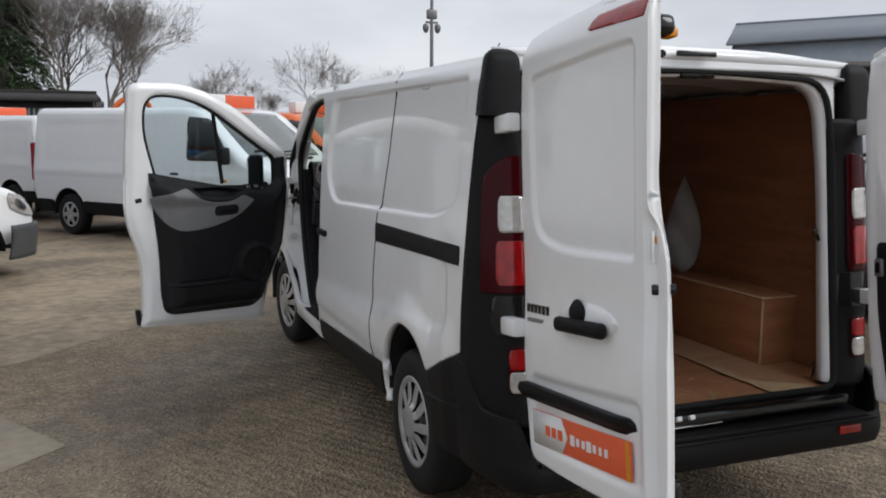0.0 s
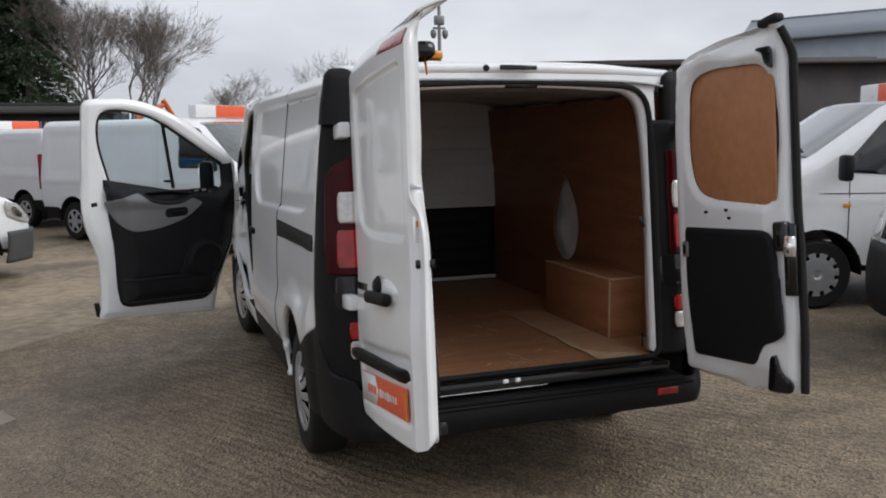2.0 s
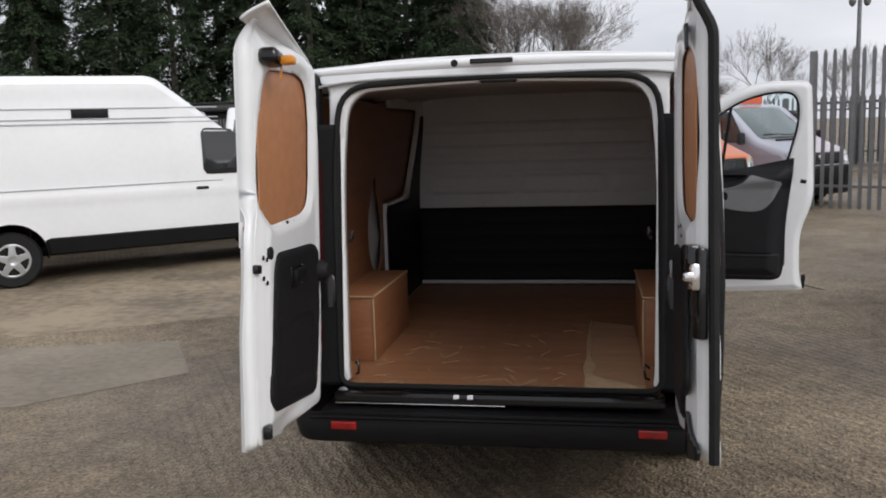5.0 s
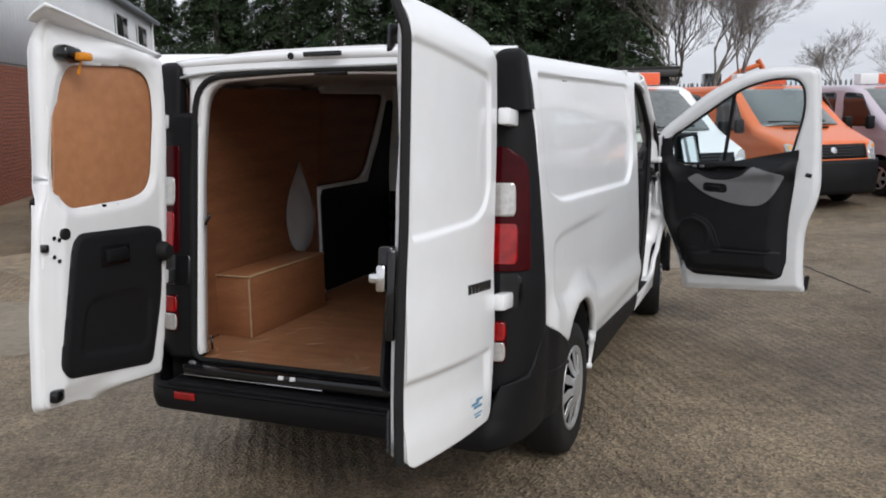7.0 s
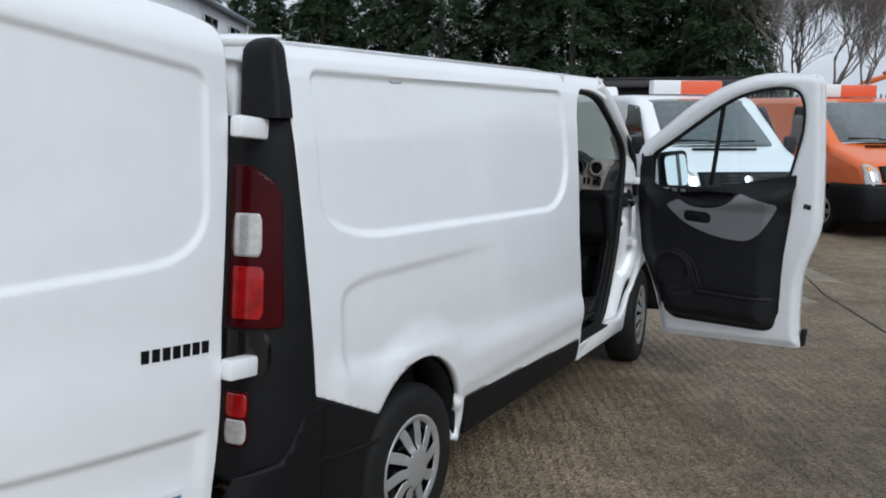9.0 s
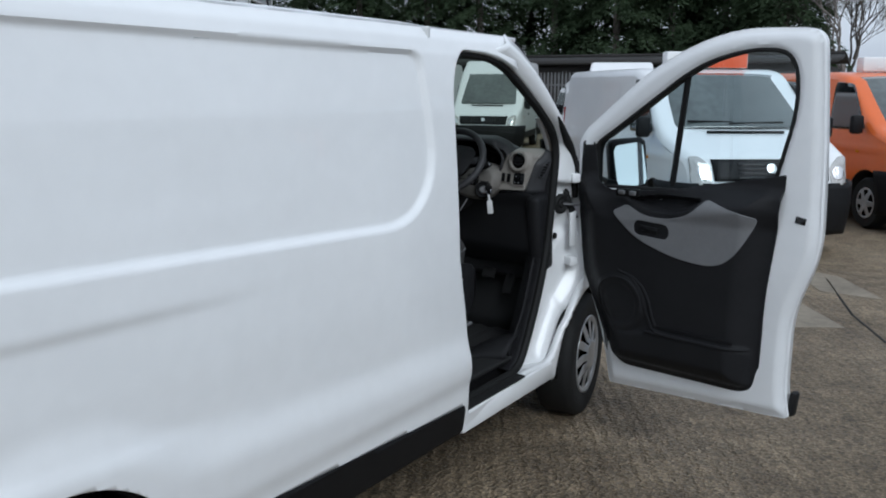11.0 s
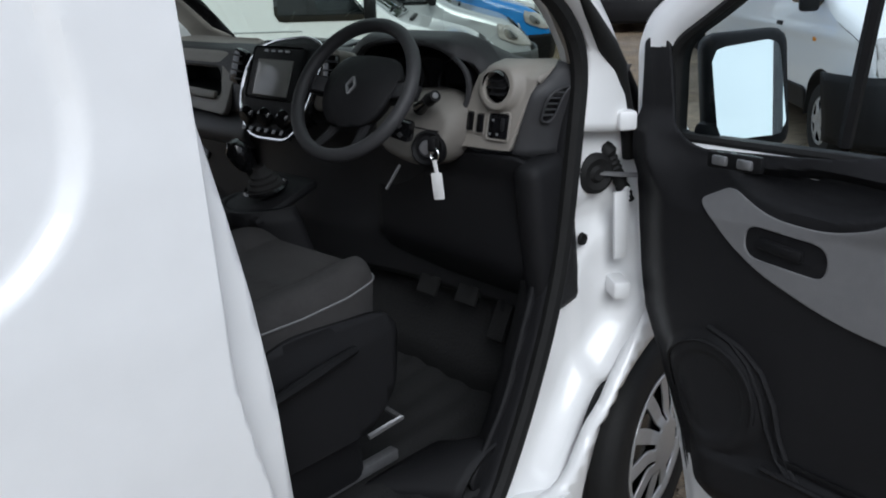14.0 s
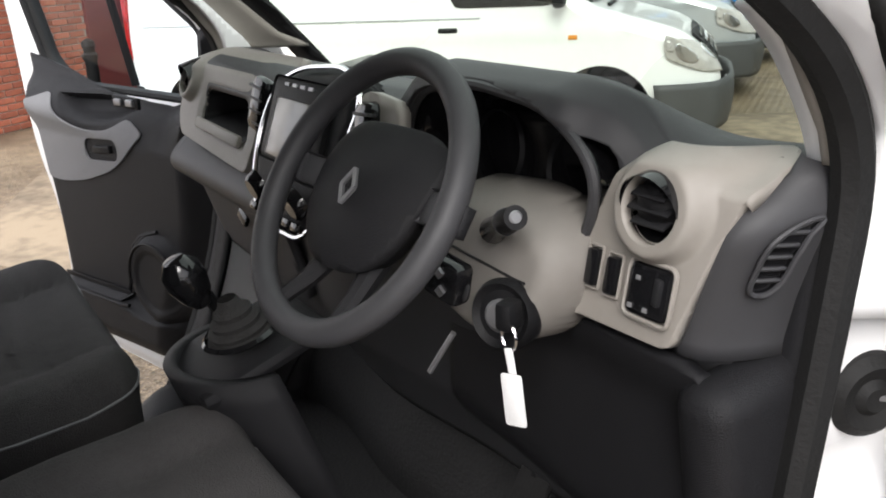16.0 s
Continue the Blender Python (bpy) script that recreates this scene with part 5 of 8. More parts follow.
# hinge pillar, straps, seals and sill of each doorway
for sign in (1, -1):
    part("door_pillar", sheet(less(inside(fillet([(3.30, 0.34), (3.42, 0.42), (3.30, 0.9), (3.30, 1.45), (3.55, 1.62), (3.64, 1.60), (3.76, 1.48), (3.85, 1.35), (3.95, 1.27), (3.97, 1.15), (3.97, 0.82), (3.74, 0.56), (3.64, 0.33)], 0.03)), inside(APERTURE)), lambda y, z, s=sign: (s * (0.868 - 0.020 * smooth(1.16, 1.02, z) + 0.050 * smooth(3.74, 3.94, y) + 0.06 * smooth(0.07, 0.0, WELL(y, z)) * smooth(3.5, 3.62, y) * smooth(1.20, 1.0, z) + 0.018 * smooth(-0.012, 0.018, PAD(y, z)) - 0.014 * smooth(-0.01, 0.014, DENT(y, z)) + 0.0015 * np.sin(z * 15 + y * 8) - 0.02 * smooth(1.35, 1.55, z)), y, z), steps(3.28, 3.98, 60), steps(0.32, 1.64, 90), flip=sign < 0), WHITE, van, "white hinge pillar", solid=0.03)
    for z in (1.303, 0.88):
        part("door_strap", box(0.10, 0.045, 0.046, pose(sign * 0.918, 3.848, z, 0, 0, sign * -40), 0.008), WHITE, van, "white door hinge strap")
    boot = part("wire_boot", lathe([(0.0, 0.022), (0.014, 0.024), (0.022, 0.016), (0.038, 0.022), (0.050, 0.012), (0.054, -0.020)], 28, Matrix.Translation((sign * 0.874, 3.800, 1.172)) @ pose(0, 0, 0, 0, sign * 90, sign * -22)), RUBBER, van, "black rubber check strap boot")
    part("check_strap", tube([(sign * 0.885, 3.79, 1.175), (sign * 0.93, 3.84, 1.168), (sign * 0.99, 3.91, 1.160)], 0.006, 6), DULL_STEEL, boot)
    run = [Vector((sign * 0.872, 3.836, 1.234)), Vector((sign * 0.888, 3.843, 1.214)), Vector((sign * 0.905, 3.856, 1.165)), Vector((sign * 0.928, 3.872, 1.095))]
    ribs = [run[0]] + [run[1 + k // 8].lerp(run[2 + k // 8], (k % 8) / 8) for k in range(16)] + [run[3]]
    part("cable_sleeve", tube(ribs, [0.022, 0.023] + [0.0185 if k % 2 else 0.0155 for k in range(16)], 14), RUBBER, boot, "ribbed black cable sleeve")
    clip = box(0.010, 0.040, 0.17, pose(sign * 0.935, 3.829, 1.045, 2, 0, sign * -20), 0.003)
    for k in range(7):
        add_box(clip, 0.010, 0.016, 0.010, pose(sign * 0.935, 3.851, 1.062 + 0.011 * k, 35, 0, sign * -20))
    part("door_edge_clip", clip, WHITE, van, "white toothed plastic clip")
    part("pillar_plug", lathe([(0, 0.006), (0.009, 0.006), (0.011, 0.010), (0.014, 0.010), (0.016, 0)], 20, pose(sign * 0.866, 3.763, 1.013, 0, sign * 90, 0)), RUBBER, van, "black rubber pillar plug")
    low = [(3.2 + (y - 3.2) * 0.968, 1.15 + (z - 1.15) * 0.968) for y, z in APERTURE if y > 3.30 and z < 1.42]
    low_v = np.linspace(0, 1, len(low))
    part("doorway_trim", sheet(None, lambda u, v, s=sign: (s * (0.880 - 0.10 * u), np.interp(v, low_v, [p[0] for p in low]) + 0.010 * u, np.interp(v, low_v, [p[1] for p in low])), steps(0, 1, 3), steps(0, 1, 40), flip=sign < 0), TRIM, van, "black inner doorway trim", solid=0.010)
    part("aperture_seal", tube([(sign * (min(float(side_x(y, z)), 0.925) - 0.045), y, z) for y, z in [(3.69 + (y - 3.69) * 0.984, 1.1 + (z - 1.1) * 0.988) for y, z in APERTURE]], 0.021, 8, closed=True), RUBBER, van, "black rubber door seal")
    PILLAR_IN = [(0.892, 3.05, 1.895), (0.890, 3.20, 1.838), (0.887, 3.36, 1.757), (0.885, 3.50, 1.676), (0.885, 3.60, 1.612), (0.885, 3.670, 1.568), (0.885, 3.717, 1.520), (0.885, 3.742, 1.478), (0.883, 3.740, 1.430), (0.880, 3.728, 1.38), (0.876, 3.708, 1.29)]
    PILLAR_OUT = [(0.912, 3.14, 1.925), (0.912, 3.26, 1.880), (0.914, 3.40, 1.806), (0.918, 3.53, 1.712), (0.923, 3.61, 1.642), (0.927, 3.667, 1.592), (0.928, 3.717, 1.537), (0.928, 3.767, 1.482), (0.927, 3.807, 1.430), (0.926, 3.845, 1.365), (0.924, 3.880, 1.27)]
    PV = np.linspace(0, 1, len(PILLAR_IN))

    def pillar_place(u, v, s=sign):
        a, b = [np.interp(v, PV, [p[k] for p in PILLAR_IN]) for k in range(3)], [np.interp(v, PV, [p[k] for p in PILLAR_OUT]) for k in range(3)]
        w, back = np.clip(u, 0, 1), np.clip(u - 1, 0, 1)
        bow = 0.010 * np.sin(w * math.pi)
        return s * (a[0] + (b[0] - a[0]) * w + bow - 0.055 * back), a[1] + (b[1] - a[1]) * w + 0.07 * back, a[2] + (b[2] - a[2]) * w + 0.035 * back * (v < 0.8)

    part("screen_pillar", sheet(None, pillar_place, steps(0, 2, 12), steps(0, 1, 44), flip=sign < 0), WHITE, van, "white windscreen pillar", solid=0.012)
    part("screen_pillar_gasket", tube([(sign * x, y, z) for x, y, z in ((0.893, 3.22, 1.885), (0.906, 3.40, 1.800), (0.916, 3.53, 1.705), (0.922, 3.61, 1.635), (0.926, 3.665, 1.585), (0.927, 3.715, 1.53), (0.927, 3.765, 1.475), (0.927, 3.805, 1.43), (0.925, 3.84, 1.365), (0.922, 3.865, 1.30), (0.918, 3.885, 1.20))], [0.006, 0.007, 0.008, 0.010, 0.012, 0.017, 0.024, 0.022, 0.016, 0.018, 0.015], 12), RUBBER, van, "black rubber pillar gasket")
    part("sill_step", box(0.085, 0.52, 0.012, pose(sign * 0.905, 3.07, 0.412, 0, 0, 0), 0.004), RUBBER, van, "black sill tread")
    part("door_sill", box(0.115, 0.86, 0.09, pose(sign * 0.893, 3.20, 0.358), 0.015), WHITE, van, "white door sill")
    part("b_pillar", sheet(inside(fillet([(2.60, 0.42), (2.60, 1.90), (2.69, 1.90), (2.71, 1.60), (2.742, 1.42), (2.764, 1.31), (2.789, 1.166), (2.813, 0.98), (2.86, 0.44)], 0.01)), lambda y, z, s=sign: (s * (side_x(y, z) - 0.075), y, z), steps(2.58, 2.87, 16), steps(0.40, 1.92, 40), flip=sign < 0), WHITE, van, "white inner door post", solid=0.03)
    part("striker", tube([(sign * 0.868, 2.725, 1.222), (sign * 0.884, 2.755, 1.222), (sign * 0.884, 2.755, 1.196), (sign * 0.868, 2.725, 1.196)], 0.006, 8), CHROME, van, "bright steel striker loop")


# ---- cab ----
before_cab = set(van.children)
part("cab_floor", sheet(None, lambda x, y: (x, y, 0.475 + 0.012 * smooth(3.55, 3.9, y) + 0.004 * np.sin(x * 60) * (np.abs(x - 0.45) < 0.3)), steps(-0.84, 0.84, 90), steps(2.63, 4.05, 30)), CARPET, van, "black rubber cab mat", solid=0.02)
part("footwell_front", sheet(None, lambda x, v: (x, 3.78 + 0.26 * v + 0.02 * np.sin(x * 9), 0.47 + 0.70 * v ** 0.8), steps(-0.86, 0.86, 30), steps(0, 1, 12)), CARPET, van, solid=0.02)
PT = [0, 0.25, 0.5, 0.75, 1]
for sign in (1, -1):
    part("kick_panel", sheet(inside(fillet([(3.34, 0.46), (3.50, 0.66), (3.63, 0.96), (3.67, 1.25), (3.95, 1.25), (3.95, 0.46)] if sign > 0 else [(3.47, 0.46), (3.60, 0.67), (3.71, 0.86), (3.72, 1.25), (3.95, 1.25), (3.95, 0.46)], 0.05)), lambda y, z, s=sign: (s * 0.822, y, z), steps(3.32, 3.97, 20), steps(0.46, 1.26, 20), flip=sign > 0), TRIM, van, "black footwell side trim", solid=0.012)
    part("step_hump", sheet(None, lambda u, v, s=sign: (s * (0.60 + 0.24 * u), 3.22 + 0.30 * v + 0.10 * u, 0.47 + 0.10 * np.sin(np.clip(u, 0, 1) * 1.5) * np.sin(v * math.pi) ** 0.7), steps(0, 1, 10), steps(0, 1, 14)), TRIM, van, solid=0.01)
    part("screen_pillar_trim", sheet(None, lambda u, v, s=sign: (s * (0.866 - 0.055 * u + 0.01 * np.sin(u * math.pi)), (1 - u) * np.interp(v, PT, [3.16, 3.46, 3.63, 3.700, 3.712]) + u * np.interp(v, PT, [3.34, 3.52, 3.70, 3.86, 3.94]), (1 - u) * np.interp(v, PT, [1.875, 1.70, 1.575, 1.475, 1.440]) + u * np.interp(v, PT, [1.905, 1.79, 1.62, 1.475, 1.440])), steps(0, 1, 8), steps(0, 1, 20), flip=sign > 0), DASH_LIGHT, van, "light grey windscreen pillar trim", solid=0.012)
    part("door_post_trim", sheet(None, lambda u, v, s=sign: (s * (0.86 - 0.08 * u), 2.70 - 0.06 * u, 0.50 + 1.38 * v), steps(0, 1, 3), steps(0, 1, 10)), TRIM, van, "black door post trim", solid=0.02)
part("cab_bulkhead", sheet(None, lambda x, z: (x, 2.635, z), steps(-0.86, 0.86, 6), steps(0.47, 1.92, 6)), TRIM, van, solid=0.02)
part("headlining", sheet(None, lambda x, y: (x, y, 1.90 + 0.03 * (1 - (x / 0.86) ** 4)), steps(-0.86, 0.86, 12), steps(2.64, 3.36, 8), flip=True), DASH_LIGHT, van, "grey cab headlining", solid=0.012)

# dashboard: section from the windscreen edge down to the footwell
SEC = [(4.14, 1.350), (4.00, 1.405), (3.86, 1.440), (3.76, 1.462), (3.69, 1.466), (3.650, 1.450), (3.632, 1.415), (3.618, 1.345), (3.612, 1.285), (3.640, 1.262), (3.665, 1.225), (3.685, 1.10), (3.72, 0.95), (3.80, 0.80)]
SEC_T = np.linspace(0, 1, len(SEC))
SEC_Y, SEC_Z = [p[0] for p in SEC], [p[1] for p in SEC]
CLUSTER = inside(fillet([(0.27, 1.315), (0.225, 1.40), (0.27, 1.492), (0.40, 1.515), (0.56, 1.500), (0.645, 1.44), (0.625, 1.35), (0.56, 1.315)], 0.05))


def dash_place(x, t):
    y, z = np.interp(t, SEC_T, SEC_Y), np.interp(t, SEC_T, SEC_Z)
    hood = smooth(0.16, 0.30, x) * smooth(0.70, 0.56, x)
    crown = smooth(0.12, 0.34, t) * smooth(0.50, 0.42, t)
    z = z + 0.062 * hood * crown
    y = y - 0.02 * hood * smooth(0.25, 0.38, t) * smooth(0.60, 0.45, t) + 0.07 * np.clip((np.abs(x) - 0.70) / 0.16, 0, 1) ** 2 - 0.03 * smooth(0.35, 0.0, np.abs(x + 0.09)) * (t > 0.3) - 0.26 * (x / 0.86) ** 2 * smooth(0.22, 0.0, t)
    back = smooth(0.585, 0.625, x) * smooth(0.24, 0.34, t) * smooth(0.72, 0.60, t)
    y, z = y + 0.045 * back, z - 0.022 * smooth(0.60, 0.66, x) * smooth(0.20, 0.32, t) * smooth(0.60, 0.45, t)
    return x, y, z


POCKET = inside(fillet([(-0.664, 1.329), (-0.659, 1.402), (-0.394, 1.402), (-0.362, 1.319)], 0.022))


def dash_keep(x, t):
    z = dash_place(x, t)[2]
    return -np.minimum(np.maximum(CLUSTER(x, z), POCKET(x, z)), np.minimum(t - 0.36, 0.62 - t))


dash = part("dashboard", sheet(dash_keep, dash_place, steps(-0.815, 0.80, 150), steps(0, 1, 90)), DASH, van, "charcoal grained plastic dashboard", solid=0.008)
# instrument cluster: a deep dark bowl with two dials
part("cluster_bowl", sheet(CLUSTER, lambda x, z: (x, 3.632 + 0.085 * smooth(0.0, 0.05, CLUSTER(x, z)), z), steps(0.21, 0.66, 40), steps(1.30, 1.53, 26)), GLOSS_BLACK, dash, "dark instrument cluster", solid=0.004)
part("cluster_rim", tube([(x, 3.626, z) for x, z in fillet([(0.27, 1.315), (0.225, 1.40), (0.27, 1.492), (0.40, 1.515), (0.56, 1.500), (0.645, 1.44), (0.625, 1.35), (0.56, 1.315)], 0.05)], 0.007, 8, closed=True), DASH, dash)
for x in (0.35, 0.52):
    part("dial", lathe([(0.052, 0.0), (0.056, 0.006), (0.060, 0.0)], 28, pose(x, 3.708, 1.405, 80)), BLACK, dash, "dark unlit dial")

# driver's light panel with round vent, switches and the side vent
def face(x, z, off=0.0):
    """The front face of the dash at x and z."""
    return 3.603 + 0.22 * (np.asarray(z) - 1.28) + 0.55 * np.clip((np.abs(np.asarray(x)) - 0.76), 0, 1) ** 1.4 - off


VENT = disc(0.724, 1.421, 0.037)
panel_keep = less(inside(fillet([(0.602, 1.275), (0.610, 1.335), (0.635, 1.40), (0.652, 1.448), (0.682, 1.477), (0.74, 1.481), (0.812, 1.471), (0.818, 1.450), (0.798, 1.40), (0.780, 1.34), (0.764, 1.278)], [0.012, 0.05, 0.05, 0.04, 0.03, 0.03, 0.02, 0.02, 0.05, 0.05, 0.012])), VENT)
ring_d = lambda x, z: np.hypot(np.asarray(x) - 0.724, np.asarray(z) - 1.421)
light = part("driver_panel", sheet(panel_keep, lambda x, z: (x, face(x, z, 0.008) - 0.022 * smooth(0.066, 0.047, ring_d(x, z)) + 0.085 * smooth(1.438, 1.478, z) * smooth(0.058, 0.085, ring_d(x, z)) + 0.03 * smooth(1.462, 1.482, z), z), steps(0.595, 0.84, 90), steps(1.27, 1.50, 84)), DASH_LIGHT, dash, "warm grey driver's switch panel", solid=0.02, offset=-1)
VX, VZ = 0.724, 1.421
VY = float(face(VX, VZ))
part("vent_barrel", lathe([(0.039, -0.010), (0.037, 0.018), (0.034, 0.035), (0.0, 0.038)], 32, Matrix.Translation((VX, VY - 0.022, VZ)) @ pose(0, 0, 0, -77)), GLOSS_BLACK, light, "round black air vent")
part("vent_ball", lathe([(0.0, 0.026), (0.018, 0.022), (0.029, 0.010), (0.033, -0.004)], 28, Matrix.Translation((VX, VY - 0.006, VZ)) @ pose(0, 0, 0, 103)), BLACK, light, "black vent nozzle")
for k in range(3):
    part("vent_blade", box(0.056 - 0.010 * abs(k - 1), 0.016, 0.003, pose(VX, VY - 0.026, VZ - 0.015 + 0.015 * k, 25), 0.001), TRIM, light)
for x, w_, z in ((0.645, 0.017, 1.336), (0.676, 0.017, 1.334)):
    part("rocker_switch", box(w_, 0.012, 0.042, pose(x, float(face(x, z)) - 0.012, z, -12), 0.003), GLOSS_BLACK, light, "black rocker switch")
    part("switch_frame", tube([(x + a, float(face(x, z + b)) - 0.011, z + b) for a, b in fillet([(-0.011, -0.024), (-0.011, 0.024), (0.011, 0.024), (0.011, -0.024)], 0.004)], 0.002, 6, closed=True), DASH_LIGHT, light)
    part("switch_mark", box(0.004, 0.002, 0.008, pose(x, float(face(x, z)) - 0.0185, z - 0.010, -12)), SIGN_WHITE, light)
SX, SZ = 0.731, 1.332
sw = part("lamp_switch", box(0.058, 0.014, 0.056, pose(SX, float(face(SX, SZ)) - 0.012, SZ, -12), 0.008), GLOSS_BLACK, light, "black headlamp switch block")
part("switch_frame", tube([(SX + a, float(face(SX, SZ + b)) - 0.013, SZ + b) for a, b in fillet([(-0.032, -0.031), (-0.032, 0.031), (0.032, 0.031), (0.032, -0.031)], 0.010)], 0.003, 6, closed=True), DASH_LIGHT, light)
part("lamp_wheel", box(0.010, 0.012, 0.030, pose(SX + 0.017, float(face(SX, SZ + 0.005)) - 0.018, SZ + 0.005, -12), 0.003), TRIM, sw)
for a, b in ((-0.018, -0.017), (0.004, -0.017), (-0.012, 0.014)):
    part("switch_mark", box(0.006, 0.002, 0.005, pose(SX + a, float(face(SX, SZ + b)) - 0.0195, SZ + b, -12)), GREY_TRIM, sw)
part("tray_slot", sheet(disc(0, 0, 1), lambda a, b: (0.785 + 0.030 * a, 3.725 + 0.014 * b + 0.016 * a, 1.4695 + 0.002 * b), steps(-1, 1, 14), steps(-1, 1, 8)), DASH, light, solid=0.004)
def end_place(u, v):
    ang = u * 1.15
    return 0.760 + np.interp(v, [0, 0.06, 0.33, 0.6, 0.89, 1], [0, 0, 0.014, 0.034, 0.060, 0.062]) + (0.075 - 0.034 * v) * np.sin(ang), 3.618 + 0.16 * (1 - np.cos(ang)) + 0.02 * v + 0.075 * smooth(0.66, 1.0, v) + 0.10 * np.clip(u - 0.9, 0, 1), 1.265 + 0.210 * v - 0.02 * u * v


endcap = part("dash_end", sheet(None, end_place, steps(-0.1, 1.5, 20), steps(0, 1, 12)), DASH, dash, "charcoal end cap of the dashboard", solid=0.01)
vent_out = inside(fillet([(0.50, 0.40), (0.52, 0.66), (0.62, 0.78), (0.80, 0.80), (0.78, 0.48), (0.68, 0.38)], 0.08))
vp = lambda o: (lambda u, v: tuple(np.asarray(c) + d for c, d in zip(end_place(u, v), (0.6 * o, -0.8 * o, 0.0))))
part("side_vent", sheet(vent_out, vp(0.004), steps(0.48, 0.82, 24), steps(0.36, 0.82, 24)), GLOSS_BLACK, endcap, "slotted black side window vent", solid=0.003)
for k in range(5):
    part("vent_slat", sheet(None, lambda u, v, k=k: vp(0.008)(u + 0.012 * k, 0.46 + 0.065 * k + 0.018 * v), steps(0.53, 0.74, 6), steps(0, 1, 1)), DASH, endcap, solid=0.006)
part("vent_rim", tube([tuple(float(c) for c in vp(0.008)(np.array(a), np.array(b))) for a, b in fillet([(0.50, 0.40), (0.52, 0.66), (0.62, 0.78), (0.80, 0.80), (0.78, 0.48), (0.68, 0.38)], 0.08)], 0.003, 6, closed=True), DASH, endcap)
part("knee_panel", sheet(inside(fillet([(0.24, 0.92), (0.26, 1.24), (0.80, 1.262), (0.84, 1.20), (0.82, 0.86), (0.70, 0.82)], 0.04)), lambda x, z: (x, 3.655 + 0.02 * np.sin(x * 6) - 0.018 * smooth(1.18, 1.25, z) + 0.10 * smooth(1.0, 0.82, z), z), steps(0.22, 0.86, 30), steps(0.88, 1.27, 20)), TRIM, dash, "black knee panel", solid=0.02, offset=-1)
part("knee_side", box(0.075, 0.16, 0.40, pose(0.815, 3.70, 1.06, 8), 0.03, 3), TRIM, dash, "black lower side of the dashboard")

# passenger side: light panel with pocket and vent, dark shelf below
PVENT = disc(-0.753, 1.421, 0.036)
pface = lambda z: 3.625 + 0.40 * (np.asarray(z) - 1.421)
p_keep = less(inside(fillet([(-0.759, 1.291), (-0.812, 1.345), (-0.800, 1.455), (-0.754, 1.478), (-0.66, 1.489), (-0.274, 1.489), (-0.299, 1.434), (-0.319, 1.269)], [0.03, 0.04, 0.03, 0.03, 0.04, 0.02, 0.03, 0.02])), PVENT, POCKET)
pring = lambda x, z: np.hypot(np.asarray(x) + 0.753, np.asarray(z) - 1.421)
pas = part("passenger_panel", sheet(p_keep, lambda x, z: (x, pface(z) - 0.022 * smooth(0.060, 0.042, pring(x, z)) + 0.05 * smooth(1.445, 1.485, z) - 0.008 * smooth(0.0, 0.02, -POCKET(x, z)) + 0.008, z), steps(-0.83, -0.25, 100), steps(1.25, 1.50, 66)), DASH_LIGHT, dash, "warm grey passenger dash panel", solid=0.02, offset=-1)
part("pocket_bowl", sheet(None, lambda x, z: (x, pface(z) + 0.012 + 0.10 * smooth(0, 0.02, POCKET(x, z)), z), steps(-0.68, -0.345, 44), steps(1.31, 1.41, 24)), BLACK, pas, "open dash pocket", solid=0.004)
part("pocket_lip", box(0.265, 0.012, 0.026, pose(-0.51, float(pface(1.325)) - 0.004, 1.327, -20, 2, 0), 0.005), DASH_LIGHT, pas)
part("vent_barrel", lathe([(0.037, -0.012), (0.035, 0.02), (0.032, 0.04), (0.0, 0.042)], 28, Matrix.Translation((-0.753, float(pface(1.421)) - 0.01, 1.421)) @ pose(0, 0, 0, -70)), GLOSS_BLACK, pas, "round black air vent")
part("vent_ball", lathe([(0.0, 0.022), (0.016, 0.018), (0.026, 0.008), (0.030, -0.004)], 24, Matrix.Translation((-0.753, float(pface(1.421)) + 0.004, 1.421)) @ pose(0, 0, 0, 110)), BLACK, pas, "black vent nozzle")
part("dash_shelf", sheet(None, lambda x, v: (x, 3.640 - 0.085 * np.sin(v * 2.2) + 0.02 * v, 1.268 - 0.085 * v + 0.012 * smooth(0.5, 0.0, v)), steps(-0.83, -0.20, 24), steps(0, 1, 10)), DASH, dash, "dark shelf over the glovebox", solid=0.012)
part("glovebox", sheet(inside(fillet([(-0.83, 0.98), (-0.83, 1.17), (-0.30, 1.17), (-0.33, 0.95)], 0.03)), lambda x, z: (x, 3.62 + 0.3 * (1.17 - z), z), steps(-0.84, -0.29, 20), steps(0.94, 1.18, 10)), DASH, dash, "charcoal glovebox lid", solid=0.02, offset=-1)
part("glovebox_latch", box(0.05, 0.012, 0.03, pose(-0.56, 3.635, 1.11, -15, 25, 0), 0.005), GLOSS_BLACK, dash)
part("top_tray", box(0.30, 0.13, 0.012, pose(-0.12, 3.80, 1.468, 9), 0.005), GLOSS_BLACK, dash, "black tray on the dash top")

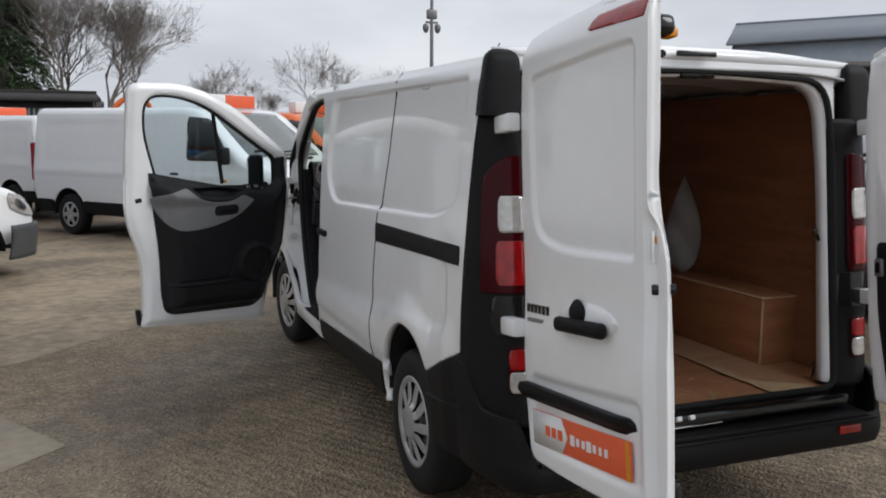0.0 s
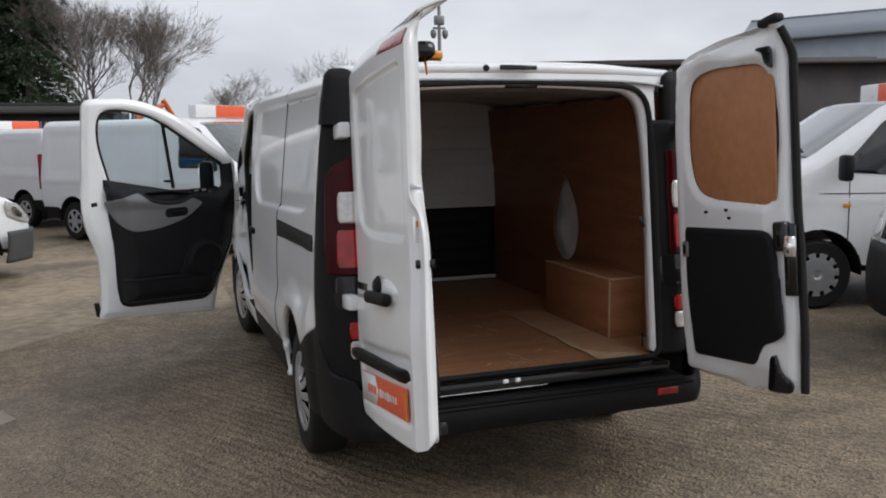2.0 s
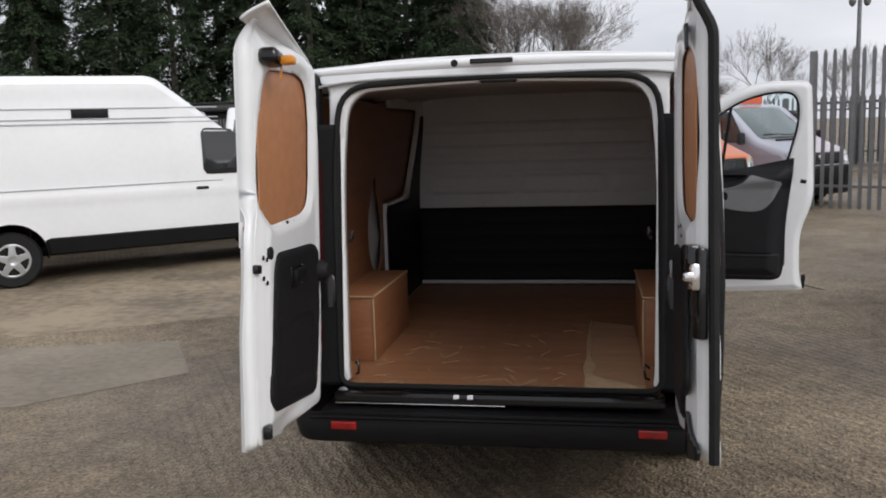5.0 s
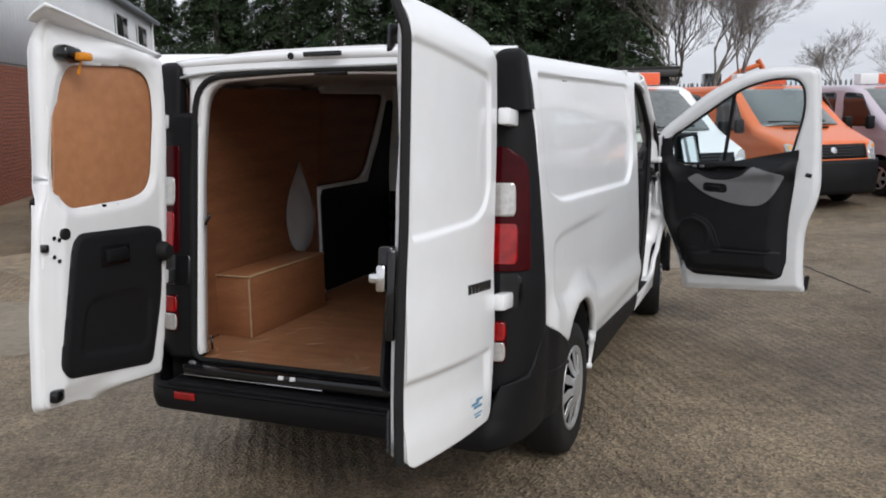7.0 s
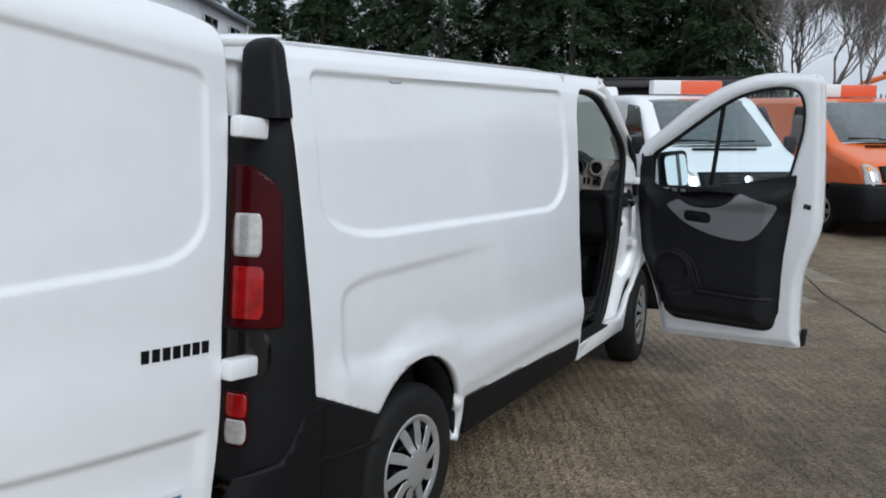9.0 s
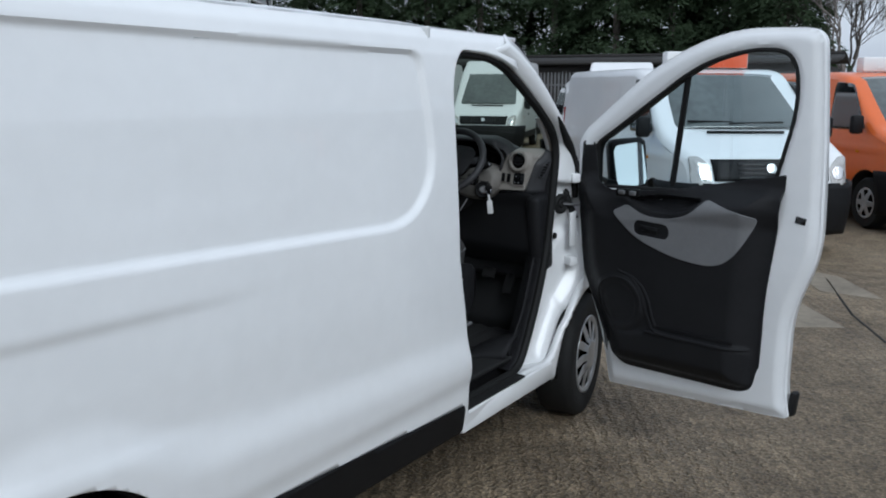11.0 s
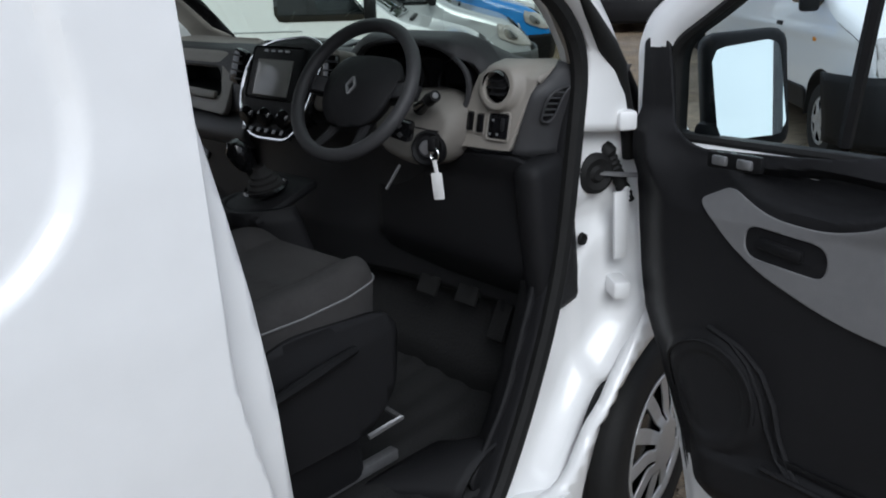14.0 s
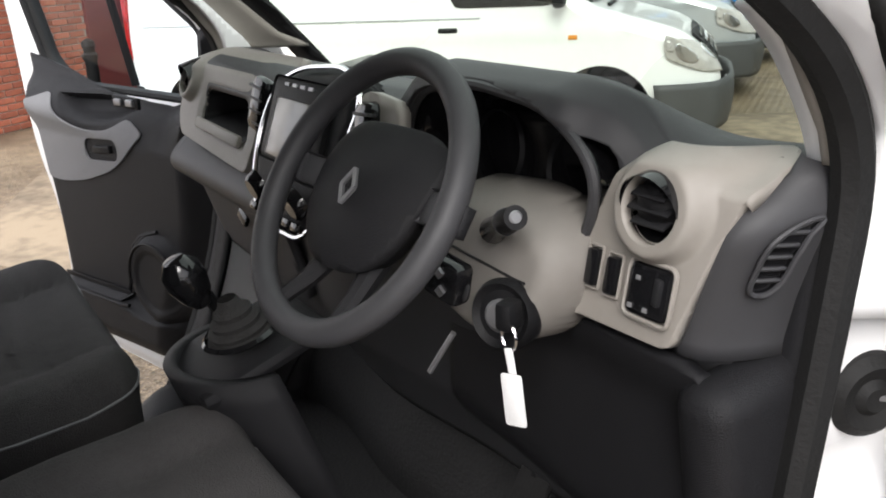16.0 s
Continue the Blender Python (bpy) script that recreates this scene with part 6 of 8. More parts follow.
# centre stack: it leans back with the dash, a bright line round its edge
STACK = [(-0.176, 1.345), (-0.168, 1.400), (-0.138, 1.445), (-0.055, 1.474), (0.085, 1.486), (0.150, 1.470), (0.172, 1.435), (0.150, 1.350), (0.120, 1.250), (0.080, 1.215), (-0.060, 1.212), (-0.110, 1.228), (-0.158, 1.275)]
ST_R = [0.03, 0.03, 0.03, 0.04, 0.03, 0.02, 0.02, 0.05, 0.04, 0.03, 0.03, 0.03, 0.03]
f_stack = inside(fillet(STACK, ST_R))
st_y = lambda z: 3.484 + 0.38 * (np.asarray(z) - 1.221)
ST_TILT = -20.8
stack = part("centre_console", sheet(f_stack, lambda x, z: (x, st_y(z) + 0.02 * smooth(0.02, 0.0, f_stack(x, z)), z), steps(-0.19, 0.19, 44), steps(1.20, 1.50, 44)), TRIM, dash, "dark centre console with screen", solid=0.06, offset=-1)
rim_pts = fillet(STACK, ST_R)
part("stack_trim", tube([(x, float(st_y(z)) + 0.004, z) for x, z in rim_pts], 0.0048, 6, closed=True), CHROME, stack, "thin bright trim line")
part("radio", box(0.235, 0.012, 0.150, pose(-0.018, float(st_y(1.387)) - 0.004, 1.387, ST_TILT), 0.012), BLACK, stack, "gloss black radio unit")
part("touch_screen", box(0.160, 0.004, 0.104, pose(-0.020, float(st_y(1.376)) - 0.0115, 1.376, ST_TILT), 0.004), material("grey_lcd_screen", (0.28, 0.27, 0.26), 0.15, vary=0.05), stack, "blank grey touch screen")
for k in range(4):
    part("radio_key", box(0.018, 0.004, 0.006, pose(-0.070 + 0.032 * k, float(st_y(1.446)) - 0.0115, 1.447, ST_TILT)), DULL_STEEL, stack)
for x in (-0.105, -0.020, 0.065):
    part("heater_knob", lathe([(0, 0.022), (0.020, 0.022), (0.026, 0.016), (0.030, 0)], 20, Matrix.Translation((x, float(st_y(1.272)) - 0.002, 1.272)) @ pose(0, 0, 0, 110)), GLOSS_BLACK, stack, "black heater knob")
for k in range(6):
    part("stack_key", box(0.028, 0.006, 0.014, pose(-0.110 + 0.036 * k, float(st_y(1.232)) - 0.003, 1.234, ST_TILT), 0.002), GLOSS_BLACK, stack)
for x, lean in ((-0.232, 20), (0.190, -12)):
    vent = part("centre_vent", box(0.062, 0.03, 0.105, pose(x, 3.600, 1.418, -12, lean * 0.6, 0), 0.014), GLOSS_BLACK, dash, "slatted black centre vent")
    for k in range(4):
        part("vent_slat", box(0.054, 0.012, 0.005, pose(x, 3.584 + 0.004 * k, 1.386 + 0.022 * k, -12, lean * 0.3, 0), 0.001), DASH, vent)
part("vent_surround", sheet(inside(fillet([(0.12, 1.32), (0.135, 1.455), (0.17, 1.485), (0.27, 1.475), (0.285, 1.32)], 0.02)), lambda x, z: (x, 3.590 + 0.2 * (z - 1.36), z), steps(0.11, 0.29, 10), steps(1.31, 1.50, 10)), DASH_LIGHT, dash, solid=0.02, offset=-1)

# gear lever and console below
cons = part("gear_console", sheet(None, lambda u, v: (0.0 + (0.105 + 0.10 * v) * np.sin((u - 0.5) * math.pi) , 3.40 + 0.20 * v + 0.11 * (1 - np.cos((u - 0.5) * math.pi)) - 0.04, 1.118 - 0.65 * v), steps(0, 1, 20), steps(0, 1, 16)), TRIM, van, "black gear lever console", solid=0.02)
part("console_top", box(0.19, 0.22, 0.03, pose(0.0, 3.47, 1.122, 18), 0.014), TRIM, cons)
gait = bmesh.new()
lathe([(0.050, 0.0), (0.052, 0.006), (0.044, 0.012), (0.047, 0.019), (0.037, 0.025), (0.039, 0.033), (0.029, 0.039), (0.030, 0.047), (0.020, 0.054), (0.014, 0.068)], 24, Matrix.Translation((0.024, 3.455, 1.15)) @ pose(0, 0, 0, 14), gait)
part("gaiter", gait, FABRIC_RIB, cons, "black leathercloth gaiter")
part("gaiter_ring", lathe([(0.053, 0), (0.061, 0.007), (0.055, 0.012)], 28, Matrix.Translation((0.024, 3.455, 1.152)) @ pose(0, 0, 0, 14)), GLOSS_BLACK, cons)
part("lever_rod", tube([(0.0, 3.45, 1.16), (-0.005, 3.40, 1.25)], 0.010, 8), BLACK, cons)
part("gear_knob", lathe([(0.0, 0.085), (0.016, 0.082), (0.029, 0.066), (0.031, 0.045), (0.024, 0.018), (0.014, 0.0)], 24, Matrix.Translation((0.020, 3.405, 1.215)) @ pose(0, 0, 0, 24)), GLOSS_BLACK, cons, "gloss black gear knob")

# steering wheel and column
WC = Vector((0.477, 3.419, 1.378))
tiltm = Matrix.Translation(WC) @ pose(0, 0, 0, 0, 0, 4.5) @ pose(0, 0, 0, 55.5)       # local z: towards the driver
steer = new("steering_wheel")
steer.parent = van
steer.matrix_basis = tiltm
steer["label"] = "black three-spoke steering wheel"
rim = bmesh.new()
tube([(0.168 * math.cos(radians(a)), 0.167 * math.sin(radians(a)), 0.030) for a in range(0, 360, 6)], 0.0165, 12, closed=True, bm=rim)
part("rim", rim, DASH, steer, "grained black rim")
part("airbag", sheet(inside(fillet([(-0.118, 0.052), (-0.088, 0.092), (0.088, 0.092), (0.118, 0.052), (0.095, -0.045), (0.05, -0.090), (-0.05, -0.090), (-0.095, -0.045)], 0.035)), lambda x, y: (x, y, 0.008 + 0.032 * (1 - (x / 0.13) ** 2 - (y / 0.115) ** 2)), steps(-0.125, 0.125, 24), steps(-0.10, 0.10, 20)), TRIM, steer, "black airbag cover", solid=0.035)
for s_ in (1, -1):
    part("spoke", sheet(None, lambda u, v, s_=s_: (s_ * (0.080 + 0.100 * u), 0.012 - 0.004 * u + 0.030 * (v - 0.5) * (1.5 - 0.4 * u), -0.008 + 0.036 * u), steps(0, 1, 8), steps(0, 1, 4), flip=s_ < 0), TRIM, steer, solid=0.016)
    part("lower_spoke", tube([(s_ * 0.040, -0.06, -0.012), (s_ * 0.050, -0.11, 0.004), (s_ * 0.062, -0.157, 0.028)], [0.016, 0.012, 0.009], 8), TRIM, steer)
    part("spoke_insert", box(0.045, 0.040, 0.006, pose(s_ * 0.122, 0.013, 0.016, 0, -18 * s_, 0), 0.008), DASH, steer, "grey spoke insert")
badge = bmesh.new()
for a, b in (((0, 0.021), (0.013, 0)), ((0.013, 0), (0, -0.021)), ((0, -0.021), (-0.013, 0)), ((-0.013, 0), (0, 0.021))):
    tube([(a[0], a[1] + 0.004, 0.042), (b[0], b[1] + 0.004, 0.042)], 0.0036, 6, bm=badge)
part("diamond_badge", badge, DULL_STEEL, steer, "dull steel diamond badge")
SHROUD = inside(fillet([(0.375, 1.385), (0.350, 1.300), (0.400, 1.235), (0.515, 1.210), (0.600, 1.226), (0.640, 1.285), (0.648, 1.345), (0.615, 1.385), (0.535, 1.400)], 0.04))
col = part("column_shroud", sheet(SHROUD, lambda x, z: (x, 3.640 + 0.30 * (z - 1.30) - 0.088 * np.sqrt(np.clip(1 - (1 - np.clip(SHROUD(x, z) / 0.034, 0, 1)) ** 2, 0, 1)), z), steps(0.34, 0.69, 50), steps(1.20, 1.41, 36)), SHROUD_SHADED, van, "warm grey steering column shroud", solid=0.01)
part("shroud_seam", tube([(x, 3.5515 + 0.30 * (z - 1.30), z) for x, z in ((0.42, 1.320), (0.50, 1.316), (0.58, 1.312), (0.60, 1.312))], 0.0018, 5), TRIM, col)
ign = part("ignition_barrel", lathe([(0.040, -0.01), (0.044, 0.02), (0.038, 0.030), (0.030, 0.024), (0.0, 0.026)], 28, Matrix.Translation((0.574, 3.556, 1.268)) @ pose(0, 0, 0, 78, 0, 22)), BLACK, col, "dark ignition surround")
part("ignition_lock", lathe([(0, 0.036), (0.014, 0.036), (0.020, 0.030), (0.020, 0.02)], 20, Matrix.Translation((0.574, 3.556, 1.268)) @ pose(0, 0, 0, 78, 0, 22)), DULL_STEEL, ign)
stalk = part("wiper_stalk", tube([(0.535, 3.560, 1.360), (0.570, 3.545, 1.378), (0.590, 3.538, 1.388)], [0.017, 0.013, 0.016], 12), GLOSS_BLACK, col, "black control stalk")
part("stalk_end", tube([(0.588, 3.539, 1.387), (0.618, 3.530, 1.401)], [0.015, 0.014], 14), BLACK, stalk)
part("stalk_face", lathe([(0, 0.002), (0.006, 0.002), (0.008, 0)], 16, Matrix.Translation((0.618, 3.530, 1.401)) @ pose(0, 0, 0, 0, 78, -12)), DULL_STEEL, stalk)
part("audio_stalk", box(0.055, 0.03, 0.05, pose(0.555, 3.480, 1.325, 0, 12, 10), 0.008), GLOSS_BLACK, col, "black audio control pod")
for k in range(2):
    part("audio_key", box(0.010, 0.004, 0.010, pose(0.562, 3.464, 1.315 + 0.022 * k, 0, 45, 10)), DULL_STEEL, col)
part("column_lever", tube([(0.50, 3.52, 1.225), (0.47, 3.50, 1.165)], 0.004, 6), DULL_STEEL, col)

# key with its paper tag hanging from the ignition
key = thing("ignition_key", "ignition key with a white paper tag hanging in the lock", "key", pose(0, 0, 0))
part("key_head", box(0.022, 0.03, 0.034, pose(0.573, 3.518, 1.258, 0, 0, 20), 0.006), BLACK, key)
part("key_ring", tube([(0.580 + 0.013 * math.sin(radians(a)), 3.512, 1.235 + 0.016 * math.cos(radians(a))) for a in range(0, 360, 20)], 0.0022, 6, closed=True), CHROME, key, "split ring")
part("tag_strap", box(0.010, 0.003, 0.034, pose(0.585, 3.510, 1.206, 0, -10, 20), 0.001), PAPER, key)
part("paper_tag", box(0.027, 0.004, 0.064, pose(0.592, 3.508, 1.162, 0, -6, 20), 0.003), PAPER, key, "white paper tag")

# pedals
for nm, x, z, lab in (("accelerator", 0.625, 0.74, "black accelerator pedal"), ("brake_pedal", 0.505, 0.785, "black brake pedal"), ("clutch_pedal", 0.355, 0.78, "black clutch pedal")):
    arm = part(nm, tube([(x - 0.02, 3.86, z + 0.32), (x - 0.01, 3.80, z + 0.12), (x, 3.755, z + 0.02)], 0.010, 6), BLACK, van, lab)
    part("pedal_pad", box(0.055 if nm == "accelerator" else 0.075, 0.016, 0.12 if nm == "accelerator" else 0.06, pose(x, 3.745, z, -30), 0.006), RUBBER, arm)

# seats
def cushion(x0, x1, y0, y1, top, bolster):
    """A stuffed cushion: rounded plan, raised side bolsters, rolled edge and a skirt."""
    bm, prev = bmesh.new(), None
    cx, cy, hx, hy = (x0 + x1) / 2, (y0 + y1) / 2, (x1 - x0) / 2, (y1 - y0) / 2
    rows = [(k / 16 * 0.86, 0.0) for k in range(1, 17)] + [(0.86 + 0.14 * math.sin(radians(a)), 0.065 * (1 - math.cos(radians(a)))) for a in (15, 30, 45, 60, 75, 90)] + [(0.99, 0.10), (0.985, 0.15)]
    centre = bm.verts.new((cx, cy, top))
    for q, drop in rows:
        ring = []
        for k in range(72):
            a = 2 * math.pi * k / 72
            c, s = math.cos(a), math.sin(a)
            ex = 0.36
            x, y = q * math.copysign(abs(c) ** ex, c), q * math.copysign(abs(s) ** ex, s)
            wing = bolster * float(smooth(0.45, 0.80, abs(x))) - 0.008 * float(smooth(0.03, 0.0, abs(abs(x) - 0.52))) - 0.008 * float(smooth(0.035, 0.0, abs(y - 0.15))) * (abs(x) < 0.52)
            front = 0.018 * float(smooth(0.2, 0.8, y)) - 0.02 * float(smooth(0.2, -0.6, y))
            ring.append(bm.verts.new((cx + hx * x, cy + hy * y, top + wing + front - drop)))
        for k in range(72):
            j = (k + 1) % 72
            bm.faces.new((prev[k], prev[j], ring[j], ring[k])) if prev else bm.faces.new((centre, ring[k], ring[j]))
        prev = ring
    bmesh.ops.recalc_face_normals(bm, faces=bm.faces)
    return bm


def seat(label, x0, x1, y0, y1, top, belts):
    s = new("seat")
    s.parent = van
    s["label"] = label
    part("seat_cushion", cushion(x0, x1, y0, y1, top, 0.028), FABRIC, s, "black fabric cushion", angle=80)
    cxm, cym = (x0 + x1) / 2, (y0 + y1) / 2
    rim = []
    for k in range(48):
        a = 2 * math.pi * k / 48
        c, q = math.cos(a), math.sin(a)
        ux, uy = math.copysign(abs(c) ** 0.36, c), math.copysign(abs(q) ** 0.36, q)
        rim.append((cxm + ((x1 - x0) / 2 + 0.001) * ux, cym + ((y1 - y0) / 2 + 0.001) * uy, top - 0.052 + 0.028 * float(smooth(0.45, 0.80, abs(ux))) + 0.018 * float(smooth(0.2, 0.8, uy))))
    part("seat_seam", tube(rim, 0.0025, 5, closed=True), GREY_TRIM, s, "grey piping seam")
    part("seat_base", box(x1 - x0 - 0.06, y1 - y0 - 0.12, top - 0.70, pose((x0 + x1) / 2, (y0 + y1) / 2 - 0.02, 0.48 + (top - 0.66) / 2), 0.03), TRIM, s, "black seat plinth")
    def back(u, v):
        x = x0 + (x1 - x0) * u
        e = np.minimum(np.minimum(u, 1 - u) * (x1 - x0), np.minimum(v, 1 - v) * 0.7)
        puff = 0.05 * np.sqrt(np.clip(1 - (1 - np.clip(e / 0.06, 0, 1)) ** 2, 0, 1)) + 0.03 * smooth(0.28, 0.06, np.minimum(u, 1 - u))
        return x, y0 + 0.04 - 0.12 * v + puff, top - 0.02 + 0.66 * v
    part("backrest", sheet(None, back, steps(0, 1, 26), steps(0, 1, 26), flip=True), FABRIC, s, "black fabric backrest", solid=0.08)
    for hx in ([(x0 + x1) / 2] if x1 - x0 < 0.7 else [x0 + 0.24, x1 - 0.24]):
        part("headrest", box(0.26, 0.10, 0.17, pose(hx, y0 - 0.07, top + 0.75), 0.04, 3), FABRIC, s, "black headrest")
    return s


drv = seat("black fabric driver's seat", 0.16, 0.665, 2.80, 3.31, 1.005, True)
part("seat_side_cover", sheet(inside(fillet([(2.78, 0.66), (2.80, 0.88), (3.00, 0.955), (3.14, 0.945), (3.30, 0.93), (3.285, 0.74), (3.20, 0.66)], 0.05)), lambda y, z: (0.690 - 0.012 * smooth(0.88, 0.93, z), y, z), steps(2.76, 3.32, 24), steps(0.64, 0.97, 14)), TRIM, drv, "black plastic seat side cover", solid=0.02)
part("height_lever", tube([(0.705, 2.90, 0.845), (0.71, 3.05, 0.875), (0.70, 3.16, 0.885)], [0.012, 0.014, 0.010], 8), BLACK, drv)
part("slide_bar", tube([(0.62, 3.25, 0.60), (0.64, 3.34, 0.62), (0.50, 3.36, 0.62)], 0.008, 6), DULL_STEEL, drv)
for k in range(2):
    part("seat_rail", box(0.03, 0.50, 0.03, pose(0.24 + 0.36 * k, 3.10, 0.505), 0.005), DULL_STEEL, drv)
seat("black fabric double passenger seat", -0.80, -0.01, 2.80, 3.245, 0.985, False)
part("folded_table_slot", box(0.12, 0.07, 0.03, pose(-0.60, 2.92, 1.022), 0.012), TRIM, van)
SHIFT = Vector((0.014, -0.022, -0.024))
for ob in van.children:
    if ob not in before_cab and ob.name.split(".")[0] in ("dashboard", "gear_console", "column_shroud"):
        ob.location = ob.location + SHIFT
for ob in dash.children:
    if ob.name.split(".")[0] in ("centre_vent", "vent_surround", "top_tray"):
        ob.location = ob.location + Vector((0.0, -0.016, 0.0))
stack.location = -SHIFT
cons.location = cons.location + Vector((0.136, -0.093, -0.006))
key.location = key.location + SHIFT + Vector((0.046, -0.001, 0.033))
for ob in (light, endcap):
    ob.location = ob.location + Vector((0.004, 0.012, -0.003))


# ---- parked vans round the yard ----
def small_wheel(parent, x, y, side, spokes=6, r=0.33):
    R = 0.228 if spokes == 11 else 0.205
    w = new("wheel")
    w.parent = parent
    part("tyre", lathe([(0.20, -0.10), (r - 0.03, -0.10), (r, -0.06), (r, 0.06), (r - 0.03, 0.10), (0.20, 0.095)], 32), RUBBER, w)
    def holes(a, rr):
        k = np.round(a / (2 * math.pi / spokes))
        loc = a - k * 2 * math.pi / spokes
        if spokes == 11:
            return np.minimum(-np.minimum(0.020 - np.abs(loc) * rr, 0.026 - np.abs(rr - 0.186)), R - rr)
        d = np.minimum((0.34 * 6 / spokes * smooth(0.04, 0.16, rr) - np.abs(loc)) * rr, np.minimum(rr - 0.085, 0.172 - rr))
        return np.minimum(-d, 0.205 - rr)
    cap = sheet(holes, lambda a, rr: (rr * np.cos(a), rr * np.sin(a), 0.085 + 0.02 * np.cos(rr / R * 1.5) - 0.014 * smooth(0.045, 0.03, rr)), steps(0, 2 * math.pi, 132 if spokes == 11 else 72), steps(0, R, 22 if spokes == 11 else 12))
    bmesh.ops.remove_doubles(cap, verts=cap.verts, dist=1e-4)
    part("wheel_trim", cap, HUB, w, solid=0.006)
    part("rim", lathe([(0, 0.05), (0.20, 0.06), (0.203, -0.09)], 28), GLOSS_BLACK, w)
    w.matrix_basis = pose(x, y, r, 0, 90 * side, 0)
    return w


def parked_van(label, m, shape, paint, length, width, height, group="parked vans", nose=(), glass=(), axles=(), bumper=BLACK, sign=False, spokes=6, cladding=True):
    """A parked van; local y runs from its tail to its nose, z up from the ground."""
    v = thing("parked_van", label, "van", m, group)
    L, H, hw = length, height, width / 2
    pts = [(0.06, 0.38), (0.0, 0.9), (0.13, H - 0.06), (0.22, H)] + [(L + a, z) for a, z in nose] + [(L - 0.02, 0.30)]
    out = fillet(pts, [0.02, 0.2, 0.08, 0.1] + [0.12] * len(nose) + [0.03])
    n = len(out)
    r = 0.10

    def squeeze(x, y, z):
        k = 1 - 0.10 * np.clip((z - 1.0) / (H - 0.9), 0, 1) ** 1.6 - 0.05 * np.clip((0.6 - z) / 0.4, 0, 1)
        k = k * (1 - 0.17 * np.clip((y - (L - 0.9)) / 0.9, 0, 1) ** 2.4) * (1 - 0.04 * np.clip((0.3 - y) / 0.3, 0, 1) ** 2)
        return x * k, y, z

    lead = sorted((z, y) for y, z in out if y > L - 1.3 and 0.3 < z < 1.4)

    def nose_place(x, z, off):
        """A place on the skin of the nose."""
        x, z = np.asarray(x, float) + 0 * np.asarray(z, float), np.asarray(z, float)
        y = np.interp(z, [p[0] for p in lead], [p[1] for p in lead])
        e = np.clip((np.abs(x) - (hw - r)) / r, 0, 1)
        x, y, z = squeeze(x, y - r * (1 - np.sqrt(1 - e * e)), z)
        return x, y + off * 0.8, z + off * 0.5

    cuts = []
    for ay in axles:
        cuts.append(disc(ay, 0.36, 0.40))
    # body shell: strip round the outline with rounded shoulders
    bm = bmesh.new()
    rings = []
    xs_ = [(-hw, r)] + [(-hw + r - r * math.sin(t), r - r * math.cos(t)) for t in (radians(60), radians(30))] + [(-hw + r + (2 * hw - 2 * r) * k / 10, 0.0) for k in range(11)] + [(hw - r + r * math.sin(t), r - r * math.cos(t)) for t in (radians(30), radians(60))] + [(hw, r)]
    ctr = Vector((sum(p[0] for p in out) / n, sum(p[1] for p in out) / n))
    for i, p in enumerate(out):
        a, b = Vector(out[i - 1]), Vector(out[(i + 1) % n])
        d = (b - a).normalized()
        nrm = Vector((-d.y, d.x))
        if nrm.dot(Vector(p) - ctr) < 0:
            nrm = -nrm
        ring = []
        for x, dep in xs_:
            q = Vector(p) - nrm * dep
            ring.append(bm.verts.new([float(c) for c in squeeze(x, q.x, q.y)]))
        rings.append(ring)
    for i in range(n):
        a, b = rings[i], rings[(i + 1) % n]
        if i == n - 1:
            continue
        for k in range(len(xs_) - 1):
            bm.faces.new((a[k], b[k], b[k + 1], a[k + 1]))
    bmesh.ops.recalc_face_normals(bm, faces=bm.faces)
    shell = part("body", bm, paint, v)
    f_in = inside(out)
    f_side = lambda y, z: f_in(y, z) - r + 0.004
    def relief(y, z):
        return 0.012 * smooth(0.03, 0.0, np.abs(z - 1.02)) - 0.010 * smooth(-0.01, 0.03, np.minimum(np.minimum(y - 0.35, L - 2.5 - y), np.minimum(z - 1.12, H - 0.22 - z)))
    for s in (1, -1):
        part("side_panel", sheet(less(f_side, *cuts), lambda y, z, s=s: squeeze(s * (hw + relief(y, z)), y, z), steps(0, L, 70), steps(0.3, H, 36), flip=s < 0), paint, v)
        if cladding:
            part("side_cladding", sheet(less(inside([(0.12, 0.36), (0.12, 0.56), (L - 0.9, 0.56), (L - 0.9, 0.36)]), *cuts), lambda y, z, s=s: squeeze(s * (hw + 0.012), y, z), steps(0.1, L - 0.88, 50), steps(0.34, 0.58, 6), flip=s < 0), BLACK, v, solid=0.02)
        for ay in axles:
            bm = bmesh.new()
            prev = None
            for k in range(15):
                a = radians(-5 + 190 * k / 14)
                ring = [bm.verts.new((s * x, ay + 0.40 * math.cos(a), 0.36 + 0.40 * math.sin(a))) for x in (hw - 0.01, 0.45)]
                if prev:
                    bm.faces.new((prev[0], prev[1], ring[1], ring[0]))
                prev = ring
            part("arch_liner", bm, BLACK, v, solid=0.01)
            small_wheel(v, s * (hw - 0.115), ay, s, spokes=spokes)
        for poly in glass:
            part("side_window", sheet(inside(fillet([(L + a, z) for a, z in poly], 0.06)), lambda y, z, s=s: squeeze(s * (hw + 0.006), y, z), steps(L + min(a for a, z in poly) - 0.02, L + max(a for a, z in poly) + 0.02, 16), steps(0.9, H, 20), flip=s < 0), DARK_GLASS, v, "dark side window", solid=0.008)
        dy = L + nose[-3][0] if len(nose) > 3 else L - 1
        part("door_handle", box(0.025, 0.16, 0.04, pose(s * (hw + 0.006), L - 2.15, 1.05), 0.01), BLACK, v)
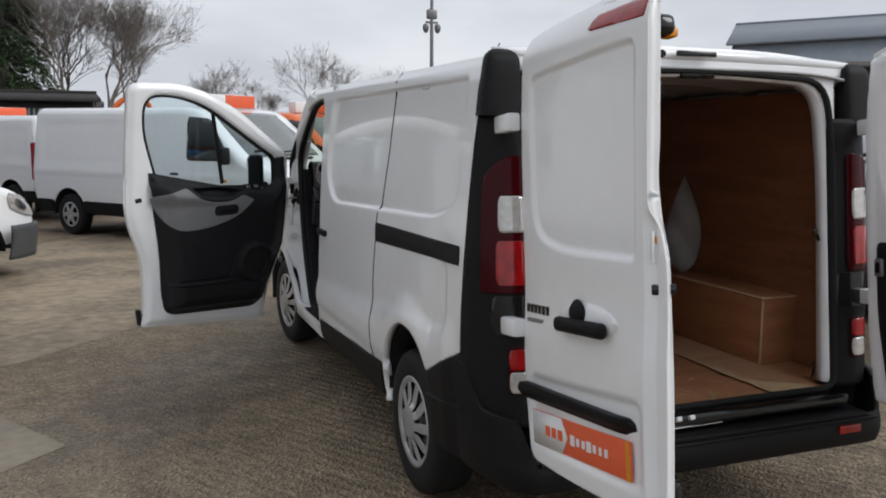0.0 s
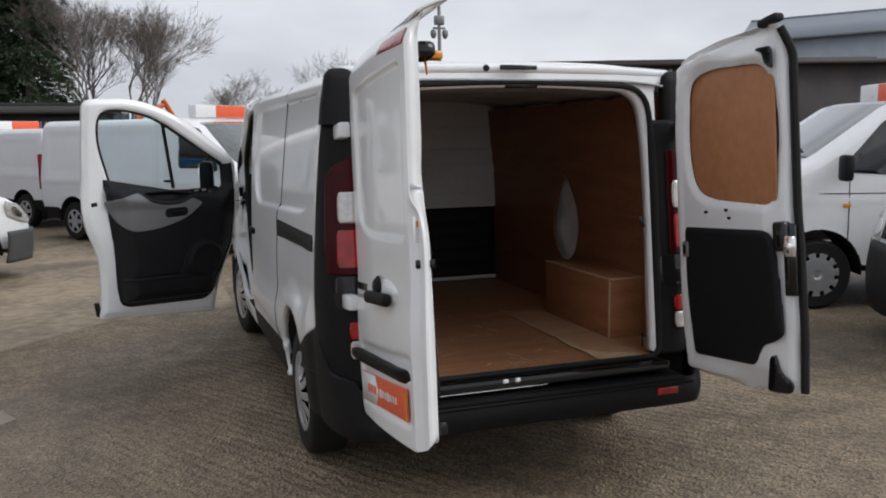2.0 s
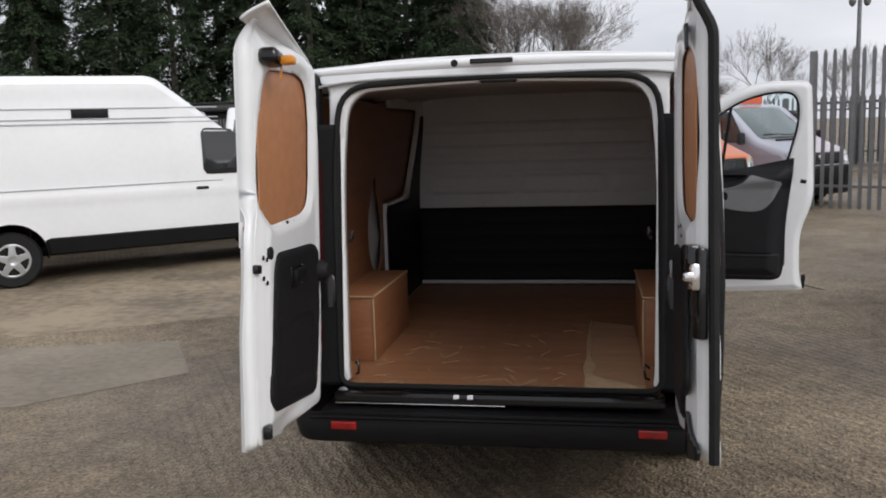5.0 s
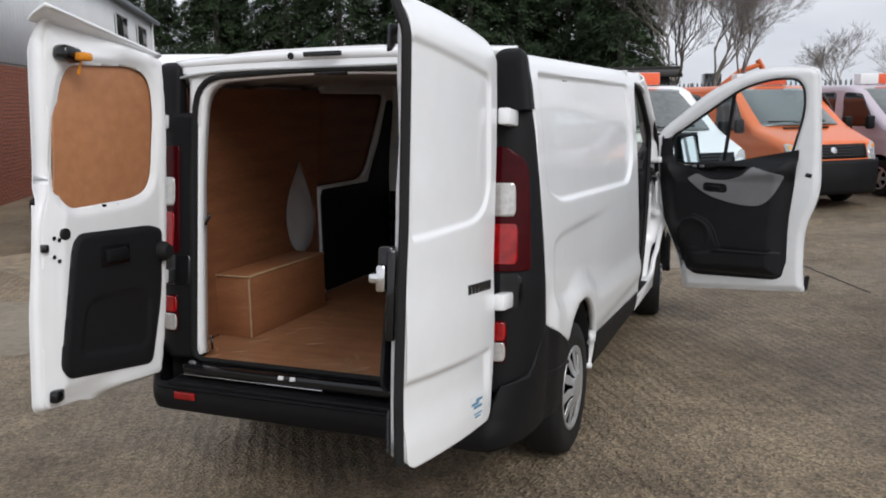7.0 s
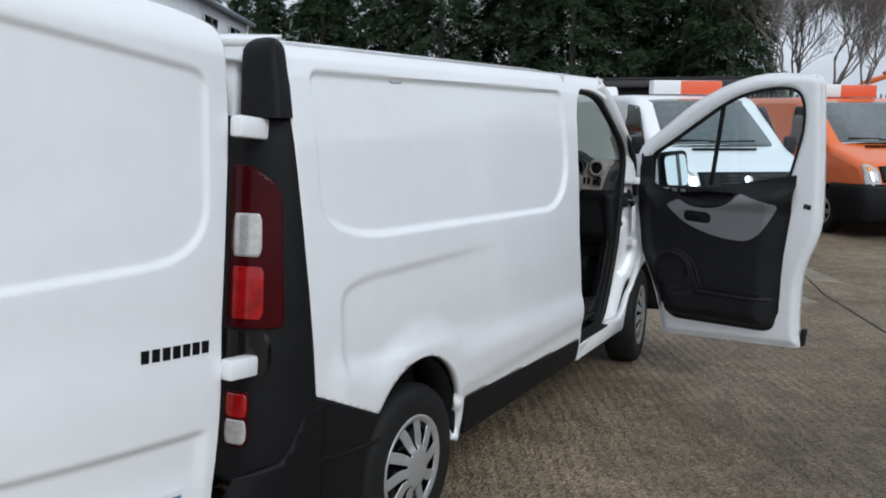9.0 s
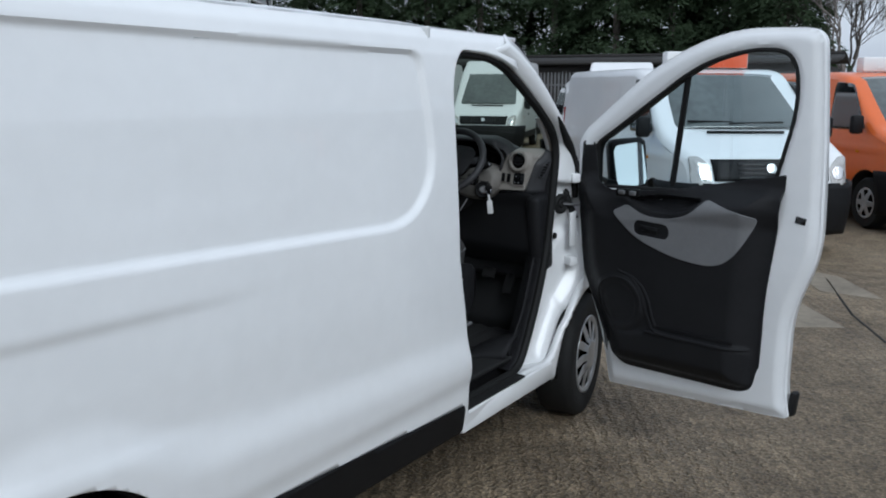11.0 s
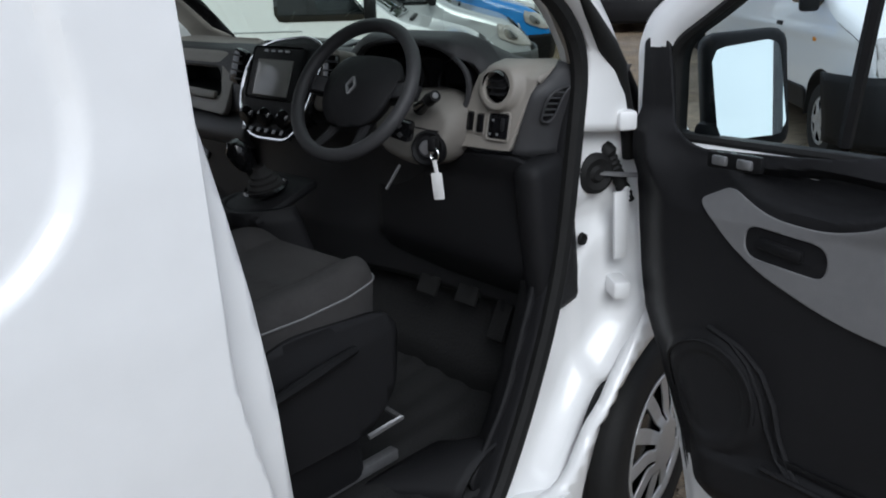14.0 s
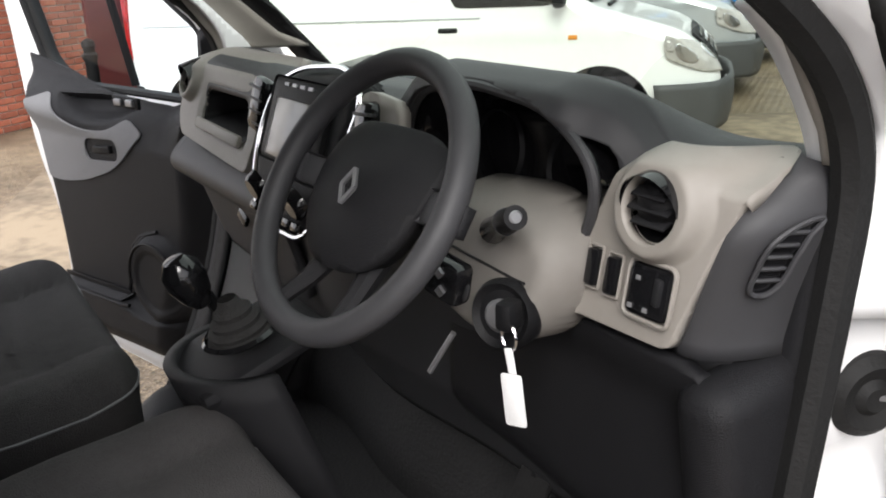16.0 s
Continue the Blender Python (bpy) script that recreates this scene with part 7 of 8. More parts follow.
        part("door_mirror", box(0.16, 0.10, 0.24, pose(s * (hw + 0.11), L + glass[0][1][0] - 0.02 if glass else L - 1.4, 1.33), 0.035), BLACK, v, "black door mirror")
        part("tail_lamp", box(0.10, 0.05, 0.62, pose(s * (hw - 0.075), 0.045, 1.16), 0.02), RED_LENS, v, "tall red tail lamp")
        top = nose[-2][1]
        if shape in ("v", "a"):
            def lamp_place(d, z, off, s=s):
                """From the wing round the corner to the front, d along the skin."""
                d, z = np.asarray(d, float), np.asarray(z, float)
                yl = np.interp(z, [p[0] for p in lead], [p[1] for p in lead])
                a = np.clip((d - 0.25) / 0.157, 0, 1) * math.pi / 2
                y = L - 0.47 + np.clip(d / 0.25, 0, 1) * (yl - r - L + 0.47) + (r + off) * np.sin(a)
                x = hw - r + (r + off) * np.cos(a) - np.clip(d - 0.407, 0, 1)
                x, y, z = squeeze(x, y, z)
                return s * x, y, z
            lamp_edge = [(0.0, 0.875), (0.0, 1.075), (0.40, 1.06), (0.66, 1.02), (0.64, 0.90)] if shape == "v" else [(0.03, 0.80), (0.00, 0.93), (0.08, 0.985), (0.30, 0.945), (0.47, 0.86), (0.52, 0.74), (0.44, 0.68), (0.22, 0.70)]
            lens, drop = (GLOSS_BLACK, 0.0) if shape == "v" else (CLEAR_LENS, 0.125)
            lamp = part("headlamp", sheet(inside(fillet(lamp_edge, 0.03)), lambda d, z: lamp_place(d, z, 0.010), steps(-0.02, 0.68, 26), steps(0.66, 1.09, 20), flip=s > 0), lens, v, "wrapped headlamp", solid=0.012)
            for c0, rr in ((0.19, 0.075), (0.40, 0.068)):
                part("lamp_bowl", sheet(disc(c0, 0.965 - drop, rr), lambda d, z: lamp_place(d, z, 0.027), steps(c0 - 0.09, c0 + 0.09, 10), steps(0.88 - drop, 1.05 - drop, 10), flip=s > 0), CLEAR_LENS if shape == "v" else CHROME, lamp, solid=0.004)
            part("lamp_indicator", sheet(disc(0.08, 0.985 - 0.7 * drop, 0.045), lambda d, z: lamp_place(d, z, 0.027), steps(0.02, 0.14, 8), steps(0.92 - drop, 1.05, 10), flip=s > 0), CLEAR_LENS, lamp, solid=0.004)
            if shape == "v":
                part("wing_line", tube([(s * (float(squeeze(hw, y, 1.09)[0]) + 0.001), y, 1.09) for y in (L - 2.2, L - 1.6, L - 1.0, L - 0.48)], 0.005, 6), RUBBER, v)
                part("door_line", tube([(s * (float(squeeze(hw, L - 1.17, z)[0]) + 0.001), L - 1.17, z) for z in (0.62, 0.8, 1.0, 1.2, 1.34)], 0.005, 6), RUBBER, v)
        else:
            lamp = part("headlamp", sheet(inside(fillet([(0.0, 0.0), (-0.01, 0.20), (0.10, 0.30), (0.20, 0.29), (0.215, 0.0)], 0.035)), lambda a, b, s=s: nose_place(s * (hw - 0.215 + a), top - 0.30 + b, 0.012), steps(-0.02, 0.225, 14), steps(-0.01, 0.31, 14), flip=s > 0), CLEAR_LENS, v, "clear headlamp", solid=0.012)
            part("lamp_bowl", sheet(disc(0.09, 0.12, 0.075), lambda a, b, s=s: nose_place(s * (hw - 0.215 + a), top - 0.30 + b, 0.017), steps(0.01, 0.17, 8), steps(0.04, 0.2, 8), flip=s > 0), CHROME, lamp, solid=0.004)
            part("lamp_indicator", sheet(disc(0.14, 0.23, 0.035), lambda a, b, s=s: nose_place(s * (hw - 0.215 + a), top - 0.30 + b, 0.017), steps(0.10, 0.18, 6), steps(0.19, 0.27, 6), flip=s > 0), AMBER if paint is ORANGE else CLEAR_LENS, lamp, solid=0.004)
        part("side_repeater", box(0.012, 0.07, 0.035, pose(s * (hw + 0.004), L - 1.15, 0.98), 0.004), AMBER, v)
    # windscreen between the roof and bonnet points
    P, Q = nose[1], nose[2]
    part("windscreen", sheet(lambda u, t: np.minimum(0.93 - np.abs(u) - 0.02 * t, np.minimum(t - 0.02, 0.97 - t)), lambda u, t: squeeze(u * (hw - 0.02), L + P[0] + (Q[0] - P[0]) * t + 0.012 - 0.05 * u ** 4 + 0.05 * (1 - u * u) * t, P[1] + (Q[1] - P[1]) * t + 0.016 - 0.05 * u ** 4), steps(-1, 1, 24), steps(0, 1, 14)), SCREEN_GLASS, v, "windscreen", solid=0.006)
    part("wiper", tube([(-0.5, L + Q[0] - 0.05, Q[1] + 0.09), (0.15, L + Q[0] - 0.02, Q[1] + 0.075)], 0.012, 6), BLACK, v)
    part("wiper", tube([(0.1, L + Q[0] - 0.05, Q[1] + 0.09), (0.62, L + Q[0] - 0.06, Q[1] + 0.10)], 0.012, 6), BLACK, v)
    part("bonnet_slot", box(0.9, 0.03, 0.03, pose(0, L + Q[0] + 0.10, Q[1] - 0.015), 0.006), BLACK, v)
    def front(u, z, off):
        return squeeze(u * hw, L + 0.02 + off - 0.30 * np.abs(u) ** 3, z)
    def bumper_wrap(s, z):
        a = np.abs(s)
        f, t = np.clip(a / 0.72, 0, 1), np.clip((a - 0.72) / 0.28, 0, 1)
        x = np.sign(s) * (hw * 1.02 * f + 0.10 * np.sin(t * math.pi / 2))
        y = L + 0.045 - 0.13 * f ** 3 - 0.46 * t ** 1.3 + 0.03 * np.sin((np.asarray(z) - 0.24) / 0.45 * math.pi)
        return squeeze(x, y, z)
    part("front_bumper", sheet(None, bumper_wrap, steps(-1, 1, 60), steps(0.29 if shape == "v" else 0.24, 0.78 if shape in ("t", "h") else 0.62, 8)), bumper, v, "front bumper", solid=0.03)
    gt = nose[-2][1] - 0.04
    g_ = part("grille", sheet(None, lambda u, z: nose_place(u * (hw - 0.25), z, 0.008), steps(-1, 1, 16), steps(gt - 0.22, gt, 6)), BLACK, v, "dark front grille", solid=0.012)
    for k in range(4):
        part("grille_slat", sheet(None, lambda u, t, k=k: nose_place(u * 0.42, gt - 0.20 + 0.045 * k + 0.02 * t, 0.02), steps(-1, 1, 8), steps(0, 1, 1)), GLOSS_BLACK, g_, solid=0.01)
    bx, by, bz = (float(c) for c in nose_place(0.0, gt - 0.10, 0.025))
    part("maker_badge", lathe([(0, 0.02), (0.05, 0.016), (0.06, 0)], 18, pose(0, by, bz, -70)), CHROME, g_)
    if shape == "v":
        part("lower_grille", sheet(None, lambda u, z: (u * 0.46, L + 0.052 - 0.06 * np.abs(u) ** 3 + 0.03 * np.sin((np.asarray(z) - 0.24) / 0.45 * math.pi), z), steps(-1, 1, 12), steps(0.60, 0.70, 4)), BLACK, v, "dark lower grille", solid=0.02)
    pl = part("plate", box(0.52, 0.012, 0.11, pose(0, L + 0.048, 0.46), 0.003), SIGN_WHITE, v, "white and orange dealer plate")
    part("plate_end", box(0.26, 0.012, 0.10, pose(-0.12, L + 0.0505, 0.46), 0.003), PLATE_ORANGE, pl)
    part("rear_bumper", sheet(None, lambda u, z: (u * hw * 0.98, -0.06 + 0.22 * np.abs(u) ** 6, z), steps(-1, 1, 20), steps(0.32, 0.62, 5), flip=True), BLACK, v, "black rear bumper", solid=0.05)
    part("underside", box(width - 0.5, L - 0.7, 0.12, pose(0, L / 2, 0.38), 0.02), BLACK, v)
    if sign:
        roof_sign(v, L + nose[1][0] - 0.35, H)
    return v


def roof_sign(v, y, z):
    s = part("roof_sign", box(1.05, 0.18, 0.20, pose(0, y, z + 0.09), 0.02), SIGN_WHITE, v, "white and orange dealer roof sign")
    part("sign_panel", box(0.62, 0.012, 0.19, pose(-0.20, y + 0.092, z + 0.09), 0.003), PLATE_ORANGE, s)
    part("sign_panel", box(0.62, 0.012, 0.19, pose(0.20, y - 0.092, z + 0.09), 0.003), PLATE_ORANGE, s)
    part("sign_mark", box(0.10, 0.006, 0.035, pose(0.27, y + 0.099, z + 0.05)), SIGN_WHITE, s)


def heading(x, y, hx, hy, length, ahead, across):
    """The pose of a van whose wheel, ahead of the tail and across from its middle, stands at x, y."""
    rz = math.degrees(math.atan2(-hx, hy))
    h = Vector((hx, hy, 0)).normalized()
    rt = Vector((h.y, -h.x, 0))
    o = Vector((x, y, 0)) - h * ahead - rt * across
    return pose(o.x, o.y, 0, 0, 0, rz)


NOSE_A = [(-2.15, 1.95), (-1.95, 1.92), (-1.02, 1.20), (-0.30, 0.99), (-0.03, 0.72)]
NOSE_A_HIGH = [(-2.65, 2.48), (-1.98, 1.95), (-1.02, 1.20), (-0.30, 0.99), (-0.03, 0.72)]
GLASS_A = [[(-2.12, 1.22), (-1.22, 1.22), (-1.72, 1.80), (-2.12, 1.82)]]
NOSE_T = [(-1.95, 2.01), (-1.70, 1.95), (-0.85, 1.30), (-0.14, 1.06), (-0.02, 0.74)]
GLASS_T = [[(-1.90, 1.25), (-1.02, 1.25), (-1.45, 1.85), (-1.90, 1.88)]]
U, V = Vector((0.75, 0.66, 0)).normalized(), Vector((0.62, -0.785, 0)).normalized()
first = parked_van("white high-roof long van parked side-on in the yard", heading(-3.72, 7.75, U.x, U.y, 5.18, 4.25, 0.86), "a", WHITE, 5.18, 1.93, 2.46, nose=NOSE_A_HIGH, glass=GLASS_A, axles=(0.76, 4.25), bumper=BUMPER_GREY, spokes=5)
for side in (1, -1):
    on = lambda z: side * (0.965 * (1 - 0.10 * max(0.0, (z - 1.0) / 1.56) ** 1.6) + 0.001)
    for z in (2.08, 1.955, 1.90, 1.14):
        part("side_crease", tube([(on(z), 0.22, z), (on(z), 3.3, z)], 0.007, 6), SILVER, first, "shallow pressed crease along the side")
    part("side_vent", box(0.012, 0.42, 0.105, pose(on(2.02), 1.75, 2.018, 0, side * -6, 0), 0.004), BLACK, first, "black side vent")
side = Vector((-U.y, U.x, 0))
o = Vector((-3.72, 7.75, 0)) + side * 2.86 + U * 0.44
parked_van("silver van parked beside the high-roof van", heading(o.x, o.y, U.x, U.y, 4.78, 3.85, 0.86), "a", SILVER, 4.78, 1.92, 1.96, nose=NOSE_A, glass=GLASS_A, axles=(0.76, 3.85), bumper=BUMPER_GREY, spokes=7)
o = Vector((-3.72, 7.75, 0)) + side * 5.6 + U * 0.92
parked_van("blue van parked in the row of vans", heading(o.x, o.y, U.x, U.y, 4.9, 3.95, 0.86), "a", BLUE, 4.9, 1.95, 2.05, nose=NOSE_A, glass=GLASS_A, axles=(0.8, 3.95), spokes=7)
o = Vector((-3.72, 7.75, 0)) + side * 8.4 + U * 1.3
parked_van("white van at the end of the row", heading(o.x, o.y, U.x, U.y, 4.9, 3.95, 0.86), "a", WHITE, 4.9, 1.95, 2.05, nose=NOSE_A, glass=GLASS_A, axles=(0.8, 3.95), spokes=7)
# row facing the yard
parked_van("white long van with a dealer roof sign", heading(0.18, 10.03, V.x, V.y, 5.6, 4.70, -0.0), "t", WHITE, 5.6, 1.97, 2.03, nose=NOSE_T, glass=GLASS_T, axles=(1.0, 4.70), sign=True)
parked_van("orange van with a dealer roof sign", heading(2.06, 12.7, V.x, V.y, 5.2, 4.30, -0.0), "t", ORANGE, 5.2, 1.97, 2.03, nose=NOSE_T, glass=GLASS_T, axles=(1.0, 4.30), sign=True)
parked_van("pale lilac minibus with dark side windows", heading(4.18, 14.7, V.x, V.y, 5.2, 4.30, -0.0), "t", LILAC, 5.2, 1.97, 2.03, nose=NOSE_T, glass=GLASS_T + [[(-3.4, 1.25), (-2.1, 1.25), (-2.1, 1.88), (-3.4, 1.88)]], axles=(1.0, 4.30), sign=True)
parked_van("white mid-size van seen from its tail", heading(-3.43, 14.6, -0.63, 0.78, 4.8, 0.0, -0.9), "s", WHITE, 4.8, 1.9, 1.94, nose=NOSE_A, glass=GLASS_A, axles=(0.85, 3.85), sign=True)
parked_van("white van with silver wheel covers facing the yard", heading(4.25, 2.94, -0.94, 0.34, 4.89, 3.98, -0.86), "v", WHITE, 4.89, 1.90, 1.95, nose=[(-2.1, 1.97), (-1.64, 1.94), (-0.84, 1.40), (-0.15, 1.14), (0.0, 0.84)], glass=[[(-2.12, 1.22), (-1.06, 1.29), (-1.50, 1.78), (-2.12, 1.82)]], axles=(0.98, 3.98), bumper=WHITE, spokes=11, sign=True, cladding=False)
parked_van("white van with a black bumper and grille beside another van", heading(4.04, 2.10, -0.94, 0.34, 5.3, 5.22, 0.93), "t", WHITE, 5.3, 1.98, 2.05, nose=NOSE_T, glass=GLASS_T, axles=(1.0, 4.40))
parked_van("white van with a dealer roof sign parked behind the gate post", heading(9.8, 11.8, 0.45, -0.89, 4.8, 2.50, 0.0), "s", WHITE, 4.8, 1.9, 1.94, nose=NOSE_A, glass=GLASS_A, axles=(0.85, 3.85), sign=True)

# vans further back
NOSE_H = [(-2.35, 2.58), (-1.75, 2.20), (-0.88, 1.32), (-0.18, 1.06), (-0.02, 0.74)]
for x, y, hx, hy, lab in ((-6.6, 23.5, 0.35, -0.94, "white high-roof minibus by the fence"), (-9.6, 21.2, 0.35, -0.94, "white high-roof van with a black grille"), (-13.0, 22.0, 0.35, -0.94, "white high-roof van at the back of the yard")):
    parked_van(lab, heading(x, y, hx, hy, 5.4, 4.5, 0), "h", WHITE, 5.4, 2.0, 2.6, nose=NOSE_H, glass=GLASS_T, axles=(1.0, 4.5))

# ---- brick and cladding workshop behind the row of vans ----
D = Vector((-0.53, 0.848, 0)).normalized()
W0 = Vector((-8.75, 3.6, 0))
LONG = 27.5
workshop = thing("workshop", "long workshop with a brick base and white cladding above", "building", Matrix.Translation(W0) @ pose(0, 0, 0, 0, 0, math.degrees(math.atan2(D.y, D.x))))
# local x runs along the wall, -y faces the yard
part("brick_base", box(LONG, 0.24, 2.75, pose(LONG / 2, 0.16, 1.375)), MORTAR, workshop, "mortar bed of the brick wall")
bm = bmesh.new()
n_rib = 110
prev = None
for k in range(n_rib * 4 + 1):
    x = LONG * k / (n_rib * 4)
    y = 0.02 - (0.03 if k % 4 in (1, 2) else 0.0)
    pair = [bm.verts.new((x, y, 2.75)), bm.verts.new((x, y, 5.45))]
    if prev:
        bm.faces.new((prev[0], pair[0], pair[1], prev[1]))
    prev = pair
part("cladding", bm, CLADDING, workshop, "white ribbed cladding", solid=0.02, angle=20)
part("end_wall", box(0.25, 12.0, 5.4, pose(0.125, 6.3, 2.7)), CLADDING, workshop)
part("end_wall", box(0.25, 12.0, 5.4, pose(LONG - 0.125, 6.3, 2.7)), CLADDING, workshop)
part("back_wall", box(LONG, 0.25, 5.4, pose(LONG / 2, 12.4, 2.7)), CLADDING, workshop)
for s_, nm in ((0, "roof_slope"), (1, "roof_slope")):
    bm = bmesh.new()
    y0, z0, y1, z1 = (-0.25, 5.42, 6.3, 7.2) if s_ == 0 else (12.85, 5.42, 6.3, 7.2)
    bm.faces.new([bm.verts.new(p) for p in ((-0.3, y0, z0), (LONG + 0.3, y0, z0), (LONG + 0.3, y1, z1), (-0.3, y1, z1))])
    part(nm, bm, SHED_GREY, workshop, solid=0.08)
part("gutter", tube([(-0.3, -0.22, 5.40), (LONG + 0.35, -0.22, 5.40)], 0.085, 8), SHED_GREY, workshop, "grey eaves gutter")
for x in (0.8, LONG - 0.6):
    part("downpipe", tube([(x, -0.12, 5.35), (x, -0.08, 5.1), (x, -0.08, 0.1)], 0.045, 8), CLADDING, workshop)
for x in (LONG - 3.2, LONG - 7.4):
    w_ = part("window", box(2.0, 0.08, 0.9, pose(x, -0.01, 4.5), 0.01), DARK_GLASS, workshop, "dark high window")
    part("window_frame", tube([(x - 1.02, -0.06, 4.03), (x + 1.02, -0.06, 4.03), (x + 1.02, -0.06, 4.97), (x - 1.02, -0.06, 4.97)], 0.04, 6, closed=True), CLADDING, w_)
door_ = part("side_door", box(1.0, 0.06, 2.1, pose(2.35, 0.02, 1.05), 0.01), material("dark_maroon_door", (0.10, 0.02, 0.02), 0.4, vary=0.2), workshop, "dark maroon steel door")
part("door_handle", box(0.12, 0.04, 0.03, pose(2.75, -0.03, 1.05), 0.01), CHROME, door_)
bol = thing("bollard", "black cast iron bollard in front of the brick wall", "bollard", pose(-7.75, 4.75, 0))
part("post", lathe([(0.085, 0.0), (0.085, 0.05), (0.065, 0.08), (0.060, 0.80), (0.075, 0.82), (0.075, 0.86), (0.055, 0.88), (0.055, 0.92), (0.07, 0.94), (0.06, 0.99), (0.0, 1.02)], 20), BLACK, bol)

# ---- sheds, fence and mast on the far side ----
def shed(label, cx, cy, along, depth, rz, eave, ridge, mat, lean=0.0):
    s = thing("shed", label, "building", pose(cx, cy, 0, 0, 0, rz))
    bm = bmesh.new()
    prev, n = None, int(along / 0.5) * 2
    for k in range(n + 1):
        x = -along / 2 + along * k / n
        y = -depth / 2 - (0.03 if (k // 2) % 2 else 0.0)
        top = eave + lean * (k / n)
        pair = [bm.verts.new((x, y, 0)), bm.verts.new((x, y, top))]
        if prev:
            bm.faces.new((prev[0], pair[0], pair[1], prev[1]))
        prev = pair
    part("front_wall", bm, mat, s, solid=0.05, angle=20)
    part("body", box(along, depth - 0.2, eave - 0.2, pose(0, 0.05, eave / 2 - 0.1)), mat, s)
    bm = bmesh.new()
    for y0, y1 in ((-depth / 2 - 0.3, 0), (depth / 2 + 0.3, 0)):
        bm.faces.new([bm.verts.new(p) for p in ((-along / 2 - 0.3, y0, eave), (along / 2 + 0.3, y0, eave + lean), (along / 2 + 0.3, y1, ridge + lean), (-along / 2 - 0.3, y1, ridge))])
    part("roof", bm, mat, s, solid=0.12)
    return s


big = shed("large blue-grey clad industrial shed", 49.0, 27.8, 40.0, 18.0, -42, 6.3, 8.3, SHED_GREY, 1.2)
for k in range(5):
    part("office_window", box(1.1, 0.06, 0.9, pose(-9.5 + 1.7 * k, -9.06, 5.0), 0.01), DARK_GLASS, big, "dark office window")
part("flood_lamp", box(0.5, 0.25, 0.3, pose(-8.0, -9.3, 6.0), 0.05), GALV, big)
shed("low dark brown clad shed behind the fence", 16.6, 23.1, 12.0, 7.0, -33, 4.0, 4.25, SHED_DARK, -0.25)
shed("low dark shed at the back of the yard", -14.0, 36.0, 22.0, 5.0, 4, 2.9, 3.2, DARK_BOARD)

def fence_run(label, a, b, height=2.4, pitch=0.16):
    f = thing("palisade_fence", label, "fence", pose(0, 0, 0), "palisade fences")
    a, b = Vector((*a, 0)), Vector((*b, 0))
    d = (b - a)
    n = int(d.length / pitch)
    ang = math.degrees(math.atan2(d.y, d.x))
    bm = bmesh.new()
    pts = [(-0.034, 0.0), (-0.034, height - 0.12), (-0.012, height - 0.02), (0, height - 0.08), (0.012, height - 0.02), (0.034, height - 0.12), (0.034, 0.0)]
    fr = [bm.verts.new((x, 0, z)) for x, z in pts]
    bk = [bm.verts.new((x, 0.018, z)) for x, z in pts]
    bm.faces.new(fr)
    bm.faces.new(bk[::-1])
    for k in range(len(pts)):
        j = (k + 1) % len(pts)
        bm.faces.new((fr[k], bk[k], bk[j], fr[j]))
    first_pale = None
    for k in range(n):
        p = a + d * (k + 0.5) / n
        if first_pale is None:
            first_pale = part("pale", bm, GALV, f)
            ob = first_pale
        else:
            ob = new("pale", first_pale.data)
            ob.parent = f
        ob.matrix_basis = pose(p.x, p.y, 0.05, 0, 0, ang)
    for z in (0.45, 1.95):
        part("rail", box(d.length, 0.05, 0.05, pose(*((a + b) / 2).xy, z, 0, 0, ang) @ pose(0, 0.05, 0), 0.005), GALV, f)
    m_ = max(2, int(d.length / 2.75))
    for k in range(m_ + 1):
        p = a + d * k / m_
        part("post", box(0.10, 0.06, height + 0.02, pose(p.x, p.y, height / 2, 0, 0, ang) @ pose(0, 0.09, 0), 0.005), GALV, f)
    return f


fence_run("grey galvanised palisade fence beside the yard", (4.3, 13.3), (8.3, 10.7), 2.88)
fence_run("grey galvanised palisade fence along the back", (-22.0, 31.5), (16.0, 29.0))
sg = thing("fence_sign", "blue sign board fixed to the palisade fence", "sign", pose(7.63, 11.05, 1.83, 0, 0, -33))
part("board", box(0.60, 0.02, 0.49, pose(0, 0, 0), 0.004), SIGN_BLUE, sg)
for k in range(3):
    part("writing_bar", box(0.42 - 0.09 * k, 0.006, 0.05, pose(-0.03, -0.012, 0.13 - 0.12 * k)), SIGN_WHITE, sg)
gp = thing("gate_post", "white gate post with an orange band", "post", pose(8.49, 10.58, 0))
part("post", box(0.11, 0.11, 2.37, pose(0, 0, 1.185), 0.01), SIGN_WHITE, gp)
part("band", box(0.115, 0.115, 0.46, pose(0, 0, 1.83), 0.01), PLATE_ORANGE, gp)
mast = thing("camera_mast", "tall grey lamp mast with two cameras", "mast", pose(9.45, 29.0, 0))
part("pole", lathe([(0.10, 0), (0.08, 3), (0.055, 8.4), (0, 8.42)], 14), GALV, mast)
part("bracket", box(0.5, 0.1, 0.08, pose(0, 0, 5.85), 0.02), GALV, mast)
for s_ in (1, -1):
    c_ = part("camera_housing", lathe([(0, 0.18), (0.09, 0.16), (0.12, 0.07), (0.12, -0.03), (0.07, -0.15), (0, -0.18)], 16, pose(s_ * 0.24, 0, 5.62)), GALV, mast, "dark camera dome")
part("lamp_head", box(0.4, 0.2, 0.36, pose(0, 0, 6.15), 0.05), GALV, mast)

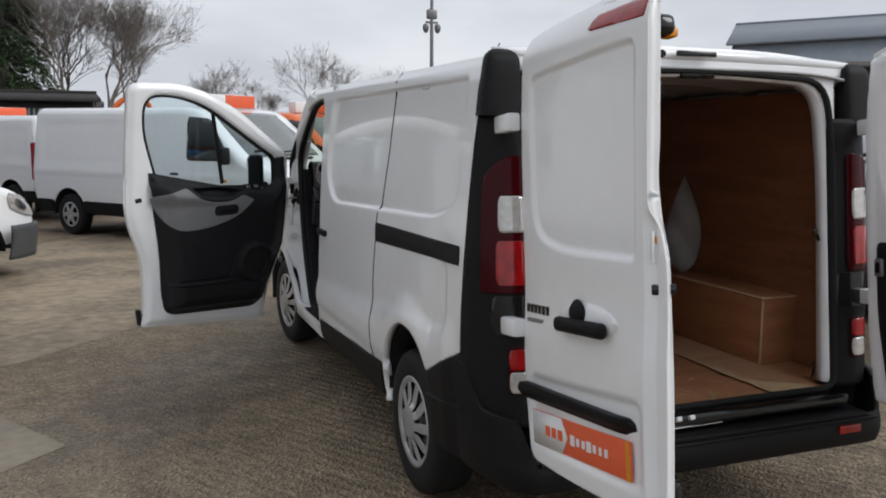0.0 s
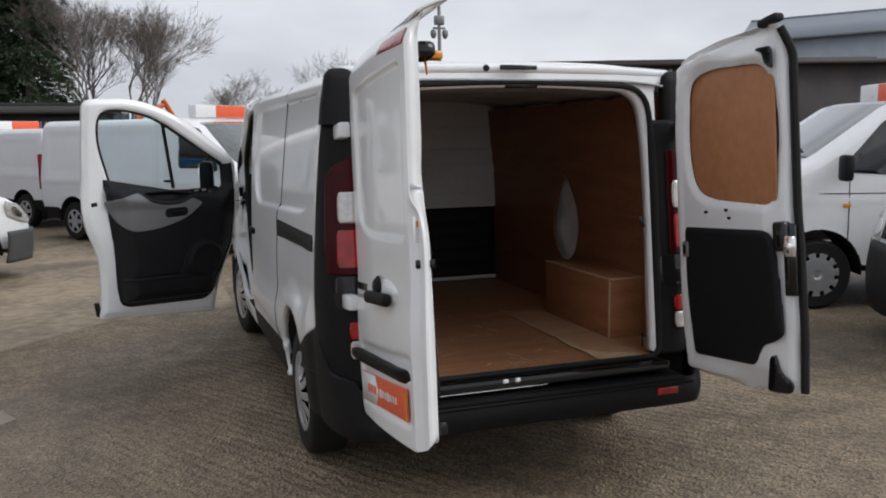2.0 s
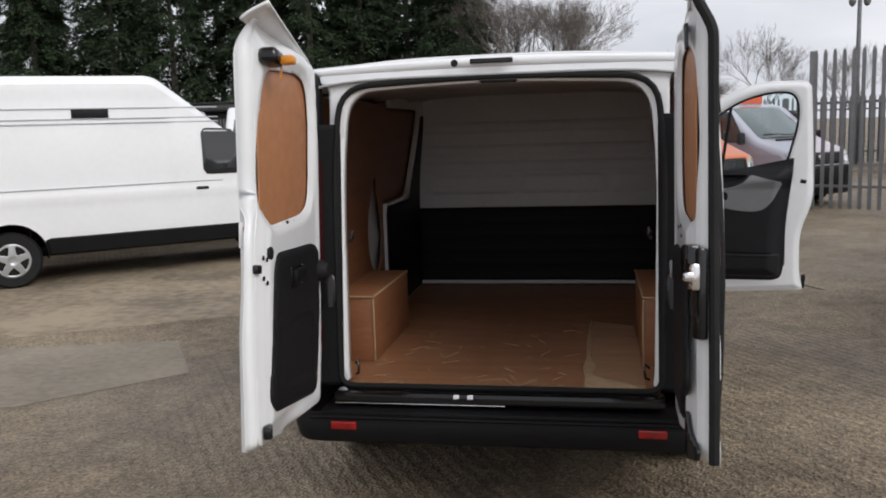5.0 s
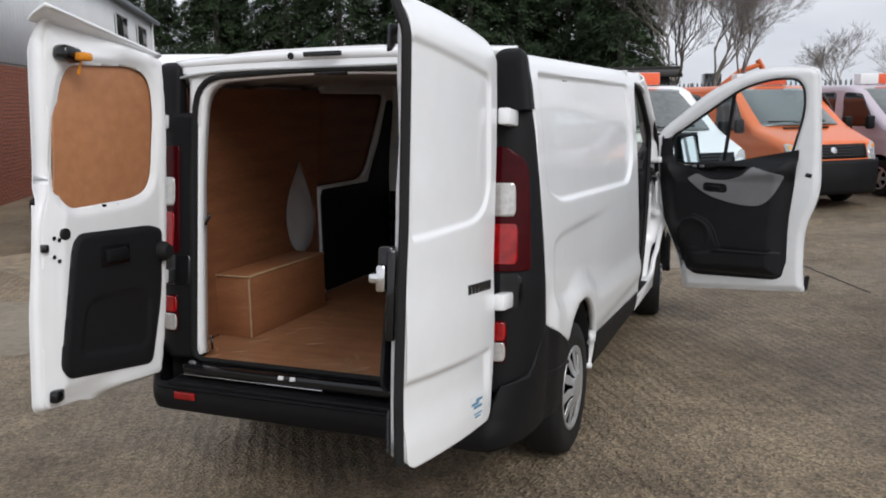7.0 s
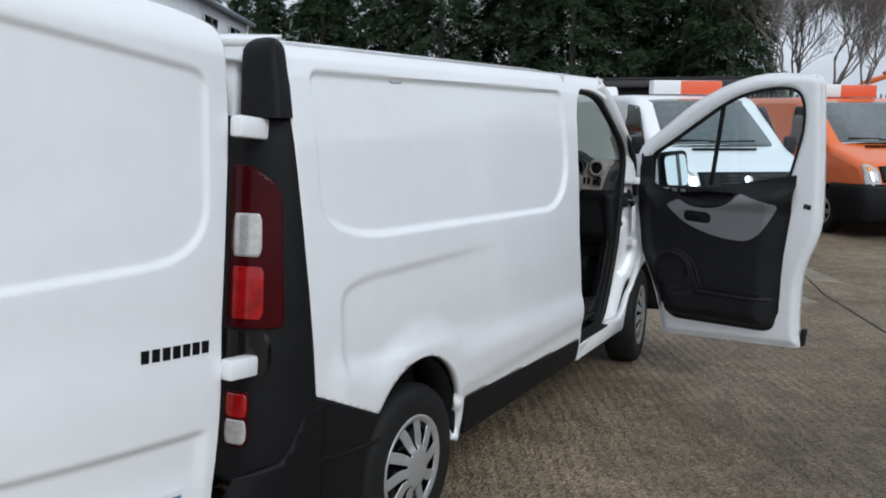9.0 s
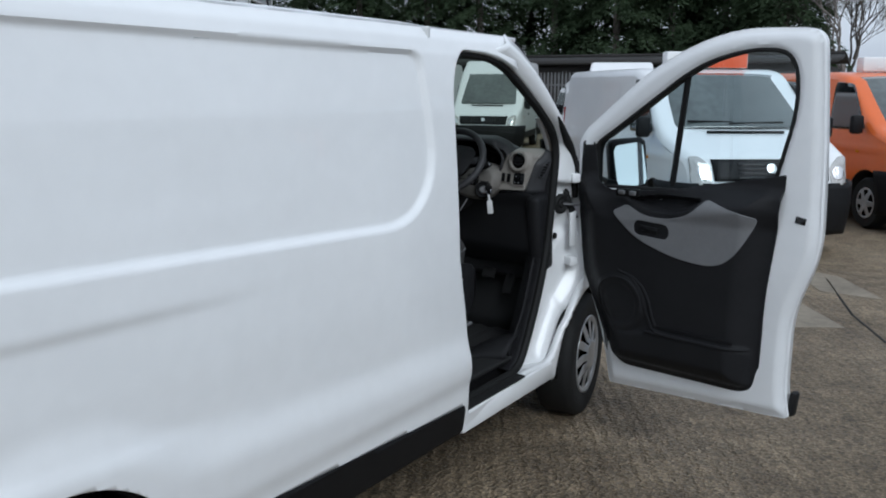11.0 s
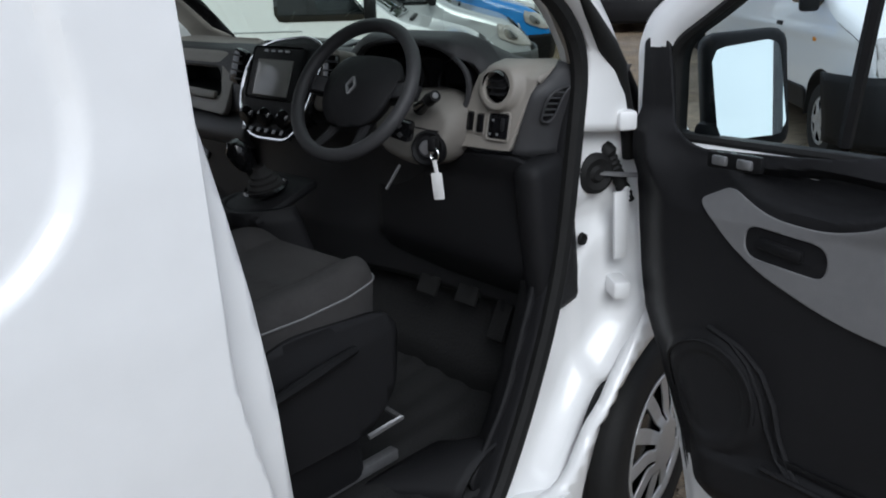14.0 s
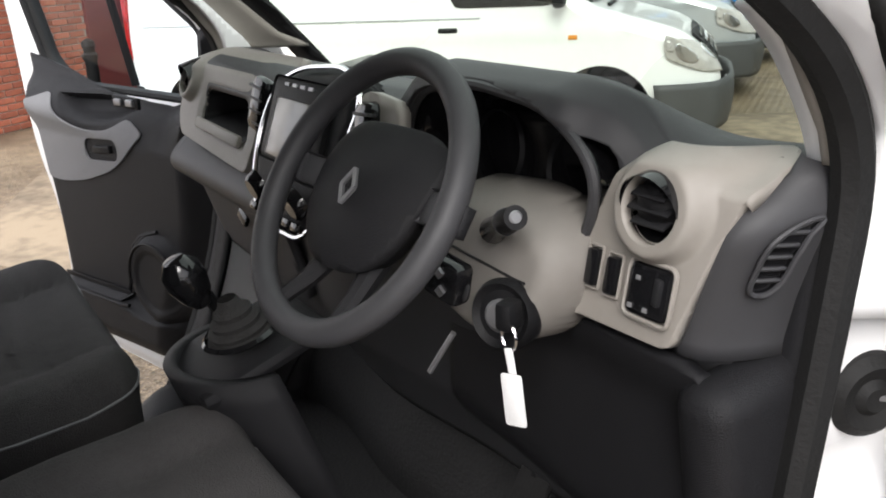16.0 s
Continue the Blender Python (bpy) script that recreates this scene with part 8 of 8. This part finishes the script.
# ---- an excavator's arm beyond the back fence ----
exc = thing("excavator", "orange excavator with a raised arm behind the fence", "excavator", pose(-2.6, 60.0, 0, 0, 0, 20))
part("body", box(3.0, 2.2, 1.6, pose(-1.5, 0, 1.9), 0.15), ORANGE, exc)
part("cab", box(1.2, 1.1, 1.5, pose(-0.6, 0.5, 2.9), 0.1), DARK_GLASS, exc)
part("boom", tube([(-0.5, 0, 2.3), (1.2, 0, 3.7), (2.6, 0, 4.2)], [0.24, 0.2, 0.16], 8), ORANGE, exc)
part("dipper", tube([(2.4, 0, 4.5), (3.2, 0, 3.2), (3.4, 0, 2.2)], [0.2, 0.18, 0.12], 8), ORANGE, exc)
part("undercarriage", box(3.2, 2.4, 0.9, pose(-1.2, 0, 0.45), 0.2), BLACK, exc)

# ---- trees ----
def conifer_mesh(seed, h, r, n):
    """A crown of drooping boughs, each a fan of many small sprays, uneven at the edge and with gaps."""
    rg = random.Random(seed)
    verts, faces = [], []
    boughs = 330
    for k in range(boughs):
        t = (k + rg.random()) / boughs
        t = 0.06 + 0.94 * t ** 0.85
        a = rg.uniform(0, 2 * math.pi)
        reach = r * (1 - t) ** 0.68 * rg.uniform(0.72, 1.12) + 0.15
        base = Vector((0, 0, h * t))
        d = Vector((math.cos(a), math.sin(a), 0))
        side = Vector((-d.y, d.x, 0))
        lift, wide = rg.uniform(-0.10, 0.22), reach * rg.uniform(0.22, 0.36) + 0.12
        for _ in range(n // boughs):
            q = rg.random() ** 0.55
            s_ = rg.gauss(0, 0.5)
            drop = -0.42 * reach * q * q + lift * reach * q
            p = base + d * (reach * (0.25 + 0.75 * q)) + side * (s_ * wide * (1.15 - 0.6 * q)) + Vector((0, 0, drop - 0.22 * abs(s_) * wide + rg.gauss(0, 0.09)))
            o = (d * rg.uniform(0.4, 1.0) + side * (s_ * 0.8 + rg.uniform(-0.3, 0.3)) + Vector((0, 0, rg.uniform(-0.75, 0.15)))).normalized()
            w_ = o.cross(Vector((rg.uniform(-0.4, 0.4), rg.uniform(-0.4, 0.4), 1))).normalized()
            ln, wd = rg.uniform(0.16, 0.36), rg.uniform(0.045, 0.095)
            i = len(verts)
            verts += [p - w_ * wd * 0.4, p + o * ln * 0.5 - w_ * wd, p + o * ln, p + o * ln * 0.45 + w_ * wd]
            faces.append((i, i + 1, i + 2, i + 3))
    me = bpy.data.meshes.new("crown")
    me.from_pydata(verts, [], faces)
    bm = bmesh.new()
    bm.from_mesh(me)
    bpy.data.meshes.remove(me)
    return bm


def conifer(seed, h, r, n, label, leaf=NEEDLES):
    t = thing("conifer_tree", label, "tree", pose(0, 0, 0), "conifers")
    part("trunk", tube([(0, 0, 0), (0.05, 0.03, h * 0.5), (0, 0, h * 0.96)], [0.28, 0.18, 0.03], 8), BARK, t)
    part("crown", conifer_mesh(seed, h, r, n), leaf, t, angle=180)
    return t


kinds = [conifer(11, 17.0, 4.2, 46000, "tall dark green dense conifer"), conifer(23, 15.5, 3.8, 42000, "tall dark green dense conifer"), conifer(37, 18.5, 4.4, 46000, "tall dark green dense conifer")]
rg = random.Random(3)
conifer(51, 14.5, 3.6, 34000, "dark green conifer at the end of the row").matrix_basis = pose(-7.4, 48.0, 0)
spots = [(-11.4, 51.5), (-14.0, 50.0), (-17.0, 49.0), (-21.5, 50.0), (-26.0, 48.5), (-30.5, 49.0), (-35.5, 48.0), (-40.5, 47.0), (-46.0, 46.5), (-14.5, 54.0), (-20.0, 54.5), (-25.0, 53.5), (-32.0, 53.0), (-38.0, 52.0), (-52.0, 45.0), (-9.5, 54.5)]
for k, (x, y) in enumerate(spots):
    src, m_ = kinds[k % 3], pose(x, y, 0, 0, 0, rg.uniform(0, 360))
    if k < 3:
        src.matrix_basis = m_
    else:
        copy_thing(src, m_)


def bare_tree(seed, h, label, spread=0.55, lift=0.20, levels=8):
    rg = random.Random(seed)
    t = thing("bare_tree", label, "tree", pose(0, 0, 0), "bare winter trees")
    bm_t, bm_b = bmesh.new(), bmesh.new()

    def limb(p, d, ln, r, lv):
        mid = p + d * ln * 0.5 + Vector((rg.uniform(-1, 1), rg.uniform(-1, 1), rg.uniform(-0.3, 0.6))) * ln * 0.07
        end = p + d * ln
        tube([p, mid, end] if lv < 6 else [p, end], [r, r * 0.85, r * 0.66] if lv < 6 else [r, r * 0.7], 6 if lv < 2 else (4 if lv < 4 else 3), bm=bm_t if lv == 0 else bm_b, caps=False)
        if lv >= levels:
            return
        for k in range(3 if lv < 6 else 2):
            ax = Vector((rg.uniform(-1, 1), rg.uniform(-1, 1), rg.uniform(-0.4, 0.5)))
            nd = (d + ax.normalized() * rg.uniform(0.35, 0.8) * spread * 1.35 + Vector((0, 0, lift))).normalized()
            start = p.lerp(end, rg.uniform(0.5 if lv else 0.8, 1.0)) if k else end
            limb(start, nd, ln * rg.uniform(0.64, 0.86), max(r * rg.uniform(0.52, 0.68), 0.0065), lv + 1)

    limb(Vector((0, 0, 0)), Vector((rg.uniform(-0.05, 0.05), rg.uniform(-0.05, 0.05), 1)).normalized(), h * 0.20, h * 0.0080, 0)
    part("trunk", bm_t, BARK, t)
    part("crown", bm_b, BARK, t, "bare twiggy branches", angle=180)
    return t


ta = bare_tree(4, 15.0, "tall bare winter tree beside the conifers", 0.78, 0.16)
tb = bare_tree(9, 9.5, "bare winter tree with a rounded twiggy crown", 0.85, 0.10, 7)
tc = bare_tree(15, 10.5, "bare winter tree with a rounded twiggy crown", 0.82, 0.12, 7)
ta.matrix_basis = pose(-4.2, 47.0, 0, 0, 0, 30)
copy_thing(ta, pose(-5.0, 53.0, 0, 0, 0, 170))
copy_thing(ta, pose(-2.2, 50.0, 0, 0, 0, 255))
copy_thing(ta, pose(-0.9, 56.0, 0, 0, 0, 310))
tb.matrix_basis = pose(4.6, 54.0, 0, 0, 0, 0)
tc.matrix_basis = pose(11.5, 58.0, 0, 0, 0, 80)
for x, y, r_, src in ((34.5, 68.0, 40, tc), (40.0, 70.0, 200, tb), (48.0, 62.0, 120, tc), (37.0, 66.0, 300, tb), (53.0, 66.0, 10, tb), (22.0, 75.0, 250, tc), (9.5, 72.0, 160, tb)):
    copy_thing(src, pose(x, y, 0, 0, 0, r_))

# ---- concrete bays, joints and the grass verge ----
def bay(label, pts, z=0.004, mat=None):
    bm = bmesh.new()
    bm.faces.new([bm.verts.new((x, y, z)) for x, y in pts])
    ext = bmesh.ops.extrude_face_region(bm, geom=list(bm.faces))
    for v in ext["geom"]:
        if isinstance(v, bmesh.types.BMVert):
            v.co.z -= 0.03
    bmesh.ops.recalc_face_normals(bm, faces=bm.faces)
    return tagged(part("concrete_patch", bm, mat or PATCH), label, "pavement", kind="structure")


WORN_BAY = material("worn_brown_concrete", (0.33, 0.262, 0.178), 0.75, second=(0.150, 0.118, 0.082), scale=0.9, spread=(0.40, 0.58), bump=0.9, bump_scale=70)
PATCH = material("pale_smooth_concrete", (0.30, 0.255, 0.195), 0.8, second=(0.17, 0.145, 0.11), scale=1.6, bump=0.5, bump_scale=90)
bay("pale smooth concrete patch let into the yard", [(-2.49, 2.14), (-3.05, 3.06), (-4.9, 2.6), (-5.0, 0.9), (-3.3, 1.3)])
bay("worn pale concrete bay in front of the workshop", [(-0.9, 5.15), (-1.6, 5.12), (-2.1, 4.93), (-2.84, 4.08), (-4.6, 3.1), (-7.2, 4.2), (-6.0, 7.5), (-2.2, 12.6), (-0.9, 12.0)], 0.003, WORN_BAY)
bay("pale smooth concrete slab in the yard", [(0.2, 5.7), (1.87, 6.72), (1.25, 7.62), (-0.6, 6.6)])
bay("pale smooth concrete wedge in the yard", [(1.0, 8.9), (1.5, 7.9), (2.0, 7.87), (1.55, 8.65)])
for a, b in (((1.45, 8.5), (1.86, 7.17)), ((1.86, 7.17), (2.65, 5.4))):
    d = Vector((b[0] - a[0], b[1] - a[1], 0))
    tagged(part("joint_strip", box(d.length, 0.022, 0.008, pose((a[0] + b[0]) / 2, (a[1] + b[1]) / 2, 0.0, 0, 0, math.degrees(math.atan2(d.y, d.x))), 0.004), RUBBER), "dark tar joint in the concrete", "joint", kind="structure")

# ---- bricks of the workshop wall near its end ----
bb = box(0.213, 0.03, 0.063, None, 0.006, 1)
first_brick = part("brick", bb, BRICK, workshop)
first_brick.matrix_basis = pose(0.13, 0.04, 0.04)
mesh_ = first_brick.data
count = 0
for row in range(36):
    for k in range(8):
        if row == 0 and k == 0:
            continue
        x = 0.13 + 0.225 * k + (0.1125 if row % 2 else 0)
        ob = new("brick", mesh_)
        ob.parent = workshop
        ob.matrix_basis = pose(x, 0.04 + 0.001 * ((row * 7 + k * 3) % 4), 0.04 + 0.075 * row)
bm = bmesh.new()
for row in range(36):
    for k in range(8, 121):
        x = 0.13 + 0.225 * k + (0.1125 if row % 2 else 0)
        if x > LONG - 0.12 or (1.75 < x < 2.95 and row < 28):
            continue
        y, z = 0.026, 0.04 + 0.075 * row
        v = [bm.verts.new((x + sx * 0.1065, y + (0.0 if f else 0.016), z + sz * 0.0315)) for f in (1, 0) for sx, sz in ((-1, -1), (1, -1), (1, 1), (-1, 1))]
        bm.faces.new(v[:4])
        for q in range(4):
            bm.faces.new((v[q], v[4 + q], v[4 + (q + 1) % 4], v[(q + 1) % 4]))
me = part("brickwork", bm, BRICK, workshop)
me["kind"] = "stuff"
